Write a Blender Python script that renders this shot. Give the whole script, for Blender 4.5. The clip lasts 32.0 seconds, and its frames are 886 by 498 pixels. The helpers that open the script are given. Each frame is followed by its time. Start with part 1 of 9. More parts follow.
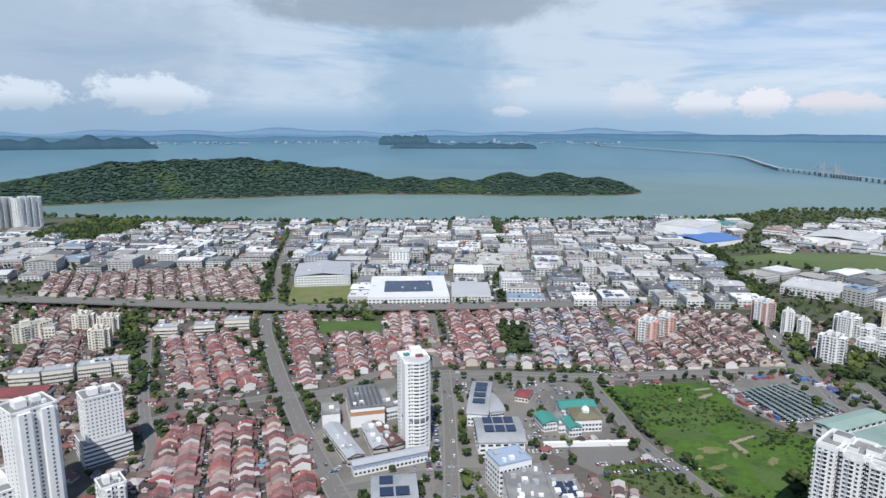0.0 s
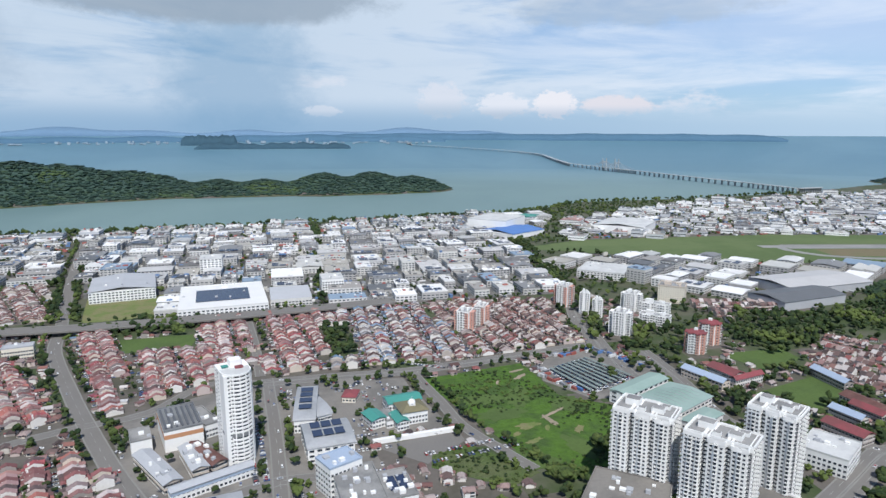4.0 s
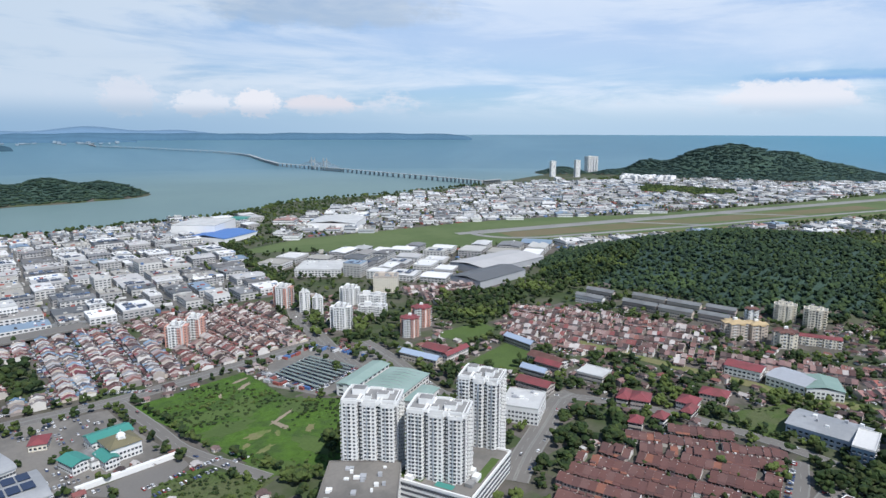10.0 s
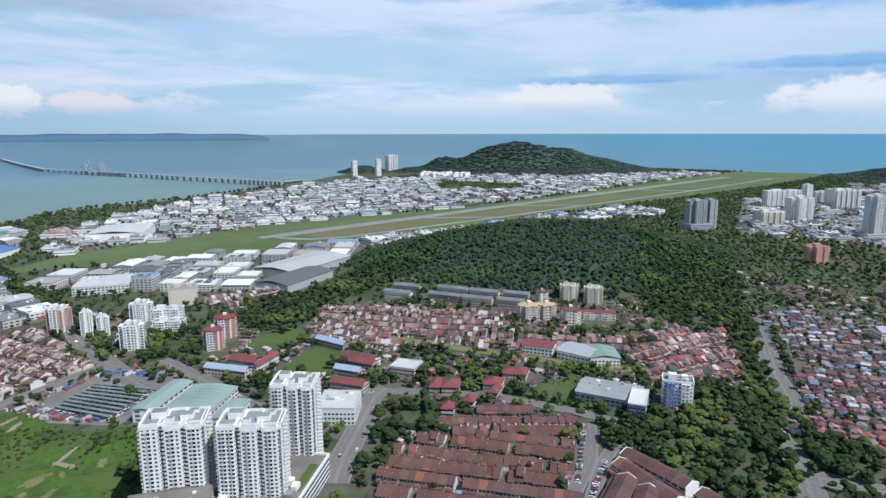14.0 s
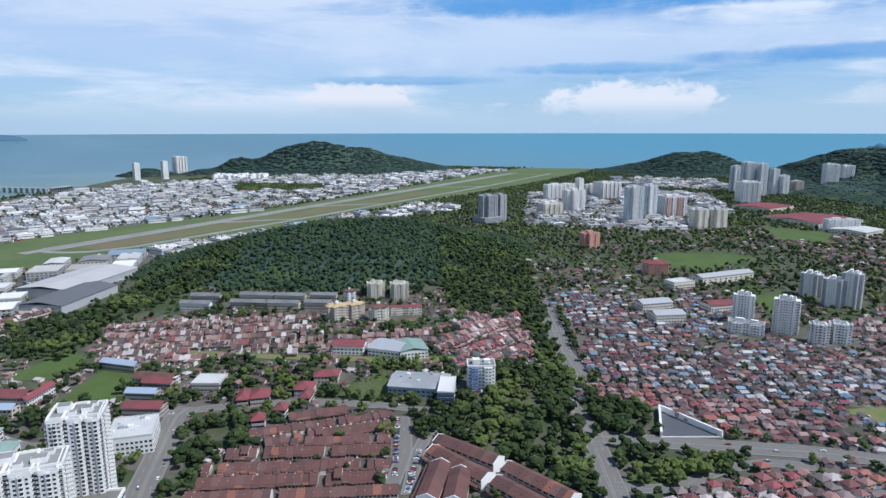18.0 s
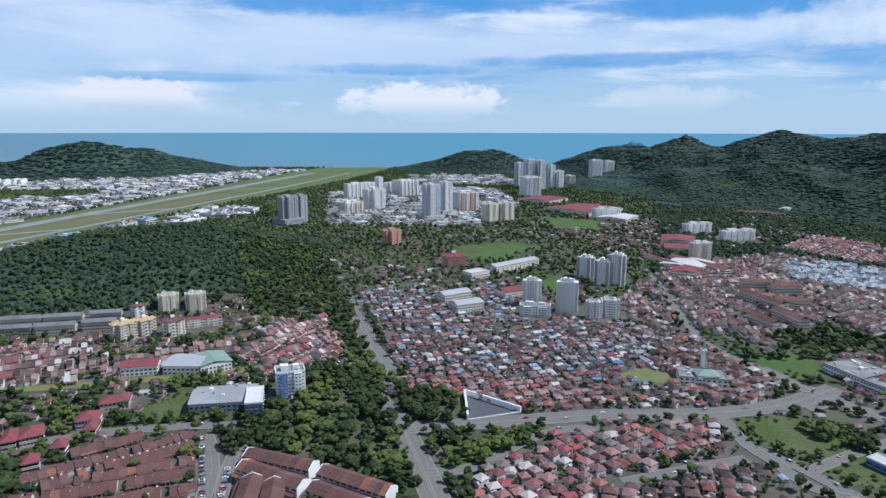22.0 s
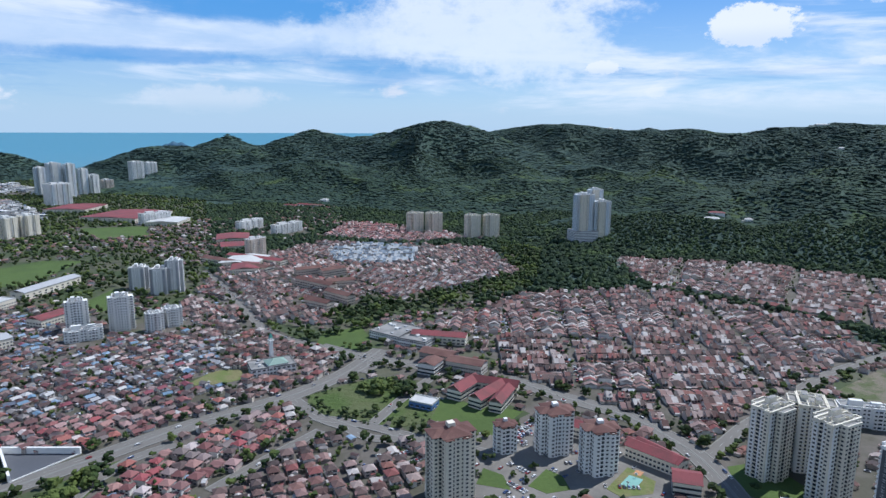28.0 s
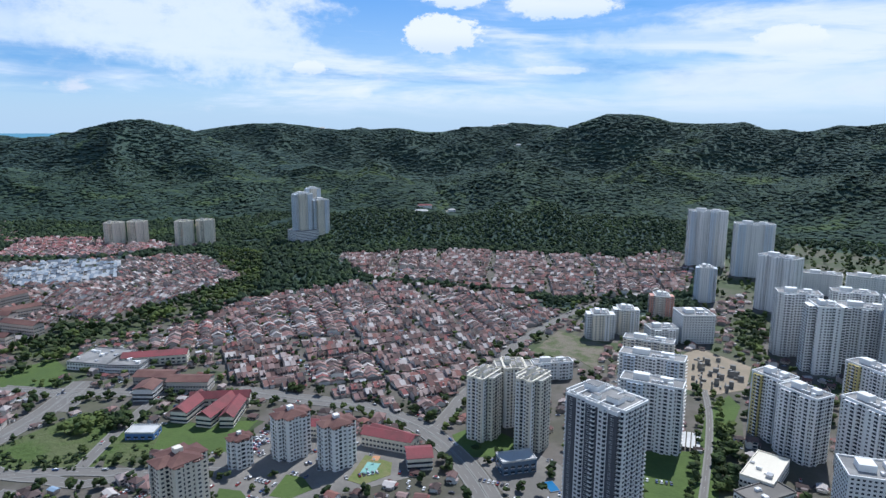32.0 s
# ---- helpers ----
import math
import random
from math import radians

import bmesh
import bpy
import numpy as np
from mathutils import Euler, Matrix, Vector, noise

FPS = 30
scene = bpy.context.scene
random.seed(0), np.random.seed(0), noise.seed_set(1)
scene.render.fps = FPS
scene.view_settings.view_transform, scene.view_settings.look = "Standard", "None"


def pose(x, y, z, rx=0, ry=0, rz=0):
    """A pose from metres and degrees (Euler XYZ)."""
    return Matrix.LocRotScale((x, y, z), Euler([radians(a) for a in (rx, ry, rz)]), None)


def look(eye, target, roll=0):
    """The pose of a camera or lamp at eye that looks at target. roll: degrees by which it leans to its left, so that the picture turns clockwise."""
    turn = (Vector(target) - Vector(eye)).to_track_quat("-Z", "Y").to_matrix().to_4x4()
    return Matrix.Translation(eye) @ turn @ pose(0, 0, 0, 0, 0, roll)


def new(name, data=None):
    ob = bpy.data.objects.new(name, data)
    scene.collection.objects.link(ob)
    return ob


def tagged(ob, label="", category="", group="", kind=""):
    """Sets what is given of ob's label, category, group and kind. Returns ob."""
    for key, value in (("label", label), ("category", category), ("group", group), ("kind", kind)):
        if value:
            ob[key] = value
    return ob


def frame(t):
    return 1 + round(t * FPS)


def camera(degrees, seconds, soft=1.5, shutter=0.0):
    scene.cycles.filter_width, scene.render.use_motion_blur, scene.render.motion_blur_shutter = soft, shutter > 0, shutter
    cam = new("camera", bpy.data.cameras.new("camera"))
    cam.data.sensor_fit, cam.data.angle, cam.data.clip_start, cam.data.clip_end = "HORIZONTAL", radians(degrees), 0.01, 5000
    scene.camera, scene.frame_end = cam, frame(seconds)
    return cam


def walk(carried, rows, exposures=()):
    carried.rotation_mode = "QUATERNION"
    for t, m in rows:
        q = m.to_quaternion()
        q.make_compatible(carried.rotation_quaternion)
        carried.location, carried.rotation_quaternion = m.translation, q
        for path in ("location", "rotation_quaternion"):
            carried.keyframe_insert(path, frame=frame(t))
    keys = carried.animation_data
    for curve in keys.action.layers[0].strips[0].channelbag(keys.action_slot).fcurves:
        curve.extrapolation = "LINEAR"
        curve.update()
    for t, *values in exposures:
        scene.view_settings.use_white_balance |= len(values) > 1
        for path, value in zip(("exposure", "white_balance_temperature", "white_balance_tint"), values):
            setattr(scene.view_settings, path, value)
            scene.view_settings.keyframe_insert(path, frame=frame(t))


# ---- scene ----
H = 215.0                       # height of the drone over the town
cam = camera(69.67, 32.0, soft=1.45)
ROWS = [  # seconds, yaw, pitch, roll
    (0.0, 1.65, -10.54, -0.09),
    (0.5, -0.34, -10.55, -0.09),
    (1.0, -2.44, -10.55, -0.07),
    (1.5, -4.46, -10.55, -0.05),
    (2.0, -6.52, -10.55, -0.10),
    (2.5, -8.54, -10.54, -0.09),
    (3.0, -10.66, -10.54, -0.09),
    (3.5, -12.71, -10.55, -0.07),
    (5.5, -21.12, -10.54, -0.18),
    (6.0, -23.21, -10.55, -0.20),
    (6.5, -25.41, -10.56, -0.14),
    (7.0, -27.50, -10.56, -0.13),
    (7.5, -29.69, -10.57, -0.13),
    (8.0, -31.75, -10.56, -0.15),
    (8.5, -33.95, -10.57, -0.17),
    (9.0, -36.06, -10.56, -0.14),
    (9.5, -38.26, -10.57, -0.13),
    (10.0, -40.37, -10.58, -0.07),
    (10.5, -42.47, -10.59, 0.02),
    (11.0, -44.65, -10.59, 0.04),
    (11.5, -46.76, -10.60, 0.08),
    (12.0, -49.06, -10.63, 0.15),
    (12.5, -51.27, -10.65, 0.11),
    (13.0, -53.56, -10.65, 0.11),
    (13.5, -55.70, -10.63, 0.15),
    (14.0, -57.99, -10.63, 0.14),
    (14.5, -60.18, -10.66, 0.15),
    (16.5, -69.07, -10.69, 0.16),
    (17.0, -71.22, -10.70, 0.12),
    (17.5, -73.49, -10.70, 0.09),
    (18.0, -75.70, -10.69, 0.08),
    (18.5, -77.98, -10.70, 0.10),
    (19.0, -80.19, -10.70, 0.07),
    (19.5, -82.45, -10.73, 0.01),
    (20.0, -84.60, -10.72, -0.05),
    (20.5, -86.81, -10.71, -0.02),
    (21.0, -89.10, -10.71, 0.05),
    (21.5, -91.27, -10.72, 0.03),
    (22.0, -93.50, -10.74, -0.08),
    (22.5, -95.70, -10.73, -0.10),
    (23.0, -98.04, -10.73, -0.12),
    (23.5, -100.72, -10.72, -0.15),
    (24.0, -104.15, -10.71, -0.20),
    (24.5, -107.72, -10.72, -0.20),
    (25.0, -111.30, -10.70, -0.24),
    (25.5, -115.09, -10.69, -0.30),
    (27.5, -129.23, -10.68, -0.27),
    (28.0, -132.50, -10.67, -0.26),
    (28.5, -135.99, -10.66, -0.31),
    (29.0, -139.36, -10.68, -0.34),
    (29.5, -142.77, -10.67, -0.26),
    (30.0, -146.35, -10.66, -0.26),
    (30.5, -149.79, -10.66, -0.25),
    (31.0, -153.27, -10.65, -0.28),
    (31.5, -155.41, -10.65, -0.21),
    (32.0, -157.55, -10.62, -0.21),
]
walk(cam, [(t, pose(0, 0, H, 90 + pitch, roll, yaw)) for t, yaw, pitch, roll in ROWS],
     [(0.0, -0.12, 5950, 11), (10.0, -0.13, 5900, 11), (19.0, -0.17, 5650, 11), (25.0, -0.16, 5600, 11), (32.0, -0.07, 5600, 11)])

# ---- light ----
SUN_AZ, SUN_EL = radians(185), radians(54)      # clockwise from +y, above the horizon
sun_way = Vector((math.sin(SUN_AZ) * math.cos(SUN_EL), math.cos(SUN_AZ) * math.cos(SUN_EL), math.sin(SUN_EL)))
lamp = bpy.data.lights.new("sun", "SUN")
lamp.energy, lamp.angle, lamp.color = 5.0, radians(0.55), (1.0, 0.94, 0.835)
sun = new("sun", lamp)
sun.matrix_world = look(sun_way * 1000, (0, 0, 0))


class Nodes:
    """Short hand for building node trees."""

    def __init__(self, tree):
        self.tree = tree
        tree.nodes.clear()

    def add(self, kind, out=0, **values):
        n = self.tree.nodes.new(kind)
        for key, v in values.items():
            if key.startswith("i_"):
                sock = n.inputs[int(key[2:])] if key[2:].isdigit() else n.inputs[key[2:].replace("_", " ")]
                self.put(sock, v)
        return n

    def put(self, sock, v):
        if hasattr(v, "is_output"):
            self.tree.links.new(v, sock)
        elif hasattr(v, "outputs"):
            self.tree.links.new(v.outputs[0], sock)
        else:
            sock.default_value = v

    def math(self, op, a, b=0.0, clamp=False):
        n = self.tree.nodes.new("ShaderNodeMath")
        n.operation, n.use_clamp = op, clamp
        self.put(n.inputs[0], a)
        self.put(n.inputs[1], b)
        return n.outputs[0]

    def vec(self, op, a, b=(0, 0, 0)):
        n = self.tree.nodes.new("ShaderNodeVectorMath")
        n.operation = op
        self.put(n.inputs[0], a)
        self.put(n.inputs[1], b)
        return n.outputs["Value"] if op in ("DOT_PRODUCT", "LENGTH", "DISTANCE") else n.outputs[0]

    def noise(self, vector, scale, detail=4.0, rough=0.55, distort=0.0):
        n = self.tree.nodes.new("ShaderNodeTexNoise")
        self.put(n.inputs["Vector"], vector)
        n.inputs["Scale"].default_value, n.inputs["Detail"].default_value = scale, detail
        n.inputs["Roughness"].default_value, n.inputs["Distortion"].default_value = rough, distort
        return n.outputs["Fac"]

    def ramp(self, fac, stops, constant=False):
        n = self.tree.nodes.new("ShaderNodeValToRGB")
        self.put(n.inputs[0], fac)
        r = n.color_ramp
        r.interpolation = "CONSTANT" if constant else "LINEAR"
        while len(r.elements) < len(stops):
            r.elements.new(0.5)
        for e, (p, c) in zip(r.elements, stops):
            e.position = p
            e.color = (*c, 1) if not isinstance(c, float) else (c, c, c, 1)
        return n.outputs[0]

    def step(self, value, lo, hi):
        n = self.tree.nodes.new("ShaderNodeMapRange")
        n.interpolation_type = "SMOOTHSTEP"
        self.put(n.inputs[0], value)
        n.inputs[1].default_value, n.inputs[2].default_value = lo, hi
        return n.outputs[0]

    def mix(self, fac, a, b, blend="MIX"):
        n = self.tree.nodes.new("ShaderNodeMix")
        n.data_type, n.blend_type = "RGBA", blend
        self.put(n.inputs[0], fac)
        self.put(n.inputs[6], (*a, 1) if isinstance(a, tuple) else a)
        self.put(n.inputs[7], (*b, 1) if isinstance(b, tuple) else b)
        return n.outputs[2]


def sky_way(az, el):
    az, el = radians(az), radians(el)
    return (math.sin(az) * math.cos(el), math.cos(az) * math.cos(el), math.sin(el))


# ---- sky ----
world = bpy.data.worlds.new("sky")
world.use_nodes = True
scene.world = world
k = Nodes(world.node_tree)
sky = k.add("ShaderNodeTexSky")
sky.sky_type, sky.sun_disc, sky.sun_elevation, sky.sun_rotation = "NISHITA", False, SUN_EL, SUN_AZ
sky.altitude, sky.air_density, sky.dust_density, sky.ozone_density = 200, 1.0, 0.6, 1.5
way = k.add("ShaderNodeTexCoord").outputs["Generated"]
sep = k.add("ShaderNodeSeparateXYZ", i_0=way).outputs
up = k.math("MAXIMUM", sep[2], 0.0)
# bearing and height, for clouds drawn out along the horizon
turn = k.math("ARCTAN2", k.vec("DOT_PRODUCT", way, (0, -1, 0)), sep[0])
east = k.vec("DOT_PRODUCT", way, (0.70, -0.71, 0.0))       # from the rain side (-) to the clear side (+)


def streaks(lean, stretch, scale, detail, seed, warp=0.5):
    u = k.math("ADD", k.math("MULTIPLY", turn, 1.5), k.math("MULTIPLY", sep[2], lean))
    return k.noise(k.add("ShaderNodeCombineXYZ", i_0=u, i_1=k.math("MULTIPLY", sep[2], stretch), i_2=seed).outputs[0], scale, detail, 0.62, warp)


cirrus = streaks(1.6, 9.5, 2.2, 10.0, 0.0)
broad = streaks(1.0, 5.0, 1.3, 4.0, 4.0)
cover = k.math("ADD", k.math("ADD", k.math("MULTIPLY", cirrus, 0.8), k.math("MULTIPLY", broad, 0.6)), k.math("MULTIPLY", east, -0.095))
veil = k.step(cover, 0.57, 0.79)
hi_fade = k.step(sep[2], 0.0, 0.05)
# low cumulus standing along the horizon
puffs = k.add("ShaderNodeMapping", i_Vector=way, i_Scale=(9, 9, 22))
heap = k.noise(puffs.outputs[0], 1.0, 8.0, 0.6)
band = k.math("MULTIPLY", k.step(sep[2], 0.012, 0.04), k.math("SUBTRACT", 1.0, k.step(sep[2], 0.05, 0.115)))
cumulus = k.math("MULTIPLY", k.step(heap, 0.60, 0.70), band)


def blob(az, el, wide, tall, soft, ragged, seed):
    """A cloud of that width and height in degrees about one direction, with a ragged edge."""
    d = k.vec("SUBTRACT", way, sky_way(az, el))
    side = (math.cos(radians(az)), -math.sin(radians(az)), 0)
    u = k.math("DIVIDE", k.vec("DOT_PRODUCT", d, side), math.sin(radians(wide)))
    v = k.math("DIVIDE", k.vec("DOT_PRODUCT", d, (0, 0, 1)), math.sin(radians(tall)))
    r = k.math("ADD", k.math("POWER", u, 2.0), k.math("POWER", v, 2.0))
    n = k.math("SUBTRACT", k.noise(k.vec("ADD", k.vec("MULTIPLY", way, (1, 1, 1.6)), (seed, seed * 0.7, 0)), 2.7 / math.sin(radians(wide)), 9.0, 0.66), 0.5)
    r = k.math("ADD", r, k.math("MULTIPLY", n, -1.75 * ragged))
    ahead = k.step(k.vec("DOT_PRODUCT", way, sky_way(az, 0)), 0.5, 0.6)
    return k.math("MULTIPLY", ahead, k.math("SUBTRACT", 1.0, k.step(r, 1.0 - soft, 1.0 + soft))), v


clear = k.mix(k.step(sep[2], 0.0, 0.24), (0.50, 0.69, 0.85), (0.085, 0.33, 0.76))
base = k.mix(0.72, k.mix(1.0, sky.outputs[0], (0.115, 0.125, 0.135), "MULTIPLY"), clear)
rainy = k.step(east, 0.15, -0.75)
base = k.mix(k.math("MULTIPLY", rainy, 0.75), base, (0.36, 0.51, 0.66))
cloud_tone = k.mix(k.math("MULTIPLY", rainy, 0.8), (0.93, 0.96, 0.98), (0.62, 0.72, 0.80))
col = k.mix(k.math("MULTIPLY", k.math("MULTIPLY", veil, hi_fade), 0.92), base, cloud_tone)
# blue gaps between the streaks
calm = k.step(east, 0.35, -0.25)
gap = k.math("MULTIPLY", k.step(streaks(2.0, 11.0, 1.5, 7.0, 9.0), 0.54, 0.70), k.math("SUBTRACT", 1.0, k.math("MULTIPLY", calm, 0.75)))
col = k.mix(k.math("MULTIPLY", k.math("MULTIPLY", gap, 0.55), k.step(sep[2], 0.02, 0.09)), col, k.mix(rainy, (0.12, 0.38, 0.74), (0.30, 0.48, 0.66)))
col = k.mix(k.math("MULTIPLY", cumulus, 0.75), col, (0.86, 0.86, 0.88))
# pale haze at the horizon
col = k.mix(k.math("MULTIPLY", k.math("SUBTRACT", 1.0, k.step(sep[2], 0.0, 0.055)), 0.75), col, k.mix(rainy, (0.55, 0.70, 0.82), (0.33, 0.49, 0.65)))
WHITE, PALE, GREY, RAIN = (0.97, 0.98, 1.0), (0.83, 0.89, 0.93), (0.37, 0.44, 0.50), (0.27, 0.44, 0.60)
VEIL, BLUE = (0.66, 0.77, 0.92), (0.115, 0.375, 0.75)
for (az, el), wide, tall, soft, ragged, dense, tone, foot in (
    ((58.0, 7.2), 34.0, 3.6, 0.95, 1.2, 0.72, VEIL, (0.60, 0.75, 0.90)),     # thin veil of high cloud
    ((84.0, 6.8), 20.0, 2.0, 0.9, 1.8, 0.70, (0.72, 0.82, 0.94), VEIL),
    ((112.0, 7.2), 16.0, 1.3, 0.9, 2.2, 0.60, (0.74, 0.84, 0.95), VEIL),
    ((82.0, 10.3), 8.0, 1.0, 0.8, 1.8, 0.85, BLUE, BLUE),                    # blue between the clouds
    ((97.0, 10.4), 7.0, 0.8, 0.8, 1.8, 0.80, BLUE, BLUE),
    ((117.0, 9.6), 9.0, 1.1, 0.8, 1.8, 0.70, BLUE, BLUE),
    ((108.0, 5.6), 10.0, 0.55, 0.9, 1.8, 0.70, BLUE, BLUE),
    ((89.0, 5.0), 7.0, 0.45, 0.9, 1.8, 0.65, (0.20, 0.48, 0.78), BLUE),
    ((73.0, 4.1), 7.0, 0.35, 0.9, 1.6, 0.55, (0.25, 0.50, 0.76), BLUE),
    ((-2.6, 3.94), 5.5, 6.5, 0.95, 1.2, 0.62, RAIN, RAIN),          # shaft of rain over the strait
    ((-4.0, 10.38), 13.0, 1.9, 0.5, 1.6, 0.85, GREY, GREY),           # dark cloud base over the rain
    ((-33.5, 5.5), 13.0, 6.0, 0.9, 1.8, 0.72, (0.44, 0.54, 0.64), (0.36, 0.48, 0.60)),
    ((-25.8, 3.0), 4.2, 1.5, 0.42, 2.2, 0.9, PALE, (0.55, 0.64, 0.71)),
    ((-35.1, 2.6), 3.4, 1.1, 0.42, 2.2, 0.85, PALE, (0.55, 0.64, 0.71)),
    ((30.2, 10.12), 10.0, 1.6, 0.6, 2.0, 0.6, (0.55, 0.62, 0.68), (0.5, 0.58, 0.65)),
    ((24.5, 2.2), 1.9, 1.15, 0.32, 1.9, 1.0, (0.95, 0.92, 0.91), (0.62, 0.68, 0.75)),
    ((20.0, 2.1), 2.4, 1.0, 0.36, 2.3, 0.9, (0.90, 0.90, 0.91), (0.55, 0.63, 0.71)),
    ((14.6, 2.6), 2.0, 1.4, 0.42, 2.2, 0.8, (0.82, 0.83, 0.86), (0.52, 0.62, 0.71)),
    ((29.7, 2.05), 3.0, 0.8, 0.4, 2.0, 0.85, (0.90, 0.83, 0.82), (0.62, 0.70, 0.77)),
    ((4.3, 1.66), 1.6, 0.45, 0.4, 2.0, 0.6, (0.8, 0.82, 0.85), (0.6, 0.68, 0.76)),
    ((68.3, 2.5), 4.8, 1.3, 0.42, 2.2, 0.95, (0.95, 0.93, 0.93), (0.60, 0.72, 0.81)),
    ((91.3, 2.3), 6.5, 1.6, 0.45, 2.2, 0.95, (0.93, 0.93, 0.94), (0.60, 0.73, 0.82)),
    ((112.6, 2.35), 5.0, 1.1, 0.6, 2.0, 0.6, (0.82, 0.86, 0.89), (0.60, 0.73, 0.82)),
    ((136.1, 10.26), 9.5, 4.5, 0.8, 2.6, 0.92, (0.90, 0.94, 0.97), (0.86, 0.92, 0.96)),
    ((140.5, 6.61), 6.0, 2.6, 0.9, 2.8, 0.8, (0.86, 0.92, 0.96), (0.84, 0.91, 0.96)),
    ((128.4, 7.97), 8.0, 1.6, 0.9, 3.0, 0.6, (0.84, 0.90, 0.95), (0.84, 0.91, 0.96)),
    ((157.4, 8.01), 3.3, 1.5, 0.24, 1.7, 1.0, WHITE, (0.80, 0.86, 0.93)),
    ((146.1, 5.15), 1.4, 0.55, 0.25, 1.6, 0.9, WHITE, (0.82, 0.88, 0.94)),
    ((150.5, 3.12), 0.8, 0.5, 0.5, 1.6, 0.5, WHITE, WHITE),
    ((-174.8, 6.9), 2.5, 1.0, 0.2, 1.2, 1.0, WHITE, (0.84, 0.90, 0.95)),
    ((167.4, 10.12), 4.4, 1.0, 0.3, 1.8, 0.9, WHITE, (0.84, 0.90, 0.95)),
    ((158.7, 10.85), 2.6, 0.8, 0.3, 1.6, 0.9, WHITE, (0.84, 0.90, 0.95)),
    ((167.3, 5.01), 2.4, 0.35, 0.5, 1.6, 0.6, WHITE, WHITE),
    ((176.2, 7.19), 7.0, 1.0, 0.9, 2.6, 0.55, (0.85, 0.91, 0.96), (0.85, 0.91, 0.96)),
    ((-173.7, 3.49), 15.0, 1.5, 0.8, 1.6, 0.65, (0.80, 0.88, 0.94), (0.78, 0.87, 0.93)),
    ((-172.0, 8.64), 6.0, 0.8, 0.8, 2.0, 0.5, (0.85, 0.91, 0.96), (0.85, 0.91, 0.96)),
):
    m_, v_ = blob(az, el, wide, tall, soft, ragged, wide)
    tint = k.mix(k.step(v_, -0.9, 0.2), foot, tone)
    col = k.mix(k.math("MULTIPLY", m_, dense), col, tint)
# the clouds thin out overhead
col = k.mix(k.step(sep[2], 0.30, 0.62), col, k.mix(0.5, k.mix(1.0, sky.outputs[0], (0.055, 0.06, 0.065), "MULTIPLY"), (0.10, 0.21, 0.42)))
bg = k.add("ShaderNodeBackground", i_0=col, i_1=1.0)
k.add("ShaderNodeOutputWorld", i_0=bg)

# ---- materials ----


def material(name, colour, second=None, scale=0.05, fine=1.2, amount=0.25, rough=0.85, bump=0.0, bump_scale=1.0,
             metallic=0.0, choices=None, by="object", specular=0.3, through_light=0.0, at=(0.40, 0.62), lie=0.0):
    """A weathered surface: two scales of noise over one colour, or over a colour picked for each object or each piece."""
    m = bpy.data.materials.new(name)
    m.use_nodes = True
    q = Nodes(m.node_tree)
    where = q.add("ShaderNodeNewGeometry").outputs["Position"]
    large, small = q.noise(where, scale, 5.0, 0.6), q.noise(where, fine, 4.0, 0.65)
    if choices:
        pick = q.add("ShaderNodeObjectInfo").outputs["Random"] if by == "object" else q.add("ShaderNodeNewGeometry").outputs["Random Per Island"]
        tone = q.ramp(pick, [(i / len(choices), c) for i, c in enumerate(choices)], True)
    else:
        tone = q.mix(0.0, colour, colour)
    if second:
        tone = q.mix(q.step(large, *at), tone, second)
    shade = q.math("ADD", q.math("MULTIPLY", large, amount), q.math("MULTIPLY", small, amount))
    shade = q.math("ADD", shade, 1.0 - amount)
    shade3 = q.add("ShaderNodeCombineXYZ", i_0=shade, i_1=shade, i_2=shade).outputs[0]
    tone = q.mix(1.0, tone, shade3, "MULTIPLY")
    b = q.add("ShaderNodeBsdfPrincipled")
    q.put(b.inputs["Base Color"], tone)
    b.inputs["Roughness"].default_value, b.inputs["Metallic"].default_value = rough, metallic
    b.inputs["Specular IOR Level"].default_value = specular
    if bump:
        n = q.add("ShaderNodeBump")
        n.inputs["Strength"].default_value, n.inputs["Distance"].default_value = bump, bump_scale
        q.put(n.inputs["Height"], small)
        q.put(b.inputs["Normal"], n.outputs[0])
    if lie:                         # leaves face the sky as the slope under them does, not as one lump
        slope = q.add("ShaderNodeAttribute")
        slope.attribute_name = "slope"
        whole_n = q.vec("ADD", q.vec("MULTIPLY", slope.outputs["Vector"], (lie, lie, lie)), q.vec("MULTIPLY", q.add("ShaderNodeNewGeometry").outputs["Normal"], (1 - lie, 1 - lie, 1 - lie)))
        q.put(b.inputs["Normal"], q.vec("NORMALIZE", whole_n))
    out = q.add("ShaderNodeOutputMaterial")
    end = b.outputs[0]
    if through_light:
        leaf = q.add("ShaderNodeBsdfTranslucent")
        q.put(leaf.inputs[0], tone)
        both = q.add("ShaderNodeMixShader", i_0=through_light)
        q.put(both.inputs[1], end)
        q.put(both.inputs[2], leaf.outputs[0])
        end = both.outputs[0]
    q.put(out.inputs[0], end)
    return m


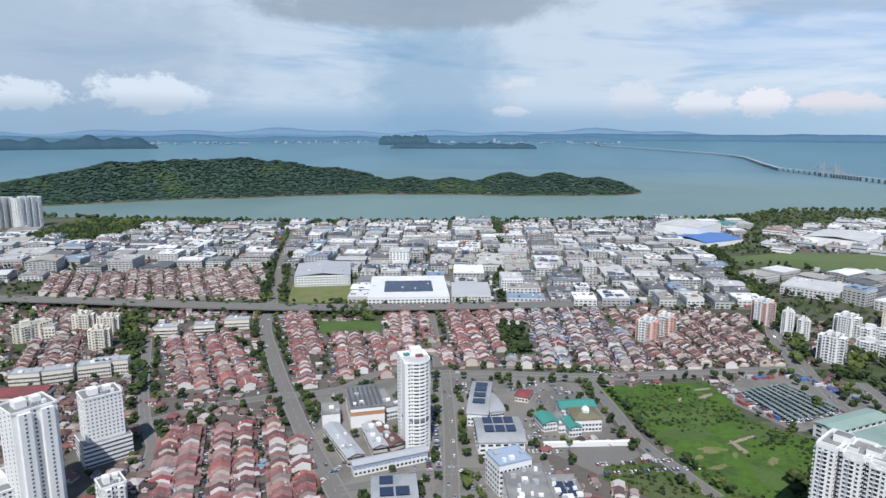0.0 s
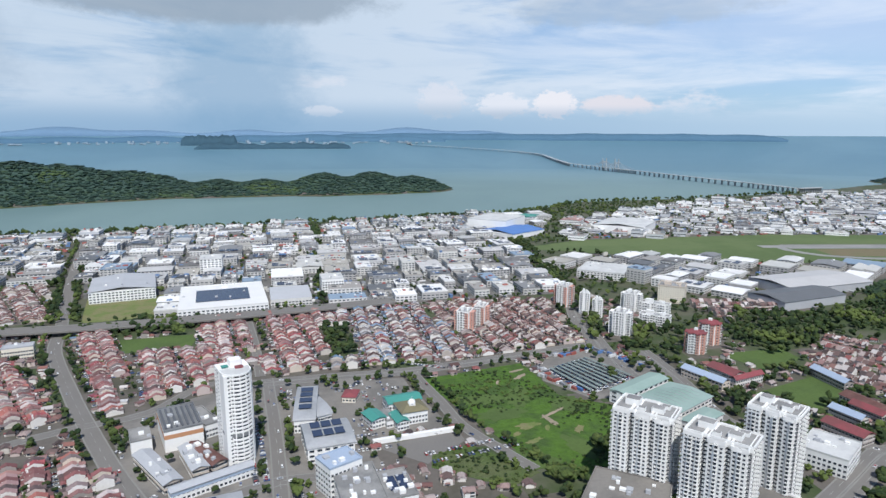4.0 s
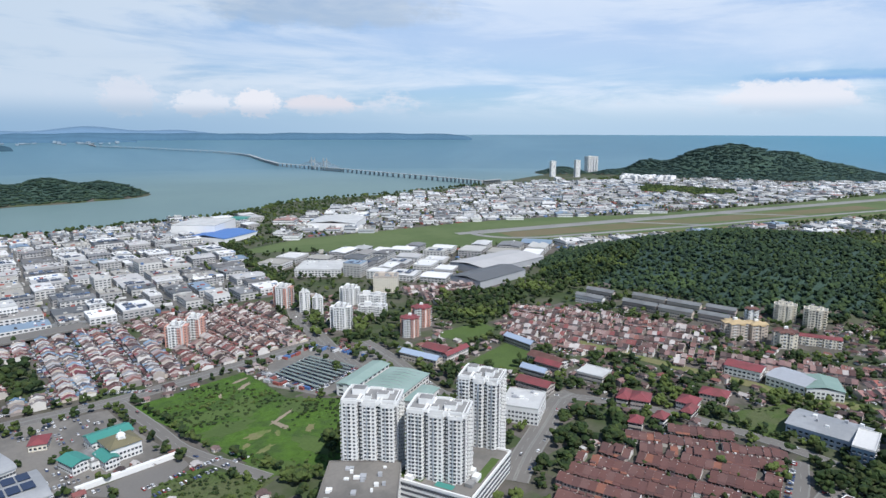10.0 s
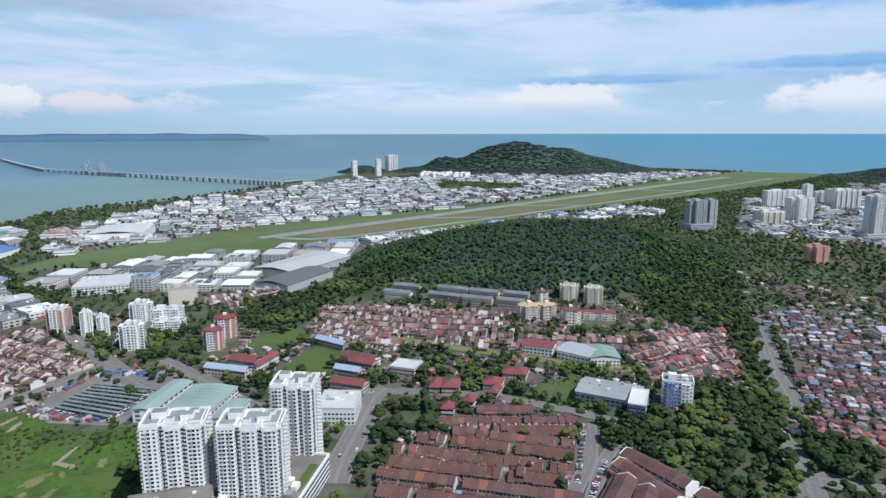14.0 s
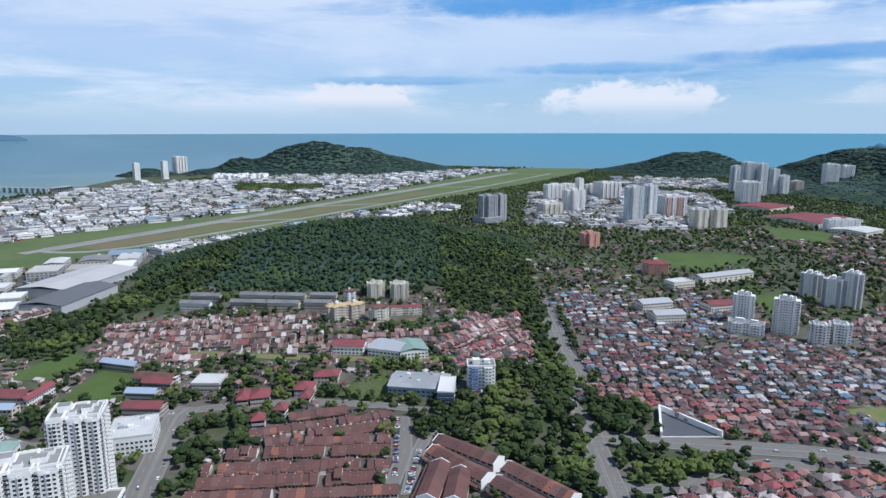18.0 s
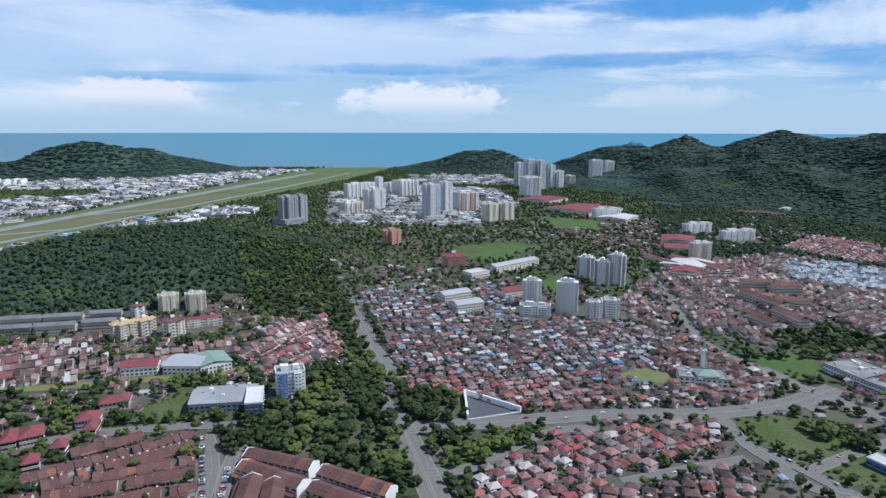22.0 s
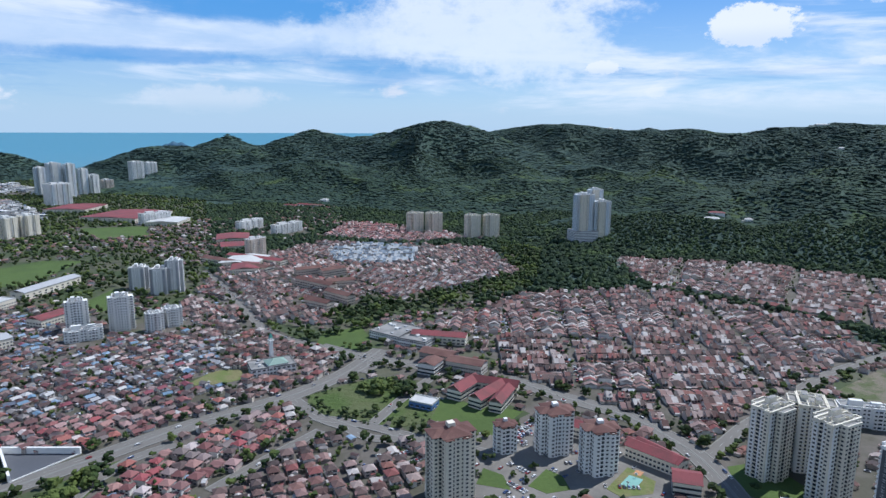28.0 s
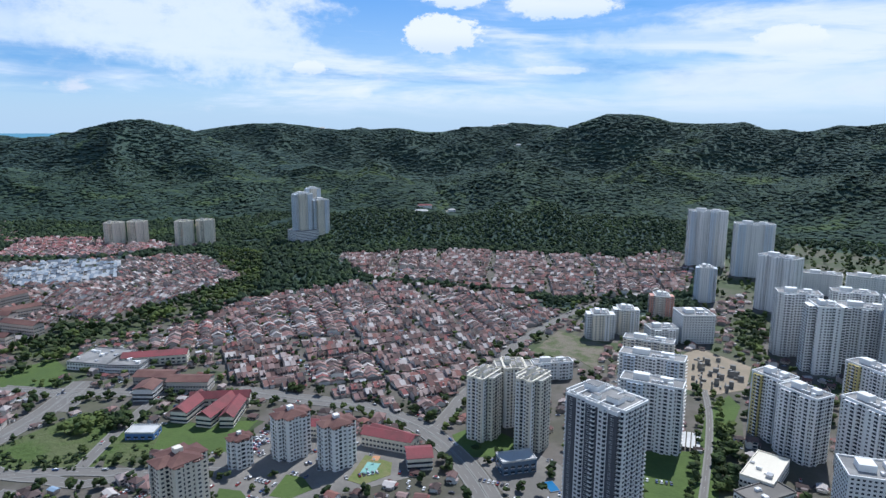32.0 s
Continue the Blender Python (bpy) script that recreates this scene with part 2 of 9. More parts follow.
ROOF_REDS = [(0.25, 0.105, 0.104), (0.19, 0.088, 0.086), (0.29, 0.150, 0.145), (0.145, 0.080, 0.078), (0.36, 0.235, 0.225), (0.29, 0.085, 0.092), (0.115, 0.083, 0.082),
             (0.33, 0.190, 0.172), (0.21, 0.118, 0.114), (0.50, 0.43, 0.42), (0.17, 0.076, 0.075), (0.26, 0.20, 0.195), (0.33, 0.130, 0.110), (0.19, 0.155, 0.15), (0.23, 0.125, 0.12)]
ROOF_MIXED = [(0.165, 0.088, 0.080), (0.098, 0.058, 0.054), (0.205, 0.115, 0.101), (0.135, 0.092, 0.086), (0.255, 0.165, 0.149), (0.066, 0.048, 0.046), (0.185, 0.128, 0.118), (0.30, 0.235, 0.218),
              (0.22, 0.084, 0.080), (0.115, 0.066, 0.060), (0.080, 0.062, 0.061), (0.155, 0.098, 0.090), (0.42, 0.385, 0.37), (0.23, 0.110, 0.092), (0.140, 0.098, 0.090), (0.29, 0.205, 0.19), (0.24, 0.150, 0.143), (0.50, 0.465, 0.445), (0.36, 0.30, 0.285), (0.115, 0.085, 0.08)]
ROOF_BROWN = [(0.140, 0.070, 0.062), (0.128, 0.064, 0.057), (0.148, 0.077, 0.069), (0.116, 0.062, 0.057), (0.156, 0.088, 0.079), (0.136, 0.067, 0.059), (0.120, 0.067, 0.062), (0.240, 0.105, 0.073), (0.144, 0.074, 0.065), (0.108, 0.062, 0.058), (0.132, 0.069, 0.063)]
ROOF_KAMPUNG = [(0.156, 0.063, 0.066), (0.227, 0.156, 0.142), (0.146, 0.227, 0.321), (0.203, 0.061, 0.080), (0.340, 0.340, 0.359), (0.094, 0.053, 0.051), (0.113, 0.132, 0.179), (0.255, 0.123, 0.099),
                (0.151, 0.137, 0.137), (0.080, 0.052, 0.052), (0.453, 0.444, 0.444), (0.179, 0.099, 0.094), (0.068, 0.059, 0.060), (0.123, 0.090, 0.085), (0.227, 0.208, 0.203), (0.496, 0.484, 0.472), (0.354, 0.260, 0.248), (0.236, 0.319, 0.425)]
WALLS = [(0.54, 0.50, 0.45), (0.68, 0.65, 0.61), (0.42, 0.37, 0.33), (0.58, 0.51, 0.43), (0.50, 0.42, 0.39), (0.72, 0.70, 0.67), (0.30, 0.27, 0.25)]
FACTORY_ROOF = [(0.58, 0.575, 0.56), (0.74, 0.735, 0.72), (0.42, 0.42, 0.41), (0.50, 0.49, 0.46), (0.22, 0.22, 0.22), (0.78, 0.77, 0.76), (0.13, 0.135, 0.14), (0.47, 0.46, 0.45),
                (0.66, 0.65, 0.63), (0.30, 0.285, 0.265), (0.22, 0.29, 0.37), (0.72, 0.71, 0.69), (0.38, 0.36, 0.32), (0.16, 0.155, 0.15)]

M = dict(
    green=material("overgrown_ground", (0.058, 0.082, 0.032), (0.098, 0.098, 0.066), 0.013, 0.2, 0.5),
    land=material("town_ground", (0.140, 0.125, 0.110), (0.078, 0.075, 0.055), 0.02, 0.22, 0.5),
    road=material("asphalt", (0.180, 0.170, 0.157), None, 0.03, 0.6, 0.25, 0.9),
    marking=material("road_paint", (0.34, 0.34, 0.33), None, 0.2, 2.0, 0.3, 0.7),
    paving=material("concrete_paving", (0.225, 0.210, 0.190), (0.150, 0.142, 0.130), 0.03, 0.5, 0.35, 0.9),
    yard=material("stained_yard_concrete", (0.17, 0.165, 0.155), (0.105, 0.105, 0.098), 0.02, 0.3, 0.5, 0.9),
    kerb=material("kerb_concrete", (0.23, 0.225, 0.21), None, 0.1, 1.0, 0.3, 0.9),
    grass=material("grass", (0.088, 0.135, 0.036), (0.068, 0.105, 0.03), 0.025, 0.35, 0.5, 0.95, 0.6, 0.6),
    rough_grass=material("rough_grass", (0.078, 0.150, 0.020), (0.048, 0.085, 0.020), 0.045, 0.22, 0.9, 0.95, 1.0, 1.6),
    scrub=material("scrub_ground", (0.075, 0.115, 0.030), (0.095, 0.112, 0.048), 0.03, 0.22, 0.6, 0.95, 1.0, 1.6),
    airfield=material("airfield_grass", (0.120, 0.158, 0.062), (0.088, 0.125, 0.045), 0.006, 0.08, 0.3, 0.95),
    airfield_dry=material("dry_airfield_grass", (0.175, 0.145, 0.085), (0.135, 0.135, 0.062), 0.008, 0.1, 0.35, 0.95),
    apron=material("runway_concrete", (0.30, 0.295, 0.28), (0.23, 0.228, 0.218), 0.01, 0.2, 0.3, 0.9),
    earth=material("bare_earth", (0.33, 0.27, 0.20), (0.26, 0.22, 0.16), 0.05, 0.4, 0.4, 0.95),
    # hill ground carries the haze's blue in its base colour, to match the jungle
    hazed_forest_floor=material("hazed_forest_floor", (0.042, 0.074, 0.062), (0.048, 0.082, 0.060), 0.008, 0.09, 0.5, 0.95, 1.0, 4.0),
    leaves=material("foliage", (0.05, 0.08, 0.02), (0.125, 0.165, 0.045), 0.022, 0.5, 0.7, 0.9, 0.6, 0.6, by="island", through_light=0.3, at=(0.50, 0.62),
                    choices=[(0.040, 0.068, 0.025), (0.054, 0.088, 0.028), (0.030, 0.053, 0.022), (0.072, 0.104, 0.032), (0.044, 0.070, 0.029), (0.060, 0.080, 0.028)]),
    # distance haze is painted into the leaves: far ring bluest, middle ring less
    jungle=material("hazed_jungle_canopy", (0.03, 0.055, 0.02), (0.095, 0.145, 0.070), 0.006, 0.10, 0.6, 0.95, 0.0, 2.0, by="island", through_light=0.25, at=(0.56, 0.70), lie=0.85,
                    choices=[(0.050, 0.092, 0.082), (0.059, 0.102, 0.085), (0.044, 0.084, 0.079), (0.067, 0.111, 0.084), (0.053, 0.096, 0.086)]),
    jungle_mid=material("hazed_slope_canopy", (0.03, 0.055, 0.02), (0.080, 0.122, 0.048), 0.007, 0.12, 0.7, 0.95, 0.0, 2.0, by="island", through_light=0.25, at=(0.54, 0.68), lie=0.72,
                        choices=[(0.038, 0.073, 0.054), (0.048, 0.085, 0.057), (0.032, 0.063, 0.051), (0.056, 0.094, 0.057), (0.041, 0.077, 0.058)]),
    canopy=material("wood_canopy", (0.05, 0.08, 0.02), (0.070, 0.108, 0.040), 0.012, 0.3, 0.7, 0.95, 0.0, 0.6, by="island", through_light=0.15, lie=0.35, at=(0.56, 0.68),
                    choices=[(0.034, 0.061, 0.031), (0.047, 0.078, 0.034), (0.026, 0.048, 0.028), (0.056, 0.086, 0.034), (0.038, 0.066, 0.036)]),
    low_wood=material("low_wood_foliage", (0.05, 0.08, 0.02), (0.080, 0.118, 0.044), 0.012, 0.3, 0.7, 0.95, 0.0, 0.6, by="island", through_light=0.2, at=(0.55, 0.68),
                      choices=[(0.036, 0.062, 0.033), (0.048, 0.078, 0.036), (0.030, 0.053, 0.031), (0.058, 0.088, 0.036), (0.042, 0.068, 0.038)]),
    bark=material("bark", (0.12, 0.09, 0.06), None, 0.3, 3.0, 0.4),
    wall=material("painted_render", WALLS[0], None, 0.05, 0.8, 0.25, 0.85, choices=WALLS),
    wall_far=material("painted_render_far", WALLS[0], None, 0.05, 0.8, 0.25, 0.85, choices=WALLS, by="island"),
    metal_white=material("white_roof_sheet", (0.58, 0.58, 0.565), (0.48, 0.48, 0.47), 0.05, 0.5, 0.25, 0.7),
    white=material("white_render", (0.80, 0.795, 0.775), None, 0.04, 0.5, 0.14, 0.8),
    cream=material("cream_render", (0.74, 0.69, 0.58), None, 0.04, 0.5, 0.2, 0.8),
    beige=material("beige_render", (0.58, 0.50, 0.42), None, 0.04, 0.5, 0.2, 0.8),
    grey=material("grey_render", (0.40, 0.41, 0.43), None, 0.04, 0.5, 0.25, 0.8),
    dark=material("dark_render", (0.10, 0.105, 0.12), None, 0.04, 0.5, 0.25, 0.7),
    blue=material("blue_paint", (0.10, 0.20, 0.45), None, 0.05, 0.6, 0.25, 0.7),
    bluegrey=material("blue_grey_render", (0.34, 0.41, 0.52), None, 0.05, 0.6, 0.2, 0.7),
    paleblue=material("pale_blue_render", (0.60, 0.66, 0.72), None, 0.05, 0.6, 0.2, 0.7),
    yellow=material("yellow_paint", (0.62, 0.52, 0.22), None, 0.05, 0.6, 0.2, 0.8),
    pink=material("pink_render", (0.60, 0.33, 0.26), None, 0.05, 0.6, 0.2, 0.8),
    orange=material("orange_roof", (0.46, 0.24, 0.13), None, 0.05, 0.6, 0.3, 0.8),
    red_roof=material("red_tile_roof", (0.25, 0.070, 0.078), (0.17, 0.062, 0.064), 0.06, 0.9, 0.4, 0.8),
    brown_roof=material("brown_tile_roof", (0.130, 0.066, 0.058), (0.165, 0.090, 0.076), 0.05, 0.9, 0.5, 0.85),
    green_roof=material("green_metal_roof", (0.235, 0.33, 0.285), (0.28, 0.37, 0.33), 0.03, 0.5, 0.2, 0.55),
    teal_roof=material("teal_roof", (0.07, 0.26, 0.22), None, 0.03, 0.5, 0.25, 0.6),
    solar=material("solar_panel", (0.03, 0.045, 0.09), None, 0.1, 0.8, 0.3, 0.25),
    glass=material("window_glass", (0.035, 0.045, 0.06), None, 0.1, 0.7, 0.5, 0.12, specular=0.6),
    curtain=material("blue_curtain_wall", (0.10, 0.16, 0.24), None, 0.1, 0.7, 0.4, 0.12, specular=0.6),
    roof=material("roof_tiles", ROOF_REDS[0], None, 0.05, 1.1, 0.5, 0.85, choices=ROOF_REDS),
    roof_far=material("roof_tiles_far", ROOF_REDS[0], None, 0.05, 1.1, 0.5, 0.85, choices=ROOF_REDS, by="island"),
    roof_brown=material("brown_roof_tiles", ROOF_REDS[0], None, 0.05, 1.1, 0.5, 0.85, choices=ROOF_BROWN, by="island"),
    roof_brown_one=material("brown_roof_tiles_one", ROOF_REDS[0], None, 0.05, 1.1, 0.5, 0.85, choices=ROOF_BROWN),
    roof_mixed=material("old_roof_tiles", ROOF_REDS[0], None, 0.05, 1.1, 0.5, 0.85, choices=ROOF_MIXED, by="island"),
    roof_kampung=material("sheet_roofs", ROOF_REDS[0], None, 0.05, 1.1, 0.5, 0.7, choices=ROOF_KAMPUNG, by="island"),
    factory_roof=material("metal_sheet_roof", (0.7, 0.7, 0.7), None, 0.04, 0.5, 0.25, 0.55, choices=FACTORY_ROOF),
    factory_wall=material("factory_wall", (0.7, 0.7, 0.7), None, 0.05, 0.6, 0.2, 0.8, choices=[(0.62, 0.61, 0.58), (0.50, 0.49, 0.47), (0.68, 0.67, 0.65), (0.42, 0.41, 0.40)]),
    steel=material("galvanised_steel", (0.50, 0.51, 0.53), None, 0.2, 1.5, 0.25, 0.5, metallic=0.3),
    slate=material("slate_grey_roof", (0.21, 0.22, 0.225), (0.15, 0.155, 0.16), 0.05, 0.8, 0.4, 0.8),
    sheet=material("dull_metal_sheet", (0.36, 0.37, 0.385), (0.28, 0.29, 0.30), 0.05, 0.6, 0.3, 0.65),
    olive_roof=material("olive_roof", (0.19, 0.17, 0.10), (0.15, 0.14, 0.09), 0.05, 0.6, 0.3, 0.8),
    tan=material("tan_render", (0.50, 0.38, 0.22), None, 0.05, 0.6, 0.25, 0.8),
    deck=material("roof_screed", (0.30, 0.295, 0.285), (0.19, 0.19, 0.188), 0.06, 0.7, 0.4, 0.85),
    sand=material("shore_sand", (0.36, 0.32, 0.24), None, 0.05, 0.5, 0.3),
)

# ---- geometry helpers ----


class Geo:
    """Vertices, faces and material numbers, gathered into one mesh."""

    def __init__(self):
        self.v, self.loops, self.sizes, self.mats, self.n = [], [], [], [], 0

    def poly(self, pts, faces, mat=0):
        self.v.append(np.asarray(pts, float).reshape(-1, 3))
        for f in faces:
            self.loops.append(np.asarray(f) + self.n)
            self.sizes.append(np.array([len(f)]))
            self.mats.append(np.array([mat]))
        self.n += len(self.v[-1])
        return self

    def box(self, cx, cy, z0, sx, sy, sz, ang=0.0, mat=0, taper=1.0, bottom=False):
        x, y = sx / 2, sy / 2
        p = np.array([(-x, -y, 0), (x, -y, 0), (x, y, 0), (-x, y, 0), (-x * taper, -y * taper, sz), (x * taper, -y * taper, sz), (x * taper, y * taper, sz), (-x * taper, y * taper, sz)], float)
        faces = [(0, 1, 5, 4), (1, 2, 6, 5), (2, 3, 7, 6), (3, 0, 4, 7), (4, 5, 6, 7)]
        return self.poly(turned(p, cx, cy, z0, ang), faces + ([(3, 2, 1, 0)] if bottom else []), mat)

    def gable(self, cx, cy, z0, sx, sy, rise, ang=0.0, mat=0, thick=0.25):
        """A pitched roof with its ridge along x, a slab with eaves of that thickness."""
        x, y = sx / 2, sy / 2
        p = np.array([(-x, -y, 0), (x, -y, 0), (x, 0, rise), (-x, 0, rise), (-x, y, 0), (x, y, 0)], float)
        p = np.concatenate([p, p - (0, 0, thick)])
        faces = [(0, 1, 2, 3), (3, 2, 5, 4), (0, 6, 7, 1), (5, 11, 10, 4), (1, 7, 8, 2), (2, 8, 11, 5), (3, 9, 6, 0), (4, 10, 9, 3)]
        return self.poly(turned(p, cx, cy, z0, ang), faces, mat)

    def hip(self, cx, cy, z0, sx, sy, rise, ang=0.0, mat=0, thick=0.25, cut=0.5):
        x, y = sx / 2, sy / 2
        r = max(0.0, x - y * cut * 2 * 0.9)
        p = np.array([(-x, -y, 0), (x, -y, 0), (x, y, 0), (-x, y, 0), (-r, 0, rise), (r, 0, rise), (-x, -y, -thick), (x, -y, -thick), (x, y, -thick), (-x, y, -thick)], float)
        faces = [(0, 1, 5, 4), (1, 2, 5), (2, 3, 4, 5), (3, 0, 4), (0, 6, 7, 1), (1, 7, 8, 2), (2, 8, 9, 3), (3, 9, 6, 0)]
        return self.poly(turned(p, cx, cy, z0, ang), faces, mat)

    def profile(self, line, x0, x1, ang=0.0, mat=0):
        """A line of (y, z) drawn out along x, closed at both ends."""
        n = len(line)
        pts = np.array([(x, y, z) for x in (x0, x1) for y, z in line], float)
        faces = [(i, i + n, i + n + 1, i + 1) for i in range(n - 1)] + [tuple(range(n)), tuple(range(2 * n - 1, n - 1, -1))]
        return self.poly(turned(pts, 0, 0, 0, ang), faces, mat)

    def tray(self, w, d, z, rim, thick):
        """A flat roof inside a raised rim, in one piece."""
        a, b, e, f = w / 2, d / 2, w / 2 - thick, d / 2 - thick
        ring = lambda x, y, h_: [(-x, -y, h_), (x, -y, h_), (x, y, h_), (-x, y, h_)]
        pts = ring(a, b, z - 0.3) + ring(a, b, z + rim) + ring(e, f, z + rim) + ring(e, f, z + 0.2)
        faces = [(k_ * 4 + i, k_ * 4 + (i + 1) % 4, k_ * 4 + 4 + (i + 1) % 4, k_ * 4 + 4 + i) for k_ in range(3) for i in range(4)] + [(12, 13, 14, 15)]
        return self.poly(pts, faces)

    def flat(self):
        return np.concatenate(self.v), np.concatenate(self.loops), np.concatenate(self.sizes), np.concatenate(self.mats)

    def stamp(self, other, places, jitter=0.0, seed=0):
        """Copies of another Geo at rows of x, y, z, angle, sx, sy, sz."""
        places = np.asarray(places, float)
        if not len(places):
            return self
        v, loops, sizes, mats = other.flat()
        m, n = len(places), len(v)
        c, s = np.cos(places[:, 3])[:, None], np.sin(places[:, 3])[:, None]
        w = np.broadcast_to(v[None], (m, n, 3)).copy()
        if jitter:
            w *= 1 + np.random.RandomState(seed).uniform(-jitter, jitter, (m, n, 1))
        w *= places[:, None, 4:7]
        x, y = w[..., 0] * c - w[..., 1] * s, w[..., 0] * s + w[..., 1] * c
        out = np.stack([x + places[:, 0:1], y + places[:, 1:2], w[..., 2] + places[:, 2:3]], -1)
        self.v.append(out.reshape(-1, 3))
        self.loops.append((loops[None] + (np.arange(m) * n)[:, None]).ravel() + self.n)
        self.sizes.append(np.tile(sizes, m))
        self.mats.append(np.tile(mats, m))
        self.n += m * n
        return self

    def mesh(self, name, materials, smooth=False):
        me = bpy.data.meshes.new(name)
        for q in materials:
            me.materials.append(q)
        if not self.v:
            return me
        v, loops, sizes, mats = self.flat()
        me.vertices.add(len(v))
        me.vertices.foreach_set("co", v.astype(np.float32).ravel())
        me.loops.add(len(loops))
        me.loops.foreach_set("vertex_index", loops.astype(np.int32))
        me.polygons.add(len(sizes))
        me.polygons.foreach_set("loop_start", np.concatenate([[0], np.cumsum(sizes)[:-1]]).astype(np.int32))
        me.polygons.foreach_set("loop_total", sizes.astype(np.int32))
        me.polygons.foreach_set("material_index", mats.astype(np.int32))
        me.polygons.foreach_set("use_smooth", np.full(len(sizes), bool(smooth)))
        me.update(calc_edges=True)
        return me


def turned(p, cx, cy, z0, ang):
    c, s = math.cos(ang), math.sin(ang)
    q = p.copy()
    q[:, 0], q[:, 1] = p[:, 0] * c - p[:, 1] * s + cx, p[:, 0] * s + p[:, 1] * c + cy
    q[:, 2] += z0
    return q


def thing(name, label, category, x=0.0, y=0.0, z=0.0, ang=0.0, group="", kind=""):
    ob = new(name)
    ob.matrix_basis = Matrix.Translation((x, y, z)) @ Matrix.Rotation(ang, 4, "Z")
    return tagged(ob, label, category, group, kind)


def part(name, geo, materials, parent, label="", smooth=False):
    if not isinstance(materials, (list, tuple)):
        materials = [materials]
    ob = new(name, geo.mesh(name, materials, smooth) if isinstance(geo, Geo) else geo)
    ob.parent = parent
    return tagged(ob, label)


def place(name, geo, materials, label, category="", kind="", group="", smooth=False):
    if not isinstance(materials, (list, tuple)):
        materials = [materials]
    return tagged(new(name, geo.mesh(name, materials, smooth)), label, category, group, kind)


def inside(x, y, poly):
    """Which of the points lie in the polygon."""
    x, y = np.asarray(x, float), np.asarray(y, float)
    hit = np.zeros(x.shape, bool)
    for (ax, ay), (bx, by) in zip(poly, poly[1:] + poly[:1]):
        if ay != by:
            hit ^= ((ay > y) != (by > y)) & (x < (bx - ax) * (y - ay) / (by - ay) + ax)
    return hit


def line_distance(x, y, line):
    best = np.full(np.shape(x), 1e9)
    for (ax, ay), (bx, by) in zip(line, line[1:]):
        dx, dy = bx - ax, by - ay
        u = np.clip(((x - ax) * dx + (y - ay) * dy) / (dx * dx + dy * dy + 1e-9), 0, 1)
        best = np.minimum(best, np.hypot(x - ax - u * dx, y - ay - u * dy))
    return best


def lumps(x, y, size, seed=0.0):
    """Smooth uneven heights about 0, with features of that size."""
    a, b = x / size + seed, y / size - seed * 1.7
    return (np.sin(a * 1.9 + 1.3 * np.sin(b * 1.1)) + np.sin(b * 2.3 + 1.7 * np.sin(a * 0.9 + 2)) + 0.6 * np.sin(a * 4.1 + b * 3.3) + 0.5 * np.sin(b * 5.3 - a * 3.7 + 1)) / 3.1


EDGE, RIM = 3700.0, 4820.0


def bent(d):
    """The open sea past EDGE is drawn together, so that its horizon stands inside RIM: true range to drawn range and height."""
    d = np.asarray(d, float)
    r = np.where(d < EDGE, d, EDGE + (RIM - EDGE) * (1 - EDGE / np.maximum(d, EDGE)))
    return r, H * (1 - r / d)


def far(az, d):
    """Drawn place and scale of a thing on the sea at that compass bearing and true range."""
    r, z = bent(d)
    return float(math.sin(radians(az)) * r), float(math.cos(radians(az)) * r), float(z), float(r / d)

# ---- the land ----
COAST = [(-4800, 1750), (-2400, 1700), (-1190, 1600), (-428, 1508), (257, 1571), (617, 1600), (921, 1800), (1271, 1800), (1791, 1865), (2254, 2040), (2530, 2120),
         (3000, 2080), (3400, 1850), (3680, 1350), (3650, 980), (3600, 530), (3545, 12), (3580, -500), (3900, -1000), (4800, -1700), (4800, -4800), (-4800, -4800)]
# summits: x, y, height, spread
RIDGE = [
    (3052, -1256, 161, 330), (3120, -1076, 88, 260), (3051, -1501, 137, 330), (2830, -1697, 192, 330), (2595, -1873, 202, 330), (2104, -1848, 250, 360),
    (2040, -2061, 207, 330), (2057, -2581, 258, 330), (1844, -2737, 220, 300), (1524, -2814, 209, 330), (1371, -2892, 210, 300), (1156, -2984, 194, 330),
    (975, -3153, 239, 330), (783, -3206, 222, 330), (336, -2880, 298, 330), (515, -2956, 247, 330), (42, -3000, 259, 330), (-159, -2996, 212, 330), (-346, -2980, 202, 330),
    (-570, -2945, 223, 380), (-835, -2882, 237, 400), (-1112, -2786, 237, 420),
]
SPURS = [
    (1845, -1456, 120, 300), (2135, -1301, 93, 320), (2362, -1087, 58, 300), (1441, -1458, 80, 260), (2527, -951, 22, 200), (1040, -1938, 90, 300), (721, -1704, 85, 220), (1430, -1989, 69, 260),
    (548, -1609, 80, 210), (460, -1792, 97, 240), (454, -2204, 82, 300), (183, -2293, 103, 300), (-159, -2194, 81, 300), (-353, -1867, 80, 260), (-543, -1821, 104, 300),
    (634, -1192, 45, 115), (506, -1252, 50, 120), (350, -1310, 56, 120), (190, -1345, 52, 120), (20, -1350, 48, 120), (790, -1165, 38, 105),
    (730, -1590, 39, 180), (756, -1295, 27, 130), (353, -1282, 28, 110), (1634, -1154, 12, 200),
]
KNOLL = [(1070, 362, 54, 120), (1022, 458, 55, 115), (924, 520, 48, 100), (834, 552, 31, 75), (1096, 276, 19, 110), (1080, 211, 3, 95), (913, 355, 44, 90)]
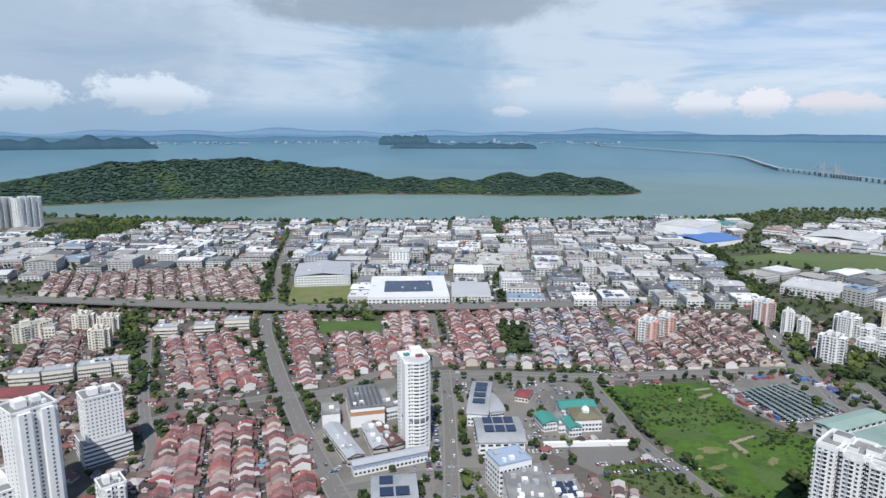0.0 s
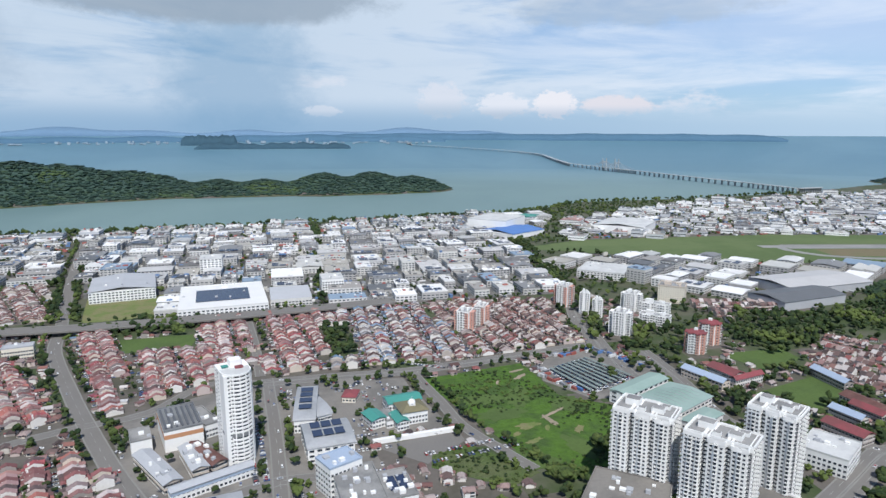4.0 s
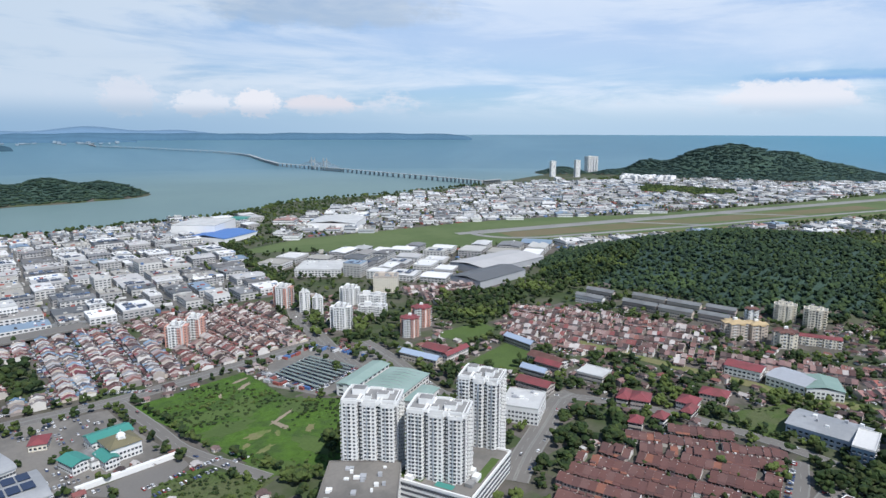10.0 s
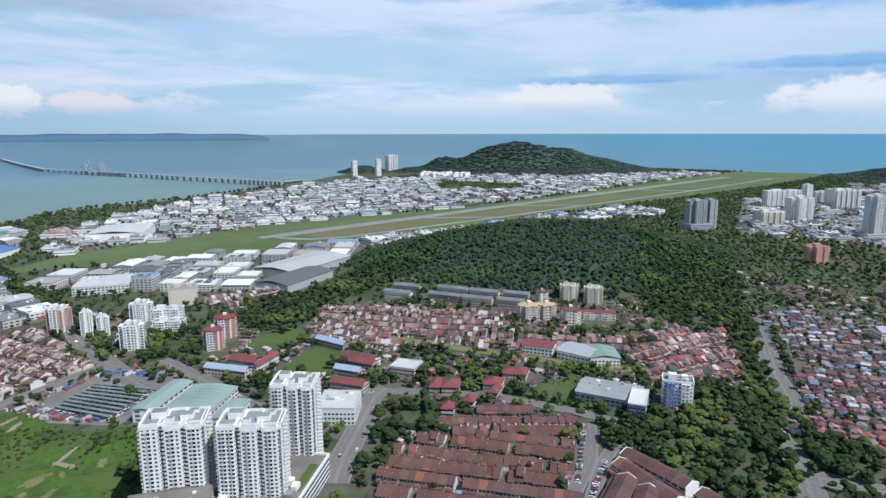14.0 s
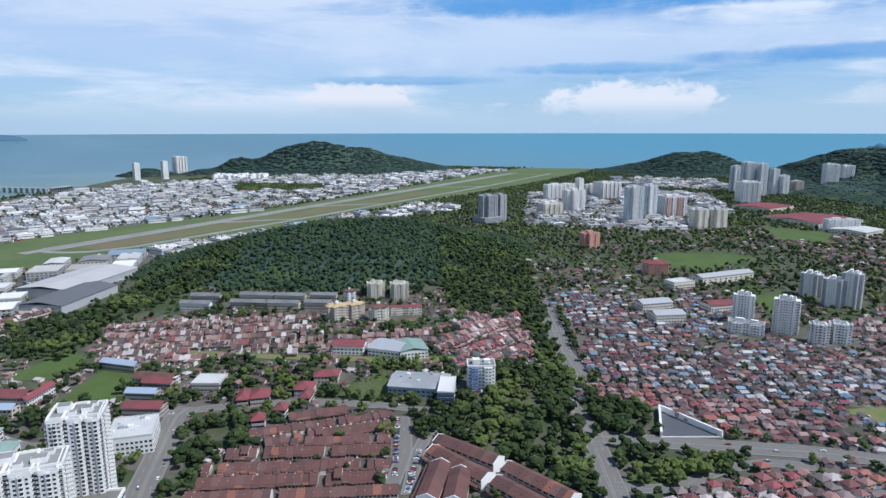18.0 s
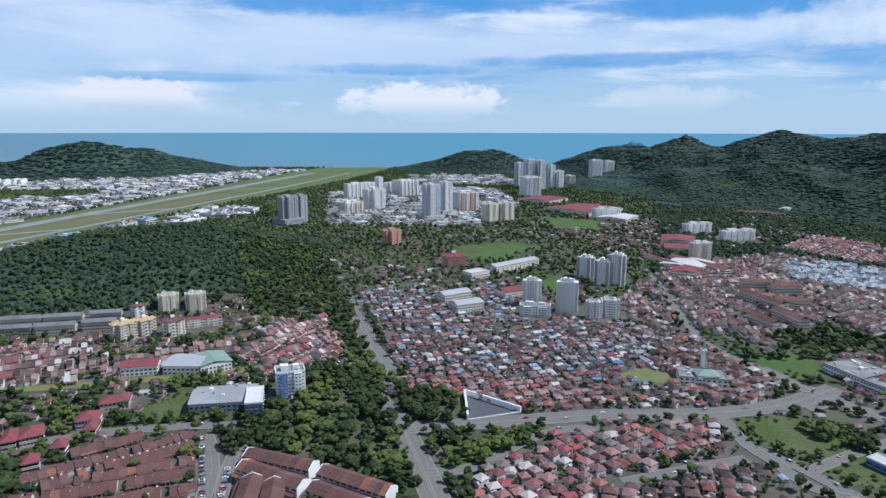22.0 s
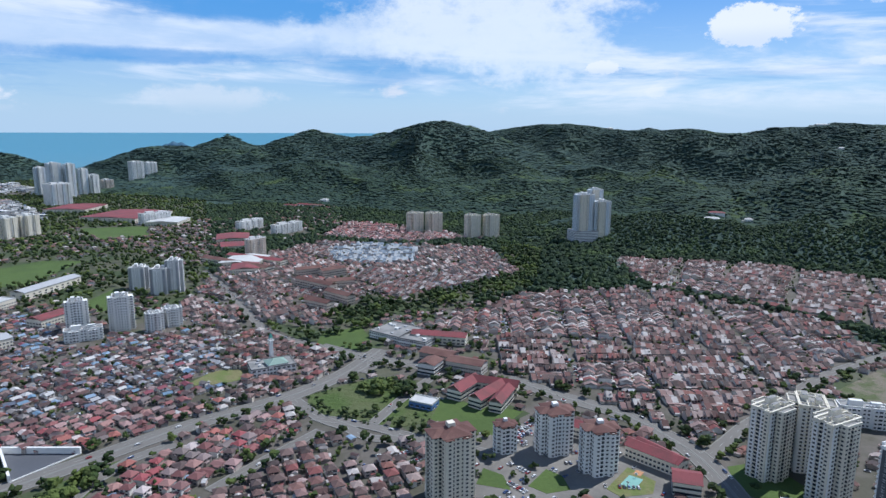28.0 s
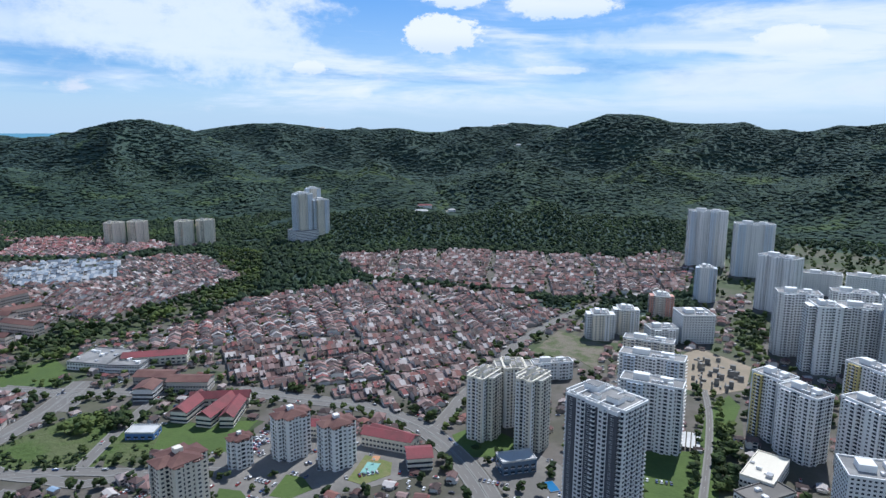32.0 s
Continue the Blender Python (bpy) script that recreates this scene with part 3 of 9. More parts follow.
HEADLAND = [(3028, 1434, 156, 115), (2970, 1550, 138, 110), (3165, 1241, 118, 130), (3071, 1339, 129, 100), (3264, 1116, 76, 130), (2833, 1751, 81, 90), (2863, 1641, 75, 90), (3309, 977, 42, 110),
            (2578, 2108, 38, 80), (2717, 1873, 30, 70), (3331, -355, 101, 150), (3364, -493, 97, 130), (3394, -196, 46, 140)]
ISLAND = [(-807, 2292, 124, 125), (-965, 2230, 119, 120), (-1092, 2160, 110, 115), (-1187, 2086, 109, 115), (-657, 2340, 105, 120), (-496, 2369, 89, 115), (-371, 2371, 60, 100), (-1301, 1993, 81, 110), (-1378, 1916, 62, 95), (-1468, 1848, 47, 90),
          (-200, 2341, 54, 95), (-34, 2340, 51, 95), (172, 2344, 68, 105), (346, 2335, 73, 95), (496, 2318, 58, 75), (566, 2312, 39, 45)]


def swell(x, y, hills, power=4):
    """Rounded hills that run into one another."""
    total = np.zeros(np.shape(x))
    for hx, hy, h, s in hills:
        total += (np.maximum(h, 1) * np.exp(-((x - hx) ** 2 + (y - hy) ** 2) / (2.0 * s * s))) ** power
    return total ** (1 / power)


def gully(x, y, size, seed):
    return 1 - np.abs(lumps(x, y, size, seed)) * 2


def coast_depth(x, y):
    d = line_distance(x, y, COAST[:-3])
    return np.where(inside(x, y, COAST), d, -d)


def terrain(x, y):
    x, y = np.asarray(x, float), np.asarray(y, float)
    shore = np.clip(coast_depth(x, y) / 12.0, -1, 1) * 3.0 - 3.0
    hills = swell(x, y, RIDGE + SPURS, 6) * 0.955
    hills = np.where(hills > 12, hills - 12, 0)
    relief = np.clip(hills / 90, 0, 1) * np.clip(1.25 - hills / 260, 0.12, 1)
    u, v = (math.pi - np.arctan2(x, -y)) * 2700 + 60 * lumps(x, y, 420, 6.0), np.hypot(x, y) * 0.30      # spurs and gullies run down to the town
    hills = hills + relief * (62 * gully(u, v, 330, 3.0) + 22 * gully(u, v * 1.6, 130, 1.0) - 22)
    hills = np.maximum(hills, 0)
    low = swell(x, y, KNOLL + HEADLAND)
    low = np.maximum(low - 5, 0) * (1 + 0.08 * lumps(x, y, 70, 2.0))
    isle = np.maximum(swell(x, y, ISLAND) - 7, 0) * (1 + 0.06 * gully(x, y, 120, 5.0) + 0.05 * lumps(x, y, 55, 4.0))
    return shore + np.maximum(hills, low) + np.where(isle > 0, isle + 3, 0) * (y > 1500)


def ground_z(x, y):
    return np.maximum(terrain(x, y), 0.0)


gx = np.concatenate([[-4800, -4000, -3300], np.arange(-2700, 3800, 22), np.arange(3800, 4850, 60)])
gy = np.concatenate([[-4800, -4400], np.arange(-4100, 2700, 22), [2900, 3400, 4200, 4800]])
GX, GY = np.meshgrid(gx, gy)
GZ = terrain(GX, GY)
nx, ny = len(gx), len(gy)
idx = np.arange(nx * ny).reshape(ny, nx)
quads = np.stack([idx[:-1, :-1], idx[:-1, 1:], idx[1:, 1:], idx[1:, :-1]], -1).reshape(-1, 4)
wood = (GZ > 3.0)[:-1, :-1].ravel()
sheet = Geo()
sheet.v, sheet.n = [np.stack([GX, GY, GZ], -1).reshape(-1, 3)], nx * ny
sheet.loops, sheet.sizes, sheet.mats = [quads.ravel()], [np.full(len(quads), 4)], [wood.astype(int)]
GROUND, GROUND_AT = sheet, (GX[:-1, :-1].ravel() + 11, GY[:-1, :-1].ravel() + 11)

# ---- the sea ----
m = bpy.data.materials.new("sea_water")
m.use_nodes = True
q = Nodes(m.node_tree)
where = q.add("ShaderNodeNewGeometry").outputs["Position"]
tone = q.noise(q.add("ShaderNodeMapping", i_Vector=where, i_Scale=(1, 1, 0)).outputs[0], 0.0011, 5.0, 0.6, 0.6)
# beyond the grey-green strait, bluer water with distance haze painted in by range
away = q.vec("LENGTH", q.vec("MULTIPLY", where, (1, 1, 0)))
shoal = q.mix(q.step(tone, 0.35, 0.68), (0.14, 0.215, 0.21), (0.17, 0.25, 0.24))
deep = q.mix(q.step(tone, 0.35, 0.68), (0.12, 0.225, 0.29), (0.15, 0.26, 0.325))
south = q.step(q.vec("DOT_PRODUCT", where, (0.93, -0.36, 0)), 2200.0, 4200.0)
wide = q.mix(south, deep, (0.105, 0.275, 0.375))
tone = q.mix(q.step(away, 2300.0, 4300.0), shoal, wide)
rip = q.noise(where, 0.06, 4.0, 0.6)
bump = q.add("ShaderNodeBump")
bump.inputs["Strength"].default_value, bump.inputs["Distance"].default_value = 0.25, 1.0
q.put(bump.inputs["Height"], rip)
q.put(bump.inputs["Normal"], q.add("ShaderNodeCombineXYZ", i_0=0.0, i_1=0.0, i_2=1.0).outputs[0])
b = q.add("ShaderNodeBsdfPrincipled")
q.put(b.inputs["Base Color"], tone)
b.inputs["Roughness"].default_value, b.inputs["Specular IOR Level"].default_value = 0.45, 0.25
q.put(b.inputs["Normal"], bump.outputs[0])
q.put(q.add("ShaderNodeOutputMaterial").inputs[0], b.outputs[0])
M["sea"] = m
ranges = np.concatenate([np.arange(600, 3700, 100), [3700, 3800, 3950, 4150, 4400, 4700, 5100, 5700, 6500, 7600, 9000, 11000, 14000, 18000, 24000, 32000]])
rr, zz = bent(ranges)
turns = np.radians(np.arange(-60, 156, 1.5))
A, R = np.meshgrid(turns, rr)
Z = np.broadcast_to(zz[:, None], A.shape)
sheet = Geo()
idx = np.arange(A.size).reshape(A.shape)
quads = np.stack([idx[:-1, :-1], idx[1:, :-1], idx[1:, 1:], idx[:-1, 1:]], -1).reshape(-1, 4)[:, ::-1]
sheet.v, sheet.n = [np.stack([np.sin(A) * R, np.cos(A) * R, Z - 0.8], -1).reshape(-1, 3)], A.size
sheet.loops, sheet.sizes, sheet.mats = [quads.ravel()], [np.full(len(quads), 4)], [np.zeros(len(quads), int)]
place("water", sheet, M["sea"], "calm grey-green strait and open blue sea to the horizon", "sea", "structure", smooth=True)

# ---- streets, fields and what they leave free ----
CELL, X0, Y0 = 4.0, -1800.0, -2200.0
TAKEN = np.zeros((1150, 1450), np.uint8)           # rows of y, columns of x
cx, cy = np.meshgrid(X0 + CELL * (np.arange(1450) + 0.5), Y0 + CELL * (np.arange(1150) + 0.5))
TAKEN[(GZ_AT := terrain(cx, cy)) < -0.5] = 9
TAKEN[GZ_AT > 3.0] = 8


def claim(mask_fn, box, code):
    """Marks the cells in a box (x0, y0, x1, y1) for which mask_fn holds."""
    i0, i1 = [int(np.clip((v - X0) / CELL, 0, 1449)) for v in (box[0], box[2])]
    j0, j1 = [int(np.clip((v - Y0) / CELL, 0, 1149)) for v in (box[1], box[3])]
    sub = (slice(j0, j1 + 1), slice(i0, i1 + 1))
    TAKEN[sub][mask_fn(cx[sub], cy[sub])] = code


def taken(x, y):
    i = np.clip(((np.asarray(x) - X0) / CELL).astype(int), 0, 1449)
    j = np.clip(((np.asarray(y) - Y0) / CELL).astype(int), 0, 1149)
    return TAKEN[j, i]


def bounds(pts, pad=0):
    a = np.array(pts)
    return a[:, 0].min() - pad, a[:, 1].min() - pad, a[:, 0].max() + pad, a[:, 1].max() + pad


def smooth_line(pts, step=14.0):
    """A line through the points, rounded at its bends."""
    p = [np.array(q, float) for q in pts]
    p = [2 * p[0] - p[1]] + p + [2 * p[-1] - p[-2]]
    out = []
    for a, b, c, d in zip(p, p[1:], p[2:], p[3:]):
        n = max(2, int(np.hypot(*(c - b)) / step))
        for i in range(n):
            t = i / n
            out.append(0.5 * (2 * b + (c - a) * t + (2 * a - 5 * b + 4 * c - d) * t * t + (3 * b - 3 * c + d - a) * t ** 3))
    return np.array(out + [p[-2]])


def ribbon(line, left, right, z, geo, mat=0, depth=0.0):
    """A strip along the line between two offsets to its left, with a rim of that depth."""
    d = np.gradient(line, axis=0)
    d /= np.hypot(d[:, 0], d[:, 1])[:, None] + 1e-9
    side = np.stack([-d[:, 1], d[:, 0]], -1)
    a, b = line + side * left, line + side * right
    n = len(line)
    za = np.full(n, z) + ground_z(line[:, 0], line[:, 1]) * 0.0
    v = np.concatenate([np.column_stack([a, za]), np.column_stack([b, za])])
    faces = [(i, i + n, i + n + 1, i + 1) for i in range(n - 1)]
    if depth:
        v = np.concatenate([v, v - (0, 0, depth)])
        faces += [(i + 2 * n, i, i + 1, i + 1 + 2 * n) for i in range(n - 1)] + [(i + n, i + 3 * n, i + 3 * n + 1, i + n + 1) for i in range(n - 1)]
    geo.poly(v, faces, mat)


ROADS = [  # width, carriageways, points
    (11, 1, [(-380, 1449), (-310, 1095), (-264, 884), (-233, 751), (-216, 672), (-169, 553), (-142, 490), (-107, 413), (-71, 343), (-52, 302)]),
    (8, 2, [(-644, 786), (-482, 777), (-366, 765), (-220, 757), (-80, 762), (60, 772), (160, 778)]),
    (7, 1, [(-38, 750), (-26, 639), (-20, 558)]),
    (8, 1, [(-14, 551), (-8, 453), (-5, 375), (-4, 319)]),
    (9, 1, [(-73, 351), (-40, 364), (-5, 377), (31, 373)]),
    (9, 1, [(-146, 490), (-187, 472), (-231, 441), (-236, 434)]),
    (6.5, 1, [(-327, 629), (-272, 510), (-234, 436), (-212, 402), (-200, 366)]),
    (8, 1, [(-144, 490), (-102, 503), (-64, 550), (-17, 542)]),
    (6, 2, [(-17, 542), (43, 541), (113, 538), (196, 547), (303, 562)]),
    (8, 1, [(112, 533), (121, 467), (126, 421), (139, 387), (154, 350)]),
    (6.5, 2, [(344, 533), (336, 465), (319, 377), (345, 338)]),
    (8, 2, [(407, 1224), (396, 1091), (361, 943), (380, 790), (332, 644), (315, 572), (302, 512), (289, 415)]),
    (7, 2, [(405, 309), (387, 308), (354, 292), (321, 276), (298, 265), (269, 248)]),
    (9, 1, [(379, 336), (405, 296), (424, 258), (440, 205), (445, 151), (444, 125)]),
    (8, 1, [(431, 142), (384, 125), (339, 119)]),
    (6, 1, [(831, 77), (676, 41), (590, 27)]),
    (7, 2, [(716, 57), (619, 37), (545, 17), (494, 25), (454, 9), (420, 0), (383, -8), (346, -16), (301, -23)]),
    (7, 2, [(433, 7), (436, -48), (441, -98), (446, -159), (443, -232), (453, -293), (468, -329), (484, -362)]),
    (8, 1, [(447, -312), (463, -336), (537, -320), (603, -305), (716, -327), (823, -353), (947, -372)]),
    (6.5, 2, [(533, -322), (484, -336), (420, -364), (390, -383)]),
    (8, 1, [(370, -13), (376, -47), (406, -79), (423, -111), (424, -140)]),
    (8, 1, [(435, -238), (392, -235), (370, -241), (341, -245), (326, -262)]),
    (6.5, 2, [(351, -399), (297, -403), (238, -411), (183, -397), (146, -372), (115, -340), (94, -311)]),
    (8, 1, [(170, -398), (171, -434), (172, -462), (169, -510), (166, -612), (142, -721), (119, -784), (73, -865)]),
    (8, 1, [(397, -233), (362, -253), (318, -270), (270, -292)]),
    (7, 1, [(359, -260), (382, -311), (400, -365), (406, -400)]),
    (3, 1, [(-11, -552), (-15, -507), (-15, -448), (-12, -378), (-9, -332)]),
    (7, 1, [(352, -133), (362, -169), (375, -225)]),
    (7, 1, [(330, 106), (384, 115), (414, 111), (416, 74)]),
]
road_geo, mark_geo = Geo(), Geo()
for n, (wide, ways, pts) in enumerate(ROADS):
    line = smooth_line(pts)
    offsets = [0.0] if ways == 1 else [-(wide / 2 + 1.2), wide / 2 + 1.2]
    half = wide / 2 if ways == 1 else wide + 1.2
    g = Geo()
    for i, o in enumerate(offsets):
        ribbon(line, o - wide / 2, o + wide / 2, 0.22 + 0.004 * n, g, 0, 0.25)
        ribbon(line, o - wide / 2 - 1.1, o - wide / 2, 0.34 + 0.004 * n, g, 1, 0.4)
        ribbon(line, o + wide / 2, o + wide / 2 + 1.1, 0.34 + 0.004 * n, g, 1, 0.4)
        seg = np.arange(0, len(line) - 1)
        for s in seg[::1]:
            mid = line[s:s + 2] * 1.0
            mid[1] = mid[0] + (mid[1] - mid[0]) * 0.45
            ribbon(mid, o - 0.09, o + 0.09, 0.24 + 0.004 * n, g, 2)
    place("road", g, [M["road"], M["kerb"], M["marking"]], "grey asphalt road with pale kerbs and white lane marks", "road", "structure")
    claim(lambda x, y: line_distance(x, y, [tuple(p) for p in line[::3]] + [tuple(line[-1])]) < half + 4, bounds(line, 30), 1)


LAYERS = iter(range(9999))


def field(name, pts, mat, label, category="field", code=2, z=0.12, rise=0.0):
    """A piece of open ground, gently uneven, with a cut edge."""
    x0, y0, x1, y1 = bounds(pts)
    g = Geo()
    z += 0.003 * (next(LAYERS) % 30)
    n = len(pts)
    c = np.mean(np.array(pts, float), 0)
    rim = np.array([(*p, z) for p in pts], float)
    g.poly(np.concatenate([rim, rim - (0, 0, 0.6)]), [tuple(range(n))] + [(i + n, (i + 1) % n + n, (i + 1) % n, i) for i in range(n)])
    area = sum(a[0] * b[1] - b[0] * a[1] for a, b in zip(pts, pts[1:] + pts[:1]))
    if area < 0:
        g.loops = [l[::-1] for l in g.loops]
    claim(lambda x, y: inside(x, y, pts) & ((code != 7) | (taken(x, y) != 1)), (x0, y0, x1, y1), code)
    return place(name, g, mat, label, category, "structure")


def patch(x, y, rx, ry, ang, mat, name, label, seed, z=0.16):
    """A patch of other ground with a ragged outline."""
    r = random.Random(seed)
    pts = []
    for i in range(26):
        a = i / 26 * 2 * math.pi
        k_ = r.uniform(0.62, 1.12)
        u, v = rx * k_ * math.cos(a), ry * k_ * math.sin(a)
        pts.append((x + u * math.cos(ang) - v * math.sin(ang), y + u * math.sin(ang) + v * math.cos(ang)))
    g = Geo()
    n = len(pts)
    rim = np.array([(*q_, z) for q_ in pts])
    g.poly(np.concatenate([rim, rim - (0, 0, 0.3)]), [tuple(range(n))] + [(i + n, (i + 1) % n + n, (i + 1) % n, i) for i in range(n)])
    place(name, g, mat, label, "ground patch", "structure")


M["rubble"] = material("rubble_ground", (0.20, 0.175, 0.135), (0.085, 0.105, 0.045), 0.05, 0.35, 0.7, 0.95, 0.8, 1.0)
M["court_paint"] = material("court_paint", (0.22, 0.42, 0.38), None, 0.1, 1.0, 0.2, 0.8)
M["pool_water"] = material("pool_water", (0.03, 0.16, 0.34), None, 0.1, 1.0, 0.2, 0.08, specular=0.5)
M["dry_grass"] = material("dry_grass", (0.20, 0.19, 0.09), (0.13, 0.165, 0.05), 0.06, 0.4, 0.6, 0.95, 0.6, 0.8)
BIG_FIELD = [(116, 516), (216, 531), (218, 499), (219, 454), (256, 423), (205, 340), (173, 332), (152, 375), (139, 422)]
field("overgrown_field", BIG_FIELD, M["rough_grass"], "large overgrown green field with a few bare patches")
field("town_paving", [(-116, 454), (-118, 503), (-12, 551), (71, 536), (66, 497), (57, 455), (57, 403), (66, 343), (77, 316), (-66, 317)], M["paving"], "grey paved lanes and parking courts between shops", "paving", 7, 0.09)
field("compound_paving", [(48, 483), (72, 528), (102, 523), (104, 497), (118, 425), (58, 412), (51, 426)], M["paving"], "paved clinic compound with parking bays", "paving", 7, 0.10)
field("car_park", [(58, 406), (121, 414), (122, 399), (89, 374)], M["road"], "asphalt car park behind a pale wall", "car park", 2, 0.11)
field("scrub_field", [(94, 384), (123, 393), (156, 346), (132, 334), (90, 369)], M["scrub"], "fenced lot of scrub and young trees")
field("playing_field", [(-240, 885), (-142, 888), (-132, 781), (-219, 773)], M["dry_grass"], "fenced playing field of worn green grass")
field("playing_field", [(-165, 697), (-86, 700), (-89, 656), (-151, 654)], M["grass"], "small green playing field among the houses")
field("school_field", [(413, 506), (485, 504), (480, 473), (425, 458)], M["grass"], "mown green school field")
field("school_field", [(376, 416), (466, 437), (475, 400), (406, 377)], M["grass"], "mown green school field")
field("vacant_lot", [(469, 208), (523, 184), (454, 160), (438, 195)], M["scrub"], "fenced vacant lot of tall grass")
field("airfield", [(423, 1085), (592, 1143), (1000, 1105), (1220, 1040), (1420, 930), (1600, 880), (2076, 765), (2787, 640), (3560, 460), (3600, 200), (3571, 39), (2700, 245), (2272, 375), (1975, 481), (1613, 600), (1341, 674), (1075, 758), (930, 815), (704, 896), (501, 1044)], M["airfield"], "flat mown airfield grass beside a runway", z=0.1)
field("vacant_lot", [(567, -346), (559, -391), (518, -373), (497, -340), (540, -322)], M["grass"], "flat green lot beside a school")
field("scrub_field", [(435, -250), (434, -282), (429, -319), (399, -326), (374, -321), (351, -260), (409, -234)], M["scrub"], "scrubby green field with a path across it")
field("school_pitch", [(357, -327), (298, -359), (287, -312), (335, -295)], M["grass"], "mown school pitch with a dark fence")
field("scrub_field", [(378, -300), (357, -324), (333, -293), (344, -263)], M["scrub"], "scrubby green lot beside a path")
field("canal_lawn", [(26, -423), (-8, -437), (-13, -506), (-30, -548), (-38, -527), (-24, -443), (-20, -370), (19, -354)], M["grass"], "mown green lawn along a canal path")
field("courtyard_lawn", [(155, -394), (142, -419), (99, -400), (98, -384), (136, -368)], M["grass"], "lawn with shrubs in front of apartment towers")
field("building_site", [(17, -613), (-2, -664), (-51, -626), (-44, -566), (-17, -542), (3, -547)], M["earth"], "bare pale earth of a building site")
field("vacant_lot", [(148, -580), (137, -664), (77, -636), (82, -561), (102, -585), (109, -564)], M["rubble"], "vacant lot of bare earth, rubble and tufts of grass")
field("car_park", [(219, 486), (226, 514), (250, 545), (300, 550), (335, 490), (312, 458), (262, 440), (244, 438)], M["paving"], "wide concrete yard full of parked vehicles", "car park")
field("cemetery_field", [(1146, -84), (1194, -207), (1148, -256), (1015, -153), (1049, -95)], M["grass"], "open green field with scattered trees")
field("lawn", [(861, -182), (918, -238), (841, -233), (807, -191)], M["grass"], "small green park lawn")
field("lawn", [(1532, -339), (1472, -472), (1324, -412), (1354, -327)], M["grass"], "open green field near apartments")
field("canal_verge", [(516, 426), (530, 303), (554, 172), (587, 69), (576, 68), (540, 168), (518, 297), (503, 416)], M["dry_grass"], "long pale green canal verge between the quarters", z=0.14)
field("verge", [(410, -36), (426, -82), (427, -112), (386, -66), (375, -20)], M["scrub"], "overgrown green verge beside the road")

field("compound_paving", [(292, -332), (262, -374), (165, -356), (158, -332), (200, -285), (262, -226), (300, -262)], M["paving"], "paved parking court between apartment towers", "paving", 7, 0.08)
field("compound_paving", [(128, -370), (100, -396), (70, -380), (52, -352), (80, -322), (102, -340)], M["paving"], "paved forecourt of a sales pavilion", "paving", 7, 0.08)
field("lawn", [(227, -280), (232, -304), (220, -305), (207, -296), (214, -282)], M["grass"], "small green lawn between apartment towers", z=0.2)
field("lawn", [(250, -258), (260, -275), (246, -278), (231, -269)], M["grass"], "small green lawn between apartment towers", z=0.2)
field("lawn", [(193, -313), (198, -345), (177, -343), (171, -329), (182, -312)], M["dry_grass"], "worn grass round a ball court", z=0.2)
SCRUB = [[(94, 384), (123, 393), (156, 346), (132, 334), (90, 369)], [(435, -250), (434, -282), (429, -319), (399, -326), (374, -321), (351, -260), (409, -234)], [(378, -300), (357, -324), (333, -293), (344, -263)], [(469, 208), (523, 184), (454, 160), (438, 195)]]
WOODS = [
    [(71, 1467), (93, 1468), (56, 779), (41, 779)],
    [(431, 1149), (480, 1179), (420, 908), (390, 736), (336, 584), (313, 576), (336, 651), (359, 784)],
    [(-316, 999), (-303, 1000), (-241, 777), (-254, 777)],
    [(-288, 1000), (-277, 1000), (-221, 778), (-229, 778)],
    [(414, 128), (477, 122), (494, 26), (427, 6), (351, -8), (364, 22), (398, 79)],
    [(293, 246), (329, 265), (371, 288), (395, 277), (390, 250), (363, 238), (339, 251), (299, 229)],
    [(985, 151), (992, 111), (507, 18), (504, 36), (689, 86)],
    [(509, 6), (483, -41), (441, -34), (433, 0)],
    [(408, -25), (421, -85), (422, -104), (381, -55), (375, -20)],
    [(563, -323), (599, -404), (614, -501), (610, -644), (618, -747), (540, -665), (548, -568), (572, -449), (544, -366)],
    [(43, 691), (73, 692), (65, 576), (42, 575)],
    [(-173, 733), (-85, 741), (-81, 713), (-166, 703)],
    [(-161, 777), (-88, 769), (-86, 751), (-156, 749)],
    [(-401, 709), (-371, 710), (-260, 486), (-274, 486)],
    [(330, 556), (400, 620), (421, 558), (375, 512), (347, 528)],
    [(530, 633), (602, 593), (526, 499), (454, 490), (460, 555)],
    [(149, 335), (172, 350), (178, 332), (198, 310), (161, 302)],
    [(192, 362), (207, 381), (224, 371), (206, 342)],
    [(-21, -478), (-31, -482), (-33, -382), (-22, -377)],
    [(-36, -797), (-72, -800), (-63, -647), (-44, -692)],
    [(415, -289), (404, -335), (374, -316), (381, -280)],
    [(1085, 284), (1109, 140), (710, 92), (692, 129), (743, 189)],
    [(477, 133), (448, 69), (470, 46), (536, 30), (556, 81), (511, 80), (478, 114)],
    [(474, 157), (495, 120), (470, 113), (450, 144)],
    [(432, 99), (497, 53), (583, 36), (526, 13), (444, 32), (402, 77)],
    [(819, -894), (707, -891), (562, -699), (666, -755)],
    [(616, -376), (655, -484), (595, -461), (571, -368)],
    [(-1002, 1452), (-871, 1506), (-712, 1492), (-718, 1195), (-870, 1256)],
    [(2004, 1293), (2093, 962), (2298, 1077), (2242, 1422)],
    [(726, 625), (876, 553), (809, 512), (672, 534), (554, 530), (548, 565)],
]
for w in WOODS:
    claim(lambda x, y: inside(x, y, w), bounds(w), 3)

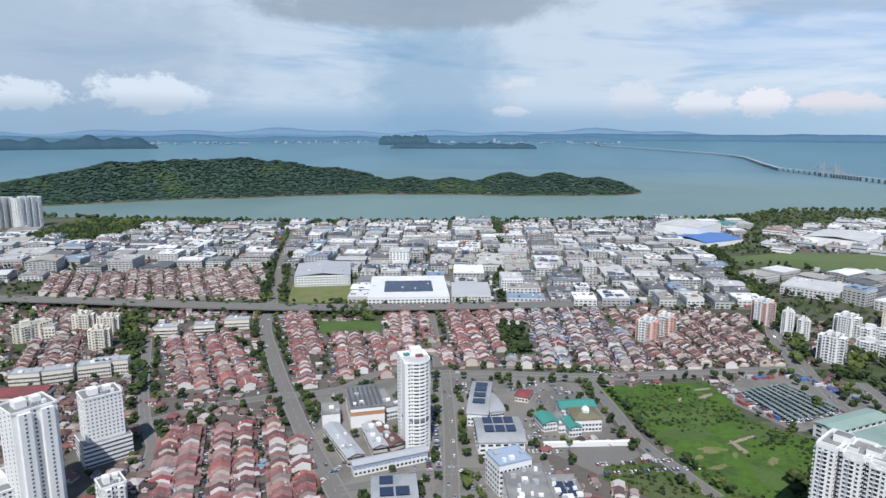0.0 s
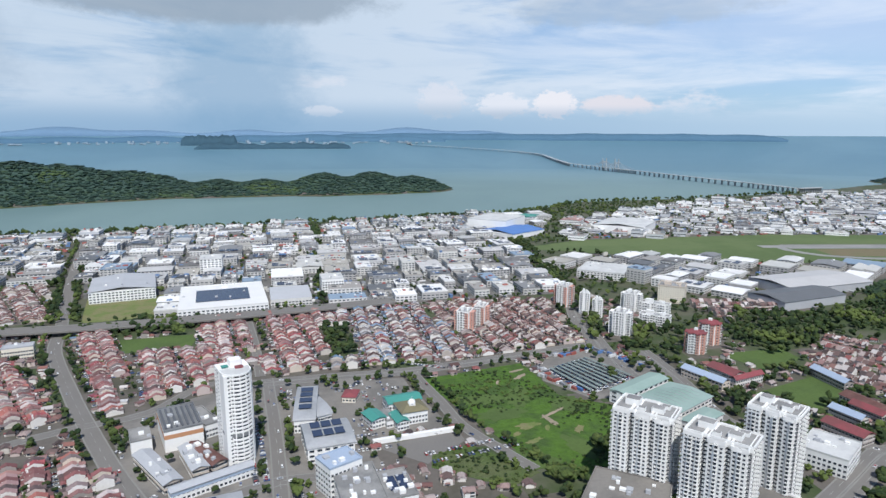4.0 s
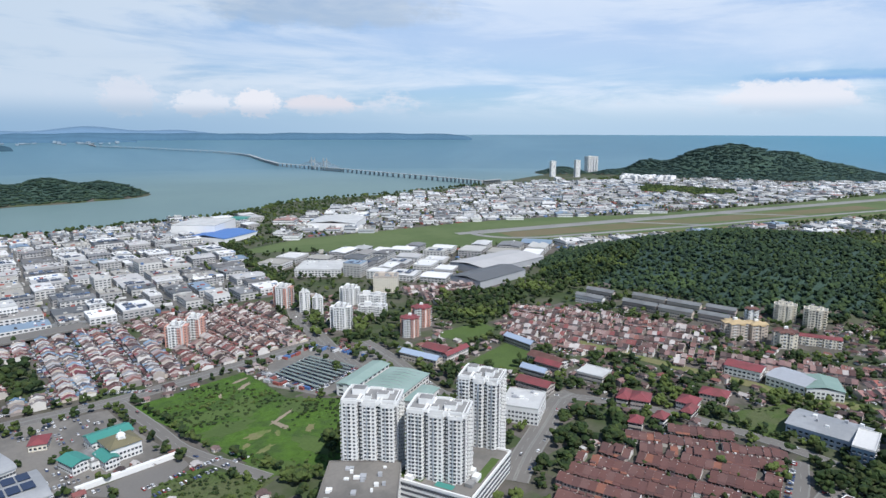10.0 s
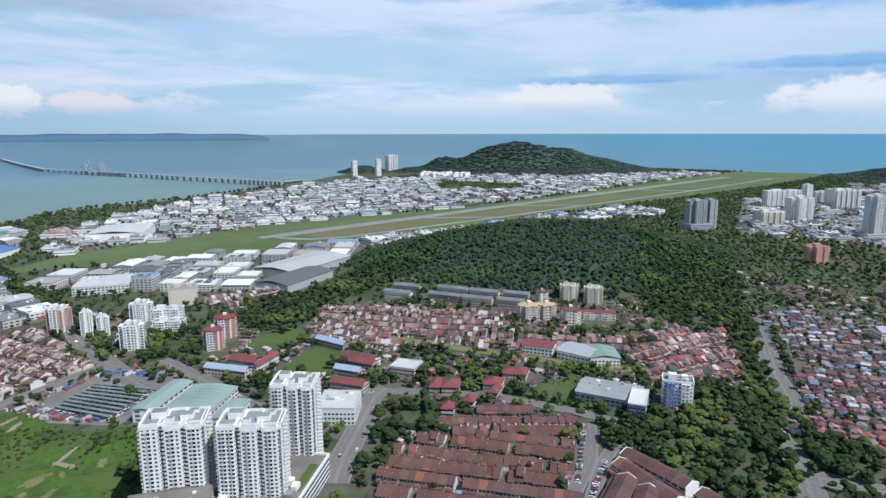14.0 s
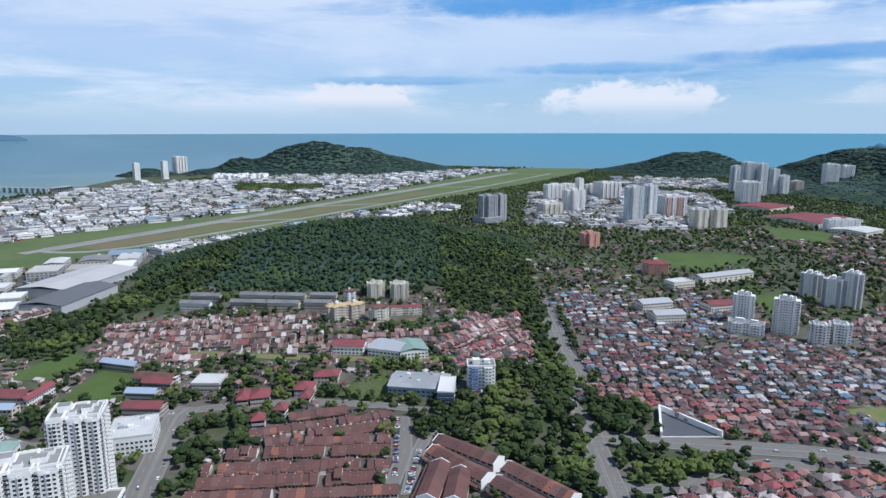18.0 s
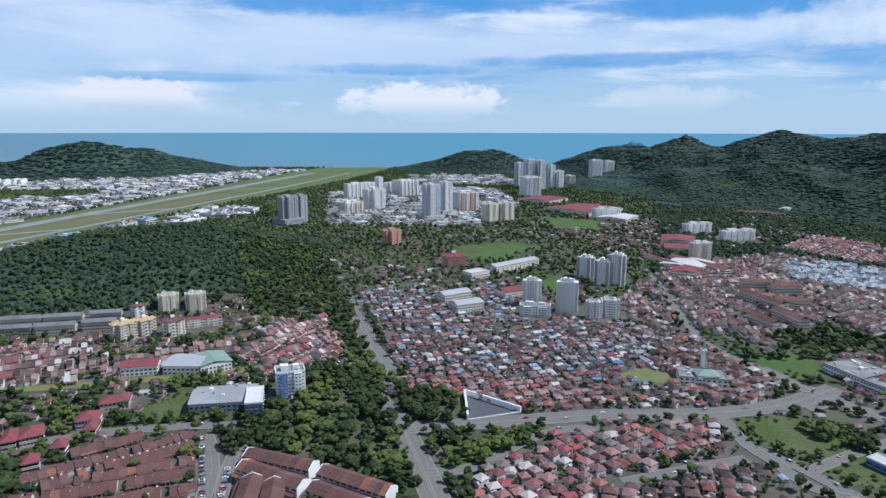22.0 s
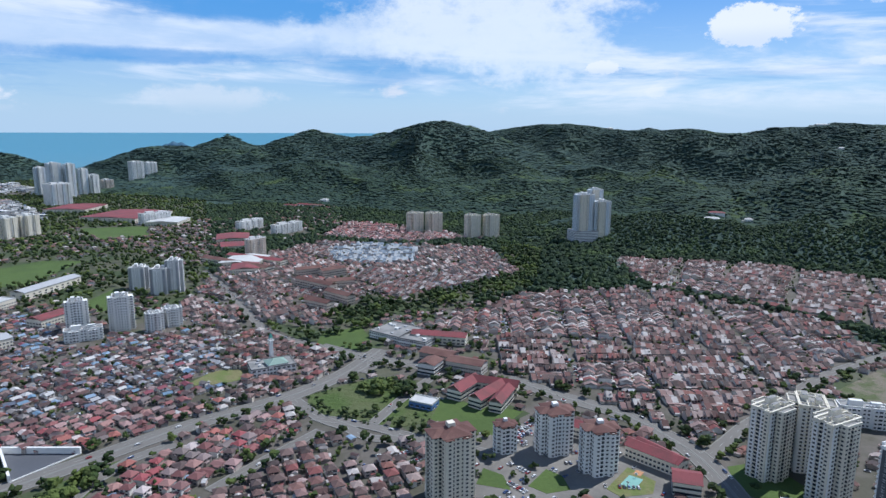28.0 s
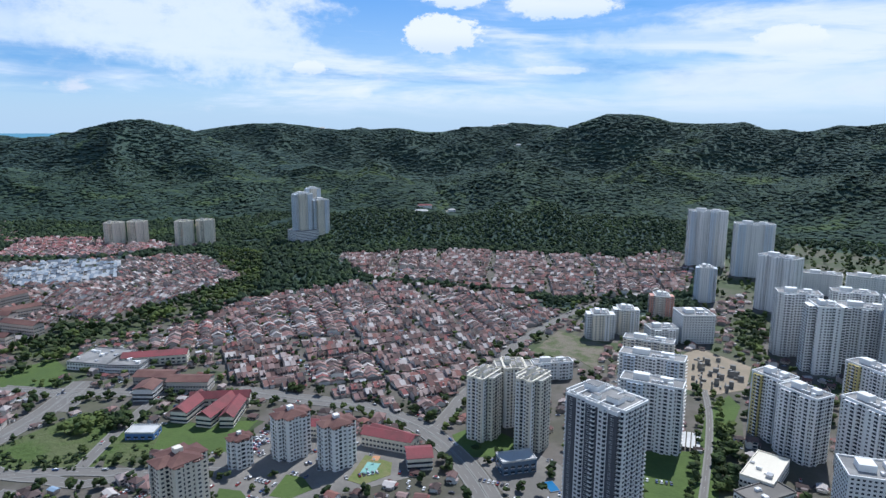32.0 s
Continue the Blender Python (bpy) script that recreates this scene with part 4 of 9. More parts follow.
for n, (x, y, rx, ry, ang) in enumerate(((*(205, 514), 9, 2.0, 0.3), (*(203, 500), 10, 2.6, 0.6), (*(179, 492), 5, 1.6, 1.2), (*(201, 425), 16, 1.8, 0.5), (*(193, 413), 3, 10, 0.2))):
    patch(x, y, rx, ry, ang, M["earth"], "bare_patch", "thin bare strip of pale earth in the overgrown field", n, 0.27 + 0.004 * n)
for n, (x, y, rx, ry, ang) in enumerate(((174, 409, 11, 5, 0.2), (208, 395, 8, 3.5, 0.9), (169, 386, 9, 2.6, 0.4), (186, 402, 5, 2, 1.2), (160, 398, 5, 2.4, 0.7))):
    patch(x, y, rx, ry, ang, M["dry_grass"], "dry_patch", "patch of dry trampled grass in the field", 30 + n, 0.25 + 0.004 * n)
for n, (x, y) in enumerate([(160, 432), (216, 436), (185, 461), (198, 367), (160, 359), (154, 462)]):
    patch(x, y, 22, 11, 0.6 * n, M["grass"], "rank_grass", "darker patch of rank grass in the field", 20 + n, 0.22 + 0.004 * n)
field("vegetable_plot", [(523, -183), (539, -215), (517, -258), (499, -255), (506, -207)], M["dry_grass"], "allotment of vegetable beds beside houses", "allotment")

# ---- tall buildings ----
rng = random.Random(7)


def window_unit(wide, tall):
    """One window: a dark pane in a thin projecting frame with a sill, facing -y."""
    g = Geo()
    g.box(0, -0.06, -tall / 2, wide, 0.12, tall, mat=0)
    g.box(0, -0.14, -tall / 2 - 0.18, wide + 0.3, 0.28, 0.16, mat=1)
    g.box(0, -0.12, tall / 2, wide + 0.3, 0.24, 0.14, mat=1)
    return g


def balcony_unit(wide):
    """A balcony: dark door behind, slab and solid parapet in front, facing -y."""
    g = Geo()
    g.box(0, -0.05, -0.98, wide - 0.3, 0.1, 2.0, mat=0)
    g.box(0, -0.65, -1.12, wide, 1.3, 0.16, mat=1, bottom=True)
    g.box(0, -1.24, -0.98, wide, 0.12, 0.7, mat=1, bottom=True)
    g.box(-wide / 2 + 0.06, -0.65, -0.98, 0.12, 1.2, 0.7, mat=1, bottom=True)
    g.box(wide / 2 - 0.06, -0.65, -0.98, 0.12, 1.2, 0.7, mat=1, bottom=True)
    return g


def lite(wide, tall, out):
    """A window or balcony of a far block: pane and ledge only, facing -y."""
    g = Geo()
    a, b = wide / 2, tall / 2
    g.poly([(-a, -0.06, -b), (a, -0.06, -b), (a, -0.06, b), (-a, -0.06, b)], [(0, 1, 2, 3)], 0)
    g.poly([(-a, 0, -b - 0.1), (a, 0, -b - 0.1), (-a, -out, -b - 0.1), (a, -out, -b - 0.1), (-a, -out, -b + 0.8 * (out > 0.5)), (a, -out, -b + 0.8 * (out > 0.5)), (-a, -out, -b - 0.3), (a, -out, -b - 0.3)],
           [(2, 3, 1, 0), (6, 7, 5, 4)], 1)
    return g


def bays(blocks, bay, every, out=0.0):
    """Places of windows and balconies on one floor round the rectangles of a plan: x, y, angle, is it a balcony."""
    rows = []
    for bx, by, w, d in blocks:
        for ang, length, off in ((0, w, d / 2), (math.pi / 2, d, w / 2), (math.pi, w, d / 2), (-math.pi / 2, d, w / 2)):
            n = max(1, int((length - 0.8) / bay))
            for i in range(n):
                u = (i - (n - 1) / 2) * (length - 0.8) / n
                lx, ly = u, -off - out
                px, py = bx + lx * math.cos(ang) - ly * math.sin(ang), by + lx * math.sin(ang) + ly * math.cos(ang)
                if any(abs(px - ox) < ow / 2 - 0.2 and abs(py - oy) < od / 2 - 0.2 for ox, oy, ow, od in blocks if (ox, oy, ow, od) != (bx, by, w, d)):
                    continue
                rows.append((px, py, ang, every and i % every == every // 2))
    return rows


def cross_plan(w, d):
    return [(0, 0, w * 0.62, d), (0, 0, w, d * 0.56), (-w * 0.20, 0, w * 0.16, d * 1.10), (w * 0.20, 0, w * 0.16, d * 1.10)]


def slab_plan(w, d):
    n = max(2, int(w / 14))
    return [(0, 0, w, d * 0.78)] + [((i - (n - 1) / 2) * w / n, 0, w / n * 0.55, d) for i in range(n)]


def plain_plan(w, d):
    return [(0, 0, w, d)]


def tower(x, y, h, w, d, deg, label, wall="white", trim="white", accent=None, plan=cross_plan, roof="flat", storey=2.45, bay=2.7, every=3, single=False,
          base=0.0, podium=0.0, z=0.0, group="", name="apartment_tower", glass="glass", roof_mat="brown_roof", win=(1.45, 1.15)):
    """A block of flats: walls, a roof with its tanks, and on each storey its windows and balconies."""
    ob = thing(name, label, "apartment tower" if h > 24 else "building", x, y, z, radians(deg), group)
    blocks = plan(w, d)
    for i, (bx, by, bw, bd) in enumerate(blocks):
        part("wing", Geo().box(bx, by, -1.5, bw - 0.02 * i, bd - 0.02 * i, h + 1.5 - 0.35 * i), M[accent if accent and i >= 1 and i % 2 else wall], ob)
    if podium:
        low_ = part("podium", Geo().box(0, 0, -0.5, w * 1.28, d * 1.35, podium), M[trim], ob, "low podium with dark bands painted as the shade of parking decks")
        # closed dark bands paint the shade inside the open parking storeys
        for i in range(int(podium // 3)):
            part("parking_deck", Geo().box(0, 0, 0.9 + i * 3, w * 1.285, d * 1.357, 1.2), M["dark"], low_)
        part("podium_roof", Geo().box(0, 0, podium - 0.5, w * 1.25, d * 1.32, 0.2), M["deck"], low_)
    n = max(1, int((h - base - 0.8) / storey))
    wins, outs = Geo(), Geo()
    wu, bu = window_unit(*win), balcony_unit(min(bay - 0.3, 3.0))
    spots = bays(blocks, bay, every)
    wp = [(a, b, 0, c, 1, 1, 1) for a, b, c, o in spots if not o]
    bp = [(a, b, 0, c, 1, 1, 1) for a, b, c, o in spots if o]
    lift = (h - base) / n
    if single:
        wm = wu.mesh("window", [M[glass], M[trim]])
        bm_ = bu.mesh("balcony", [M[glass], M[trim]])
        toward = math.atan2(-y, -x) - radians(deg)
        for i in range(n):
            for rows, me, nm in ((wp, wm, "window"), (bp, bm_, "balcony")):
                hidden = []
                for a, b, _, c, *_r in rows:
                    if math.cos(c - math.pi / 2 - toward) > -0.15 and len(ob.children) < 215:
                        q = part(nm, me, None, ob)
                        q.matrix_basis = Matrix.Translation((a, b, base + (i + 0.55) * lift)) @ Matrix.Rotation(c, 4, "Z")
                    else:
                        hidden.append((a, b, 0, c, 1, 1, 1))
                (wins if nm == "window" else outs).stamp(wu if nm == "window" else bu, [(r[0], r[1], base + (i + 0.55) * lift, *r[3:]) for r in hidden])
        for nm, gg in (("glazing", wins), ("balcony_tier", outs)):
            if gg.v:
                tagged(part(nm, gg, [M[glass], M[trim]], ob), kind="stuff")
    else:
        small_ = math.hypot(x, y) > 800
        wl, bl = lite(win[0] - 0.55 * small_, win[1] - 0.4 * small_, 0.25), lite(min(bay - 0.3, 3.0) - 0.4 * small_, 1.75 - 0.5 * small_, 1.2)
        zs = [base + (i + 0.55) * lift for i in range(n)]
        for nm, unit, rows in (("glazing", wl, wp), ("balcony_tier", bl, bp)):
            if rows:
                g = Geo().stamp(unit, [(a, b, zz, c, 1, 1, 1) for zz in zs for a, b, _, c, *_r in rows])
                tagged(part(nm, g, [M[glass], M[trim]], ob), kind="stuff")
    top = Geo()
    if roof == "flat":
        bx, by, bw, bd = blocks[0]
        for ww, dd_, px, py in ((bw, 0.4, 0, -bd / 2), (bw, 0.4, 0, bd / 2), (0.4, bd, -bw / 2, 0), (0.4, bd, bw / 2, 0)):
            top.box(bx + px, by + py, h - 0.2, ww + 0.3, dd_ + 0.3, 1.3)
        top.box(-bw * 0.18, 0, h, bw * 0.26, bd * 0.36, 4.2)
        top.box(bw * 0.22, bd * 0.12, h, bw * 0.20, bd * 0.28, 3.0)
        top.box(bw * 0.3, -bd * 0.25, h, bw * 0.08, bd * 0.12, 2.2)
        part("parapet", top, M[trim], ob)
        tank = Geo()
        for i in range(3):
            tank.box(bw * (0.02 + 0.07 * i), -bd * 0.22, h, bw * 0.05, bd * 0.10, 1.8)
        part("water_tank", tank, M["steel"], ob)
        deck = Geo()
        deck.box(bx, by, h - 0.3, bw - 0.2, bd - 0.2, 0.45)
        part("roof_deck", deck, M["deck"], ob)
    elif roof == "hip":
        for i, (bx, by, bw, bd) in enumerate(blocks):
            if bw >= bd:
                top.hip(bx, by, h + 0.2 - 0.3 * i, bw + 1.4, bd + 1.4, min(bw, bd) * 0.17)
            else:
                top.hip(bx, by, h + 0.2 - 0.3 * i, bd + 1.4, bw + 1.4, min(bw, bd) * 0.17, math.pi / 2)
        part("roof", top, M[roof_mat], ob)
        core = Geo()
        core.box(0, 0, h, w * 0.16, d * 0.2, min(w, d) * 0.17 + 1.2)
        part("lift_tower", core, M[trim], ob)
    elif roof == "crown":
        close_ = math.hypot(x, y) < 620
        floor_ = Geo()
        for i, (bx, by, bw, bd) in enumerate(blocks):
            hh = h - 0.35 * i
            rim, slab = (Geo(), Geo()) if close_ else (top, floor_)
            for ww, dd_, px, py in ((bw, 0.3, 0, -bd / 2), (bw, 0.3, 0, bd / 2), (0.3, bd, -bw / 2, 0), (0.3, bd, bw / 2, 0)):
                rim.box(bx + px, by + py, hh - 0.3, ww + 0.4, dd_ + 0.1, 1.5 + 0.8 * (i > 1))
            slab.box(bx, by, hh - 0.2, bw - 0.3, bd - 0.3, 0.42)
            if close_:
                part("parapet", rim, M[trim], ob)
                part("roof_deck", slab, M["deck"], ob)
        bw, bd = blocks[0][2:]
        for px, py, a, b, c in ((-0.25, 0.1, 0.24, 0.34, 4.0), (0.2, -0.12, 0.2, 0.3, 3.0), (0.28, 0.25, 0.14, 0.18, 2.2), (-0.05, -0.3, 0.12, 0.16, 2.4)):
            room, lid = (Geo(), Geo()) if close_ else (top, floor_)
            room.box(px * bw, py * bd, h, a * bw, b * bd, c)
            lid.box(px * bw, py * bd, h + c, a * bw - 0.4, b * bd - 0.4, 0.25)
            if close_:
                room_ = part("plant_room", room, M[trim], ob)
                part("lid", lid, M["deck"], room_)
        if not close_:
            part("roof_crown", top, M[trim], ob)
            tagged(part("roof_deck", floor_, M["deck"], ob), kind="stuff")
    elif roof == "gable":
        bx, by, bw, bd = blocks[0]
        top.gable(bx, by, h + 0.2, bw + 1.0, bd + 1.6, bd * 0.22)
        part("roof", top, M[roof_mat], ob)
    r = math.hypot(w, d) * (0.72 if podium else 0.56)
    claim(lambda cx_, cy_: np.hypot(cx_ - x, cy_ - y) < r + 3, (x - 80, y - 80, x + 80, y + 80), 5)
    return ob


def ang_at(x, y, turn=0.0):
    """Degrees by which a building's -y side faces the origin, plus a turn."""
    return math.degrees(math.atan2(y, x)) - 90 + turn


def rows_of(specs, **same):
    for x, y, h, w, turn, label, extra in specs:
        if math.hypot(x, y) > 1000 and abs(x) > abs(y) * 0.6:      # the far blocks stand corner-on, one side to the south
            turn += 28
        tower(x, y, h, w, extra.pop("d", w * 0.8), ang_at(x, y, turn), label, **{**same, **extra})


def hotel(x, y, h, w, d, deg, label):
    """A tower with a rounded front of white balcony bands over dark glass, and a plain rear block."""
    ob = thing("hotel_tower", label, "hotel tower", x, y, 0, radians(deg), "towers of the eastern town")

    def outline(grow):
        a = w / 2 + grow
        arc = [(a * math.cos(math.pi + math.pi * i / 14), -d * 0.14 + (d * 0.40 + grow) * math.sin(math.pi + math.pi * i / 14)) for i in range(15)]
        return arc + [(a, d * 0.2), (-a, d * 0.2)]

    def ring(grow, z0, z1):
        p = outline(grow)
        n_ = len(p)
        return Geo().poly([(*q_, z0) for q_ in p] + [(*q_, z1) for q_ in p], [(i, (i + 1) % n_, (i + 1) % n_ + n_, i + n_) for i in range(n_)] + [tuple(range(n_, 2 * n_)), tuple(range(n_ - 1, -1, -1))])
    part("glazing", ring(-0.9, -1, h - 1), M["glass"], ob, "dark glass behind the balconies")
    part("rear_block", Geo().box(0, d * 0.26, -1, w + 0.5, d * 0.5, h + 2.5), M["white"], ob)
    part("stair_tower", Geo().box(-w * 0.34, -d * 0.20, -1, w * 0.32, d * 0.46, h + 1.2), M["white"], ob)
    floors = int(h / 2.55)
    band, post = ring(0.0, 0, 1.15).mesh("balcony_band", [M["white"]]), ring(0.05, 0, 2.1).mesh("plain_band", [M["slate"]])
    for i in range(floors):
        part("balcony_band" if i != 8 else "plain_band", band if i != 8 else post, None, ob).location = (0, 0, i * h / floors)
    for px, py in [p for p in outline(-0.1)[3:14:2]]:
        part("pier", Geo().box(px, py, 0, 0.7, 0.7, h), M["white"], ob)
    pane = window_unit(1.3, 1.1).mesh("window", [M["glass"], M["white"]])
    for i in range(floors):
        for px, py, a_ in ((-w / 2 - 0.25, d * 0.12, -math.pi / 2), (-w / 2 - 0.25, d * 0.36, -math.pi / 2), (w / 2 + 0.25, d * 0.14, math.pi / 2), (w / 2 + 0.25, d * 0.36, math.pi / 2), (-w * 0.34, -d * 0.43, 0)):
            part("window", pane, None, ob).matrix_basis = Matrix.Translation((px, py, (i + 0.6) * h / floors)) @ Matrix.Rotation(a_, 4, "Z")
    part("parapet", ring(0.15, h, h + 1.2), M["white"], ob)
    part("roof_deck", ring(-0.5, h + 1.2, h + 1.3), M["metal_white"], ob)
    part("roof_garden", Geo().box(-w * 0.28, d * 0.1, h + 2.3, w * 0.22, d * 0.16, 0.6), M["teal_roof"], ob)
    part("lift_house", Geo().box(w * 0.1, d * 0.25, h + 1.4, w * 0.4, d * 0.3, 4.0), M["white"], ob)
    part("tank_cover", Geo().box(w * 0.15, -d * 0.05, h + 1.3, w * 0.26, d * 0.14, 1.2), M["red_roof"], ob)
    claim(lambda cx_, cy_: np.hypot(cx_ - x, cy_ - y) < 16, (x - 40, y - 40, x + 40, y + 40), 5)


def condo_plan(w, d):
    """Three bays standing out of a slab, slot shade painted dark between them."""
    return [(0, 0, w, d * 0.74), (-w * 0.17, 0, w * 0.055, d * 0.80), (-w * 0.35, 0, w * 0.27, d), (w * 0.17, 0, w * 0.055, d * 0.81), (0, 0, w * 0.25, d * 0.97), (w * 0.46, 0, w * 0.05, d * 0.80), (w * 0.33, 0, w * 0.23, d * 0.99)]


def striped_plan(w, d):
    """A white slab broken by upright dark strips."""
    return [(0, 0, w, d * 0.80), (-w * 0.36, 0, w * 0.15, d * 1.0), (-w * 0.20, 0, w * 0.17, d * 0.94), (-w * 0.01, 0, w * 0.20, d * 0.99), (w * 0.18, 0, w * 0.18, d * 0.95), (w * 0.35, 0, w * 0.15, d * 1.01)]


hotel(-31, 414, 62, 19, 24, ang_at(-31, 414, 14), "white rounded hotel tower with dark balcony bands")
# towers seen over the eastern town: x, y, height, width, turn, label, what differs
rows_of([
    (-238, 389, 45, 23, 12, "white apartment slab over a dark-banded podium", dict(d=18, plan=plain_plan, every=0, bay=2.3, win=(0.95, 0.95), single=True, podium=16, base=17)),
    (-244, 330, 63, 23, 18, "tall white apartment tower with blank gable walls", dict(d=26, every=0, bay=6.0, win=(1.1, 1.0), plan=slab_plan)),
    (-200, 329, 17, 13, 12, "low white apartment block with stepped roof", dict(d=18, plan=slab_plan, name="apartment_block")),
    (-262, 331, 16, 20, 12, "white podium block with a roof pool", dict(d=30, plan=plain_plan, name="podium_block", every=0)),
    (-413, 661, 17, 22, -15, "cream flats with flat roofs", dict(wall="cream", trim="cream", name="apartment_block")),
    (-379, 650, 18, 22, -15, "cream flats with flat roofs", dict(wall="cream", trim="cream", name="apartment_block")),
    (-361, 601, 20, 20, -15, "cream flats with flat roofs", dict(wall="cream", trim="cream", name="apartment_block")),
    (-446, 625, 17, 35, 20, "long cream walk-up flats", dict(wall="cream", trim="cream", d=14, plan=slab_plan, name="apartment_block")),
    (-1026, 1364, 66, 75, 8, "pale twin hotel slab by the shore", dict(d=25, plan=slab_plan, storey=2.8)),
    (-966, 1383, 67, 57, 8, "pale twin hotel slab by the shore", dict(d=25, plan=slab_plan, storey=2.8)),
    (195, 643, 22, 22, -18, "white tower with red base storeys", dict(accent="pink")),
    (219, 659, 22, 19, -18, "white tower with red base storeys", dict(accent="pink")),
    (344, 708, 26, 23, -20, "white and terracotta striped tower", dict(accent="pink")),
    (351, 667, 26, 12, -10, "slim white apartment tower among trees", dict()),
    (360, 652, 21, 12, -10, "slim white apartment tower among trees", dict()),
    (415, 669, 21, 24, -14, "white apartment tower among trees", dict()),
    (353, 588, 25, 23, -14, "white apartment tower among trees", dict()),
    (433, 647, 13, 35, -14, "long white apartment block", dict(d=14, plan=slab_plan, name="apartment_block")),
    (409, 609, 11, 33, -14, "long white apartment block", dict(d=14, plan=slab_plan, name="apartment_block")),
    (394, 517, 21, 19, -10, "white and pink apartment tower", dict(accent="pink", roof="hip", roof_mat="red_roof")),
    (426, 538, 22, 21, -10, "white and pink apartment tower", dict(accent="pink", roof="hip", roof_mat="red_roof")),
    (488, 693, 21, 32, -6, "beige office block on a brown base", dict(wall="cream", trim="beige", plan=plain_plan, every=0, name="office_block")),
    (203, 304, 57, 34, -14, "white condominium tower with stacked balconies", dict(d=24, roof="crown", single=True, plan=condo_plan, accent="dark", every=2, bay=2.15, win=(1.25, 1.2), storey=2.3)),
    (226, 268, 56, 35, -14, "white condominium tower with stacked balconies", dict(d=24, roof="crown", single=True, plan=condo_plan, accent="dark", every=2, bay=2.15, win=(1.25, 1.2), storey=2.3)),
    (273, 281, 60, 27, -14, "white condominium tower with stacked balconies", dict(d=24, roof="crown", single=True, plan=condo_plan, accent="dark", every=2, bay=2.15, win=(1.25, 1.2), storey=2.3)),
], group="towers of the eastern town")
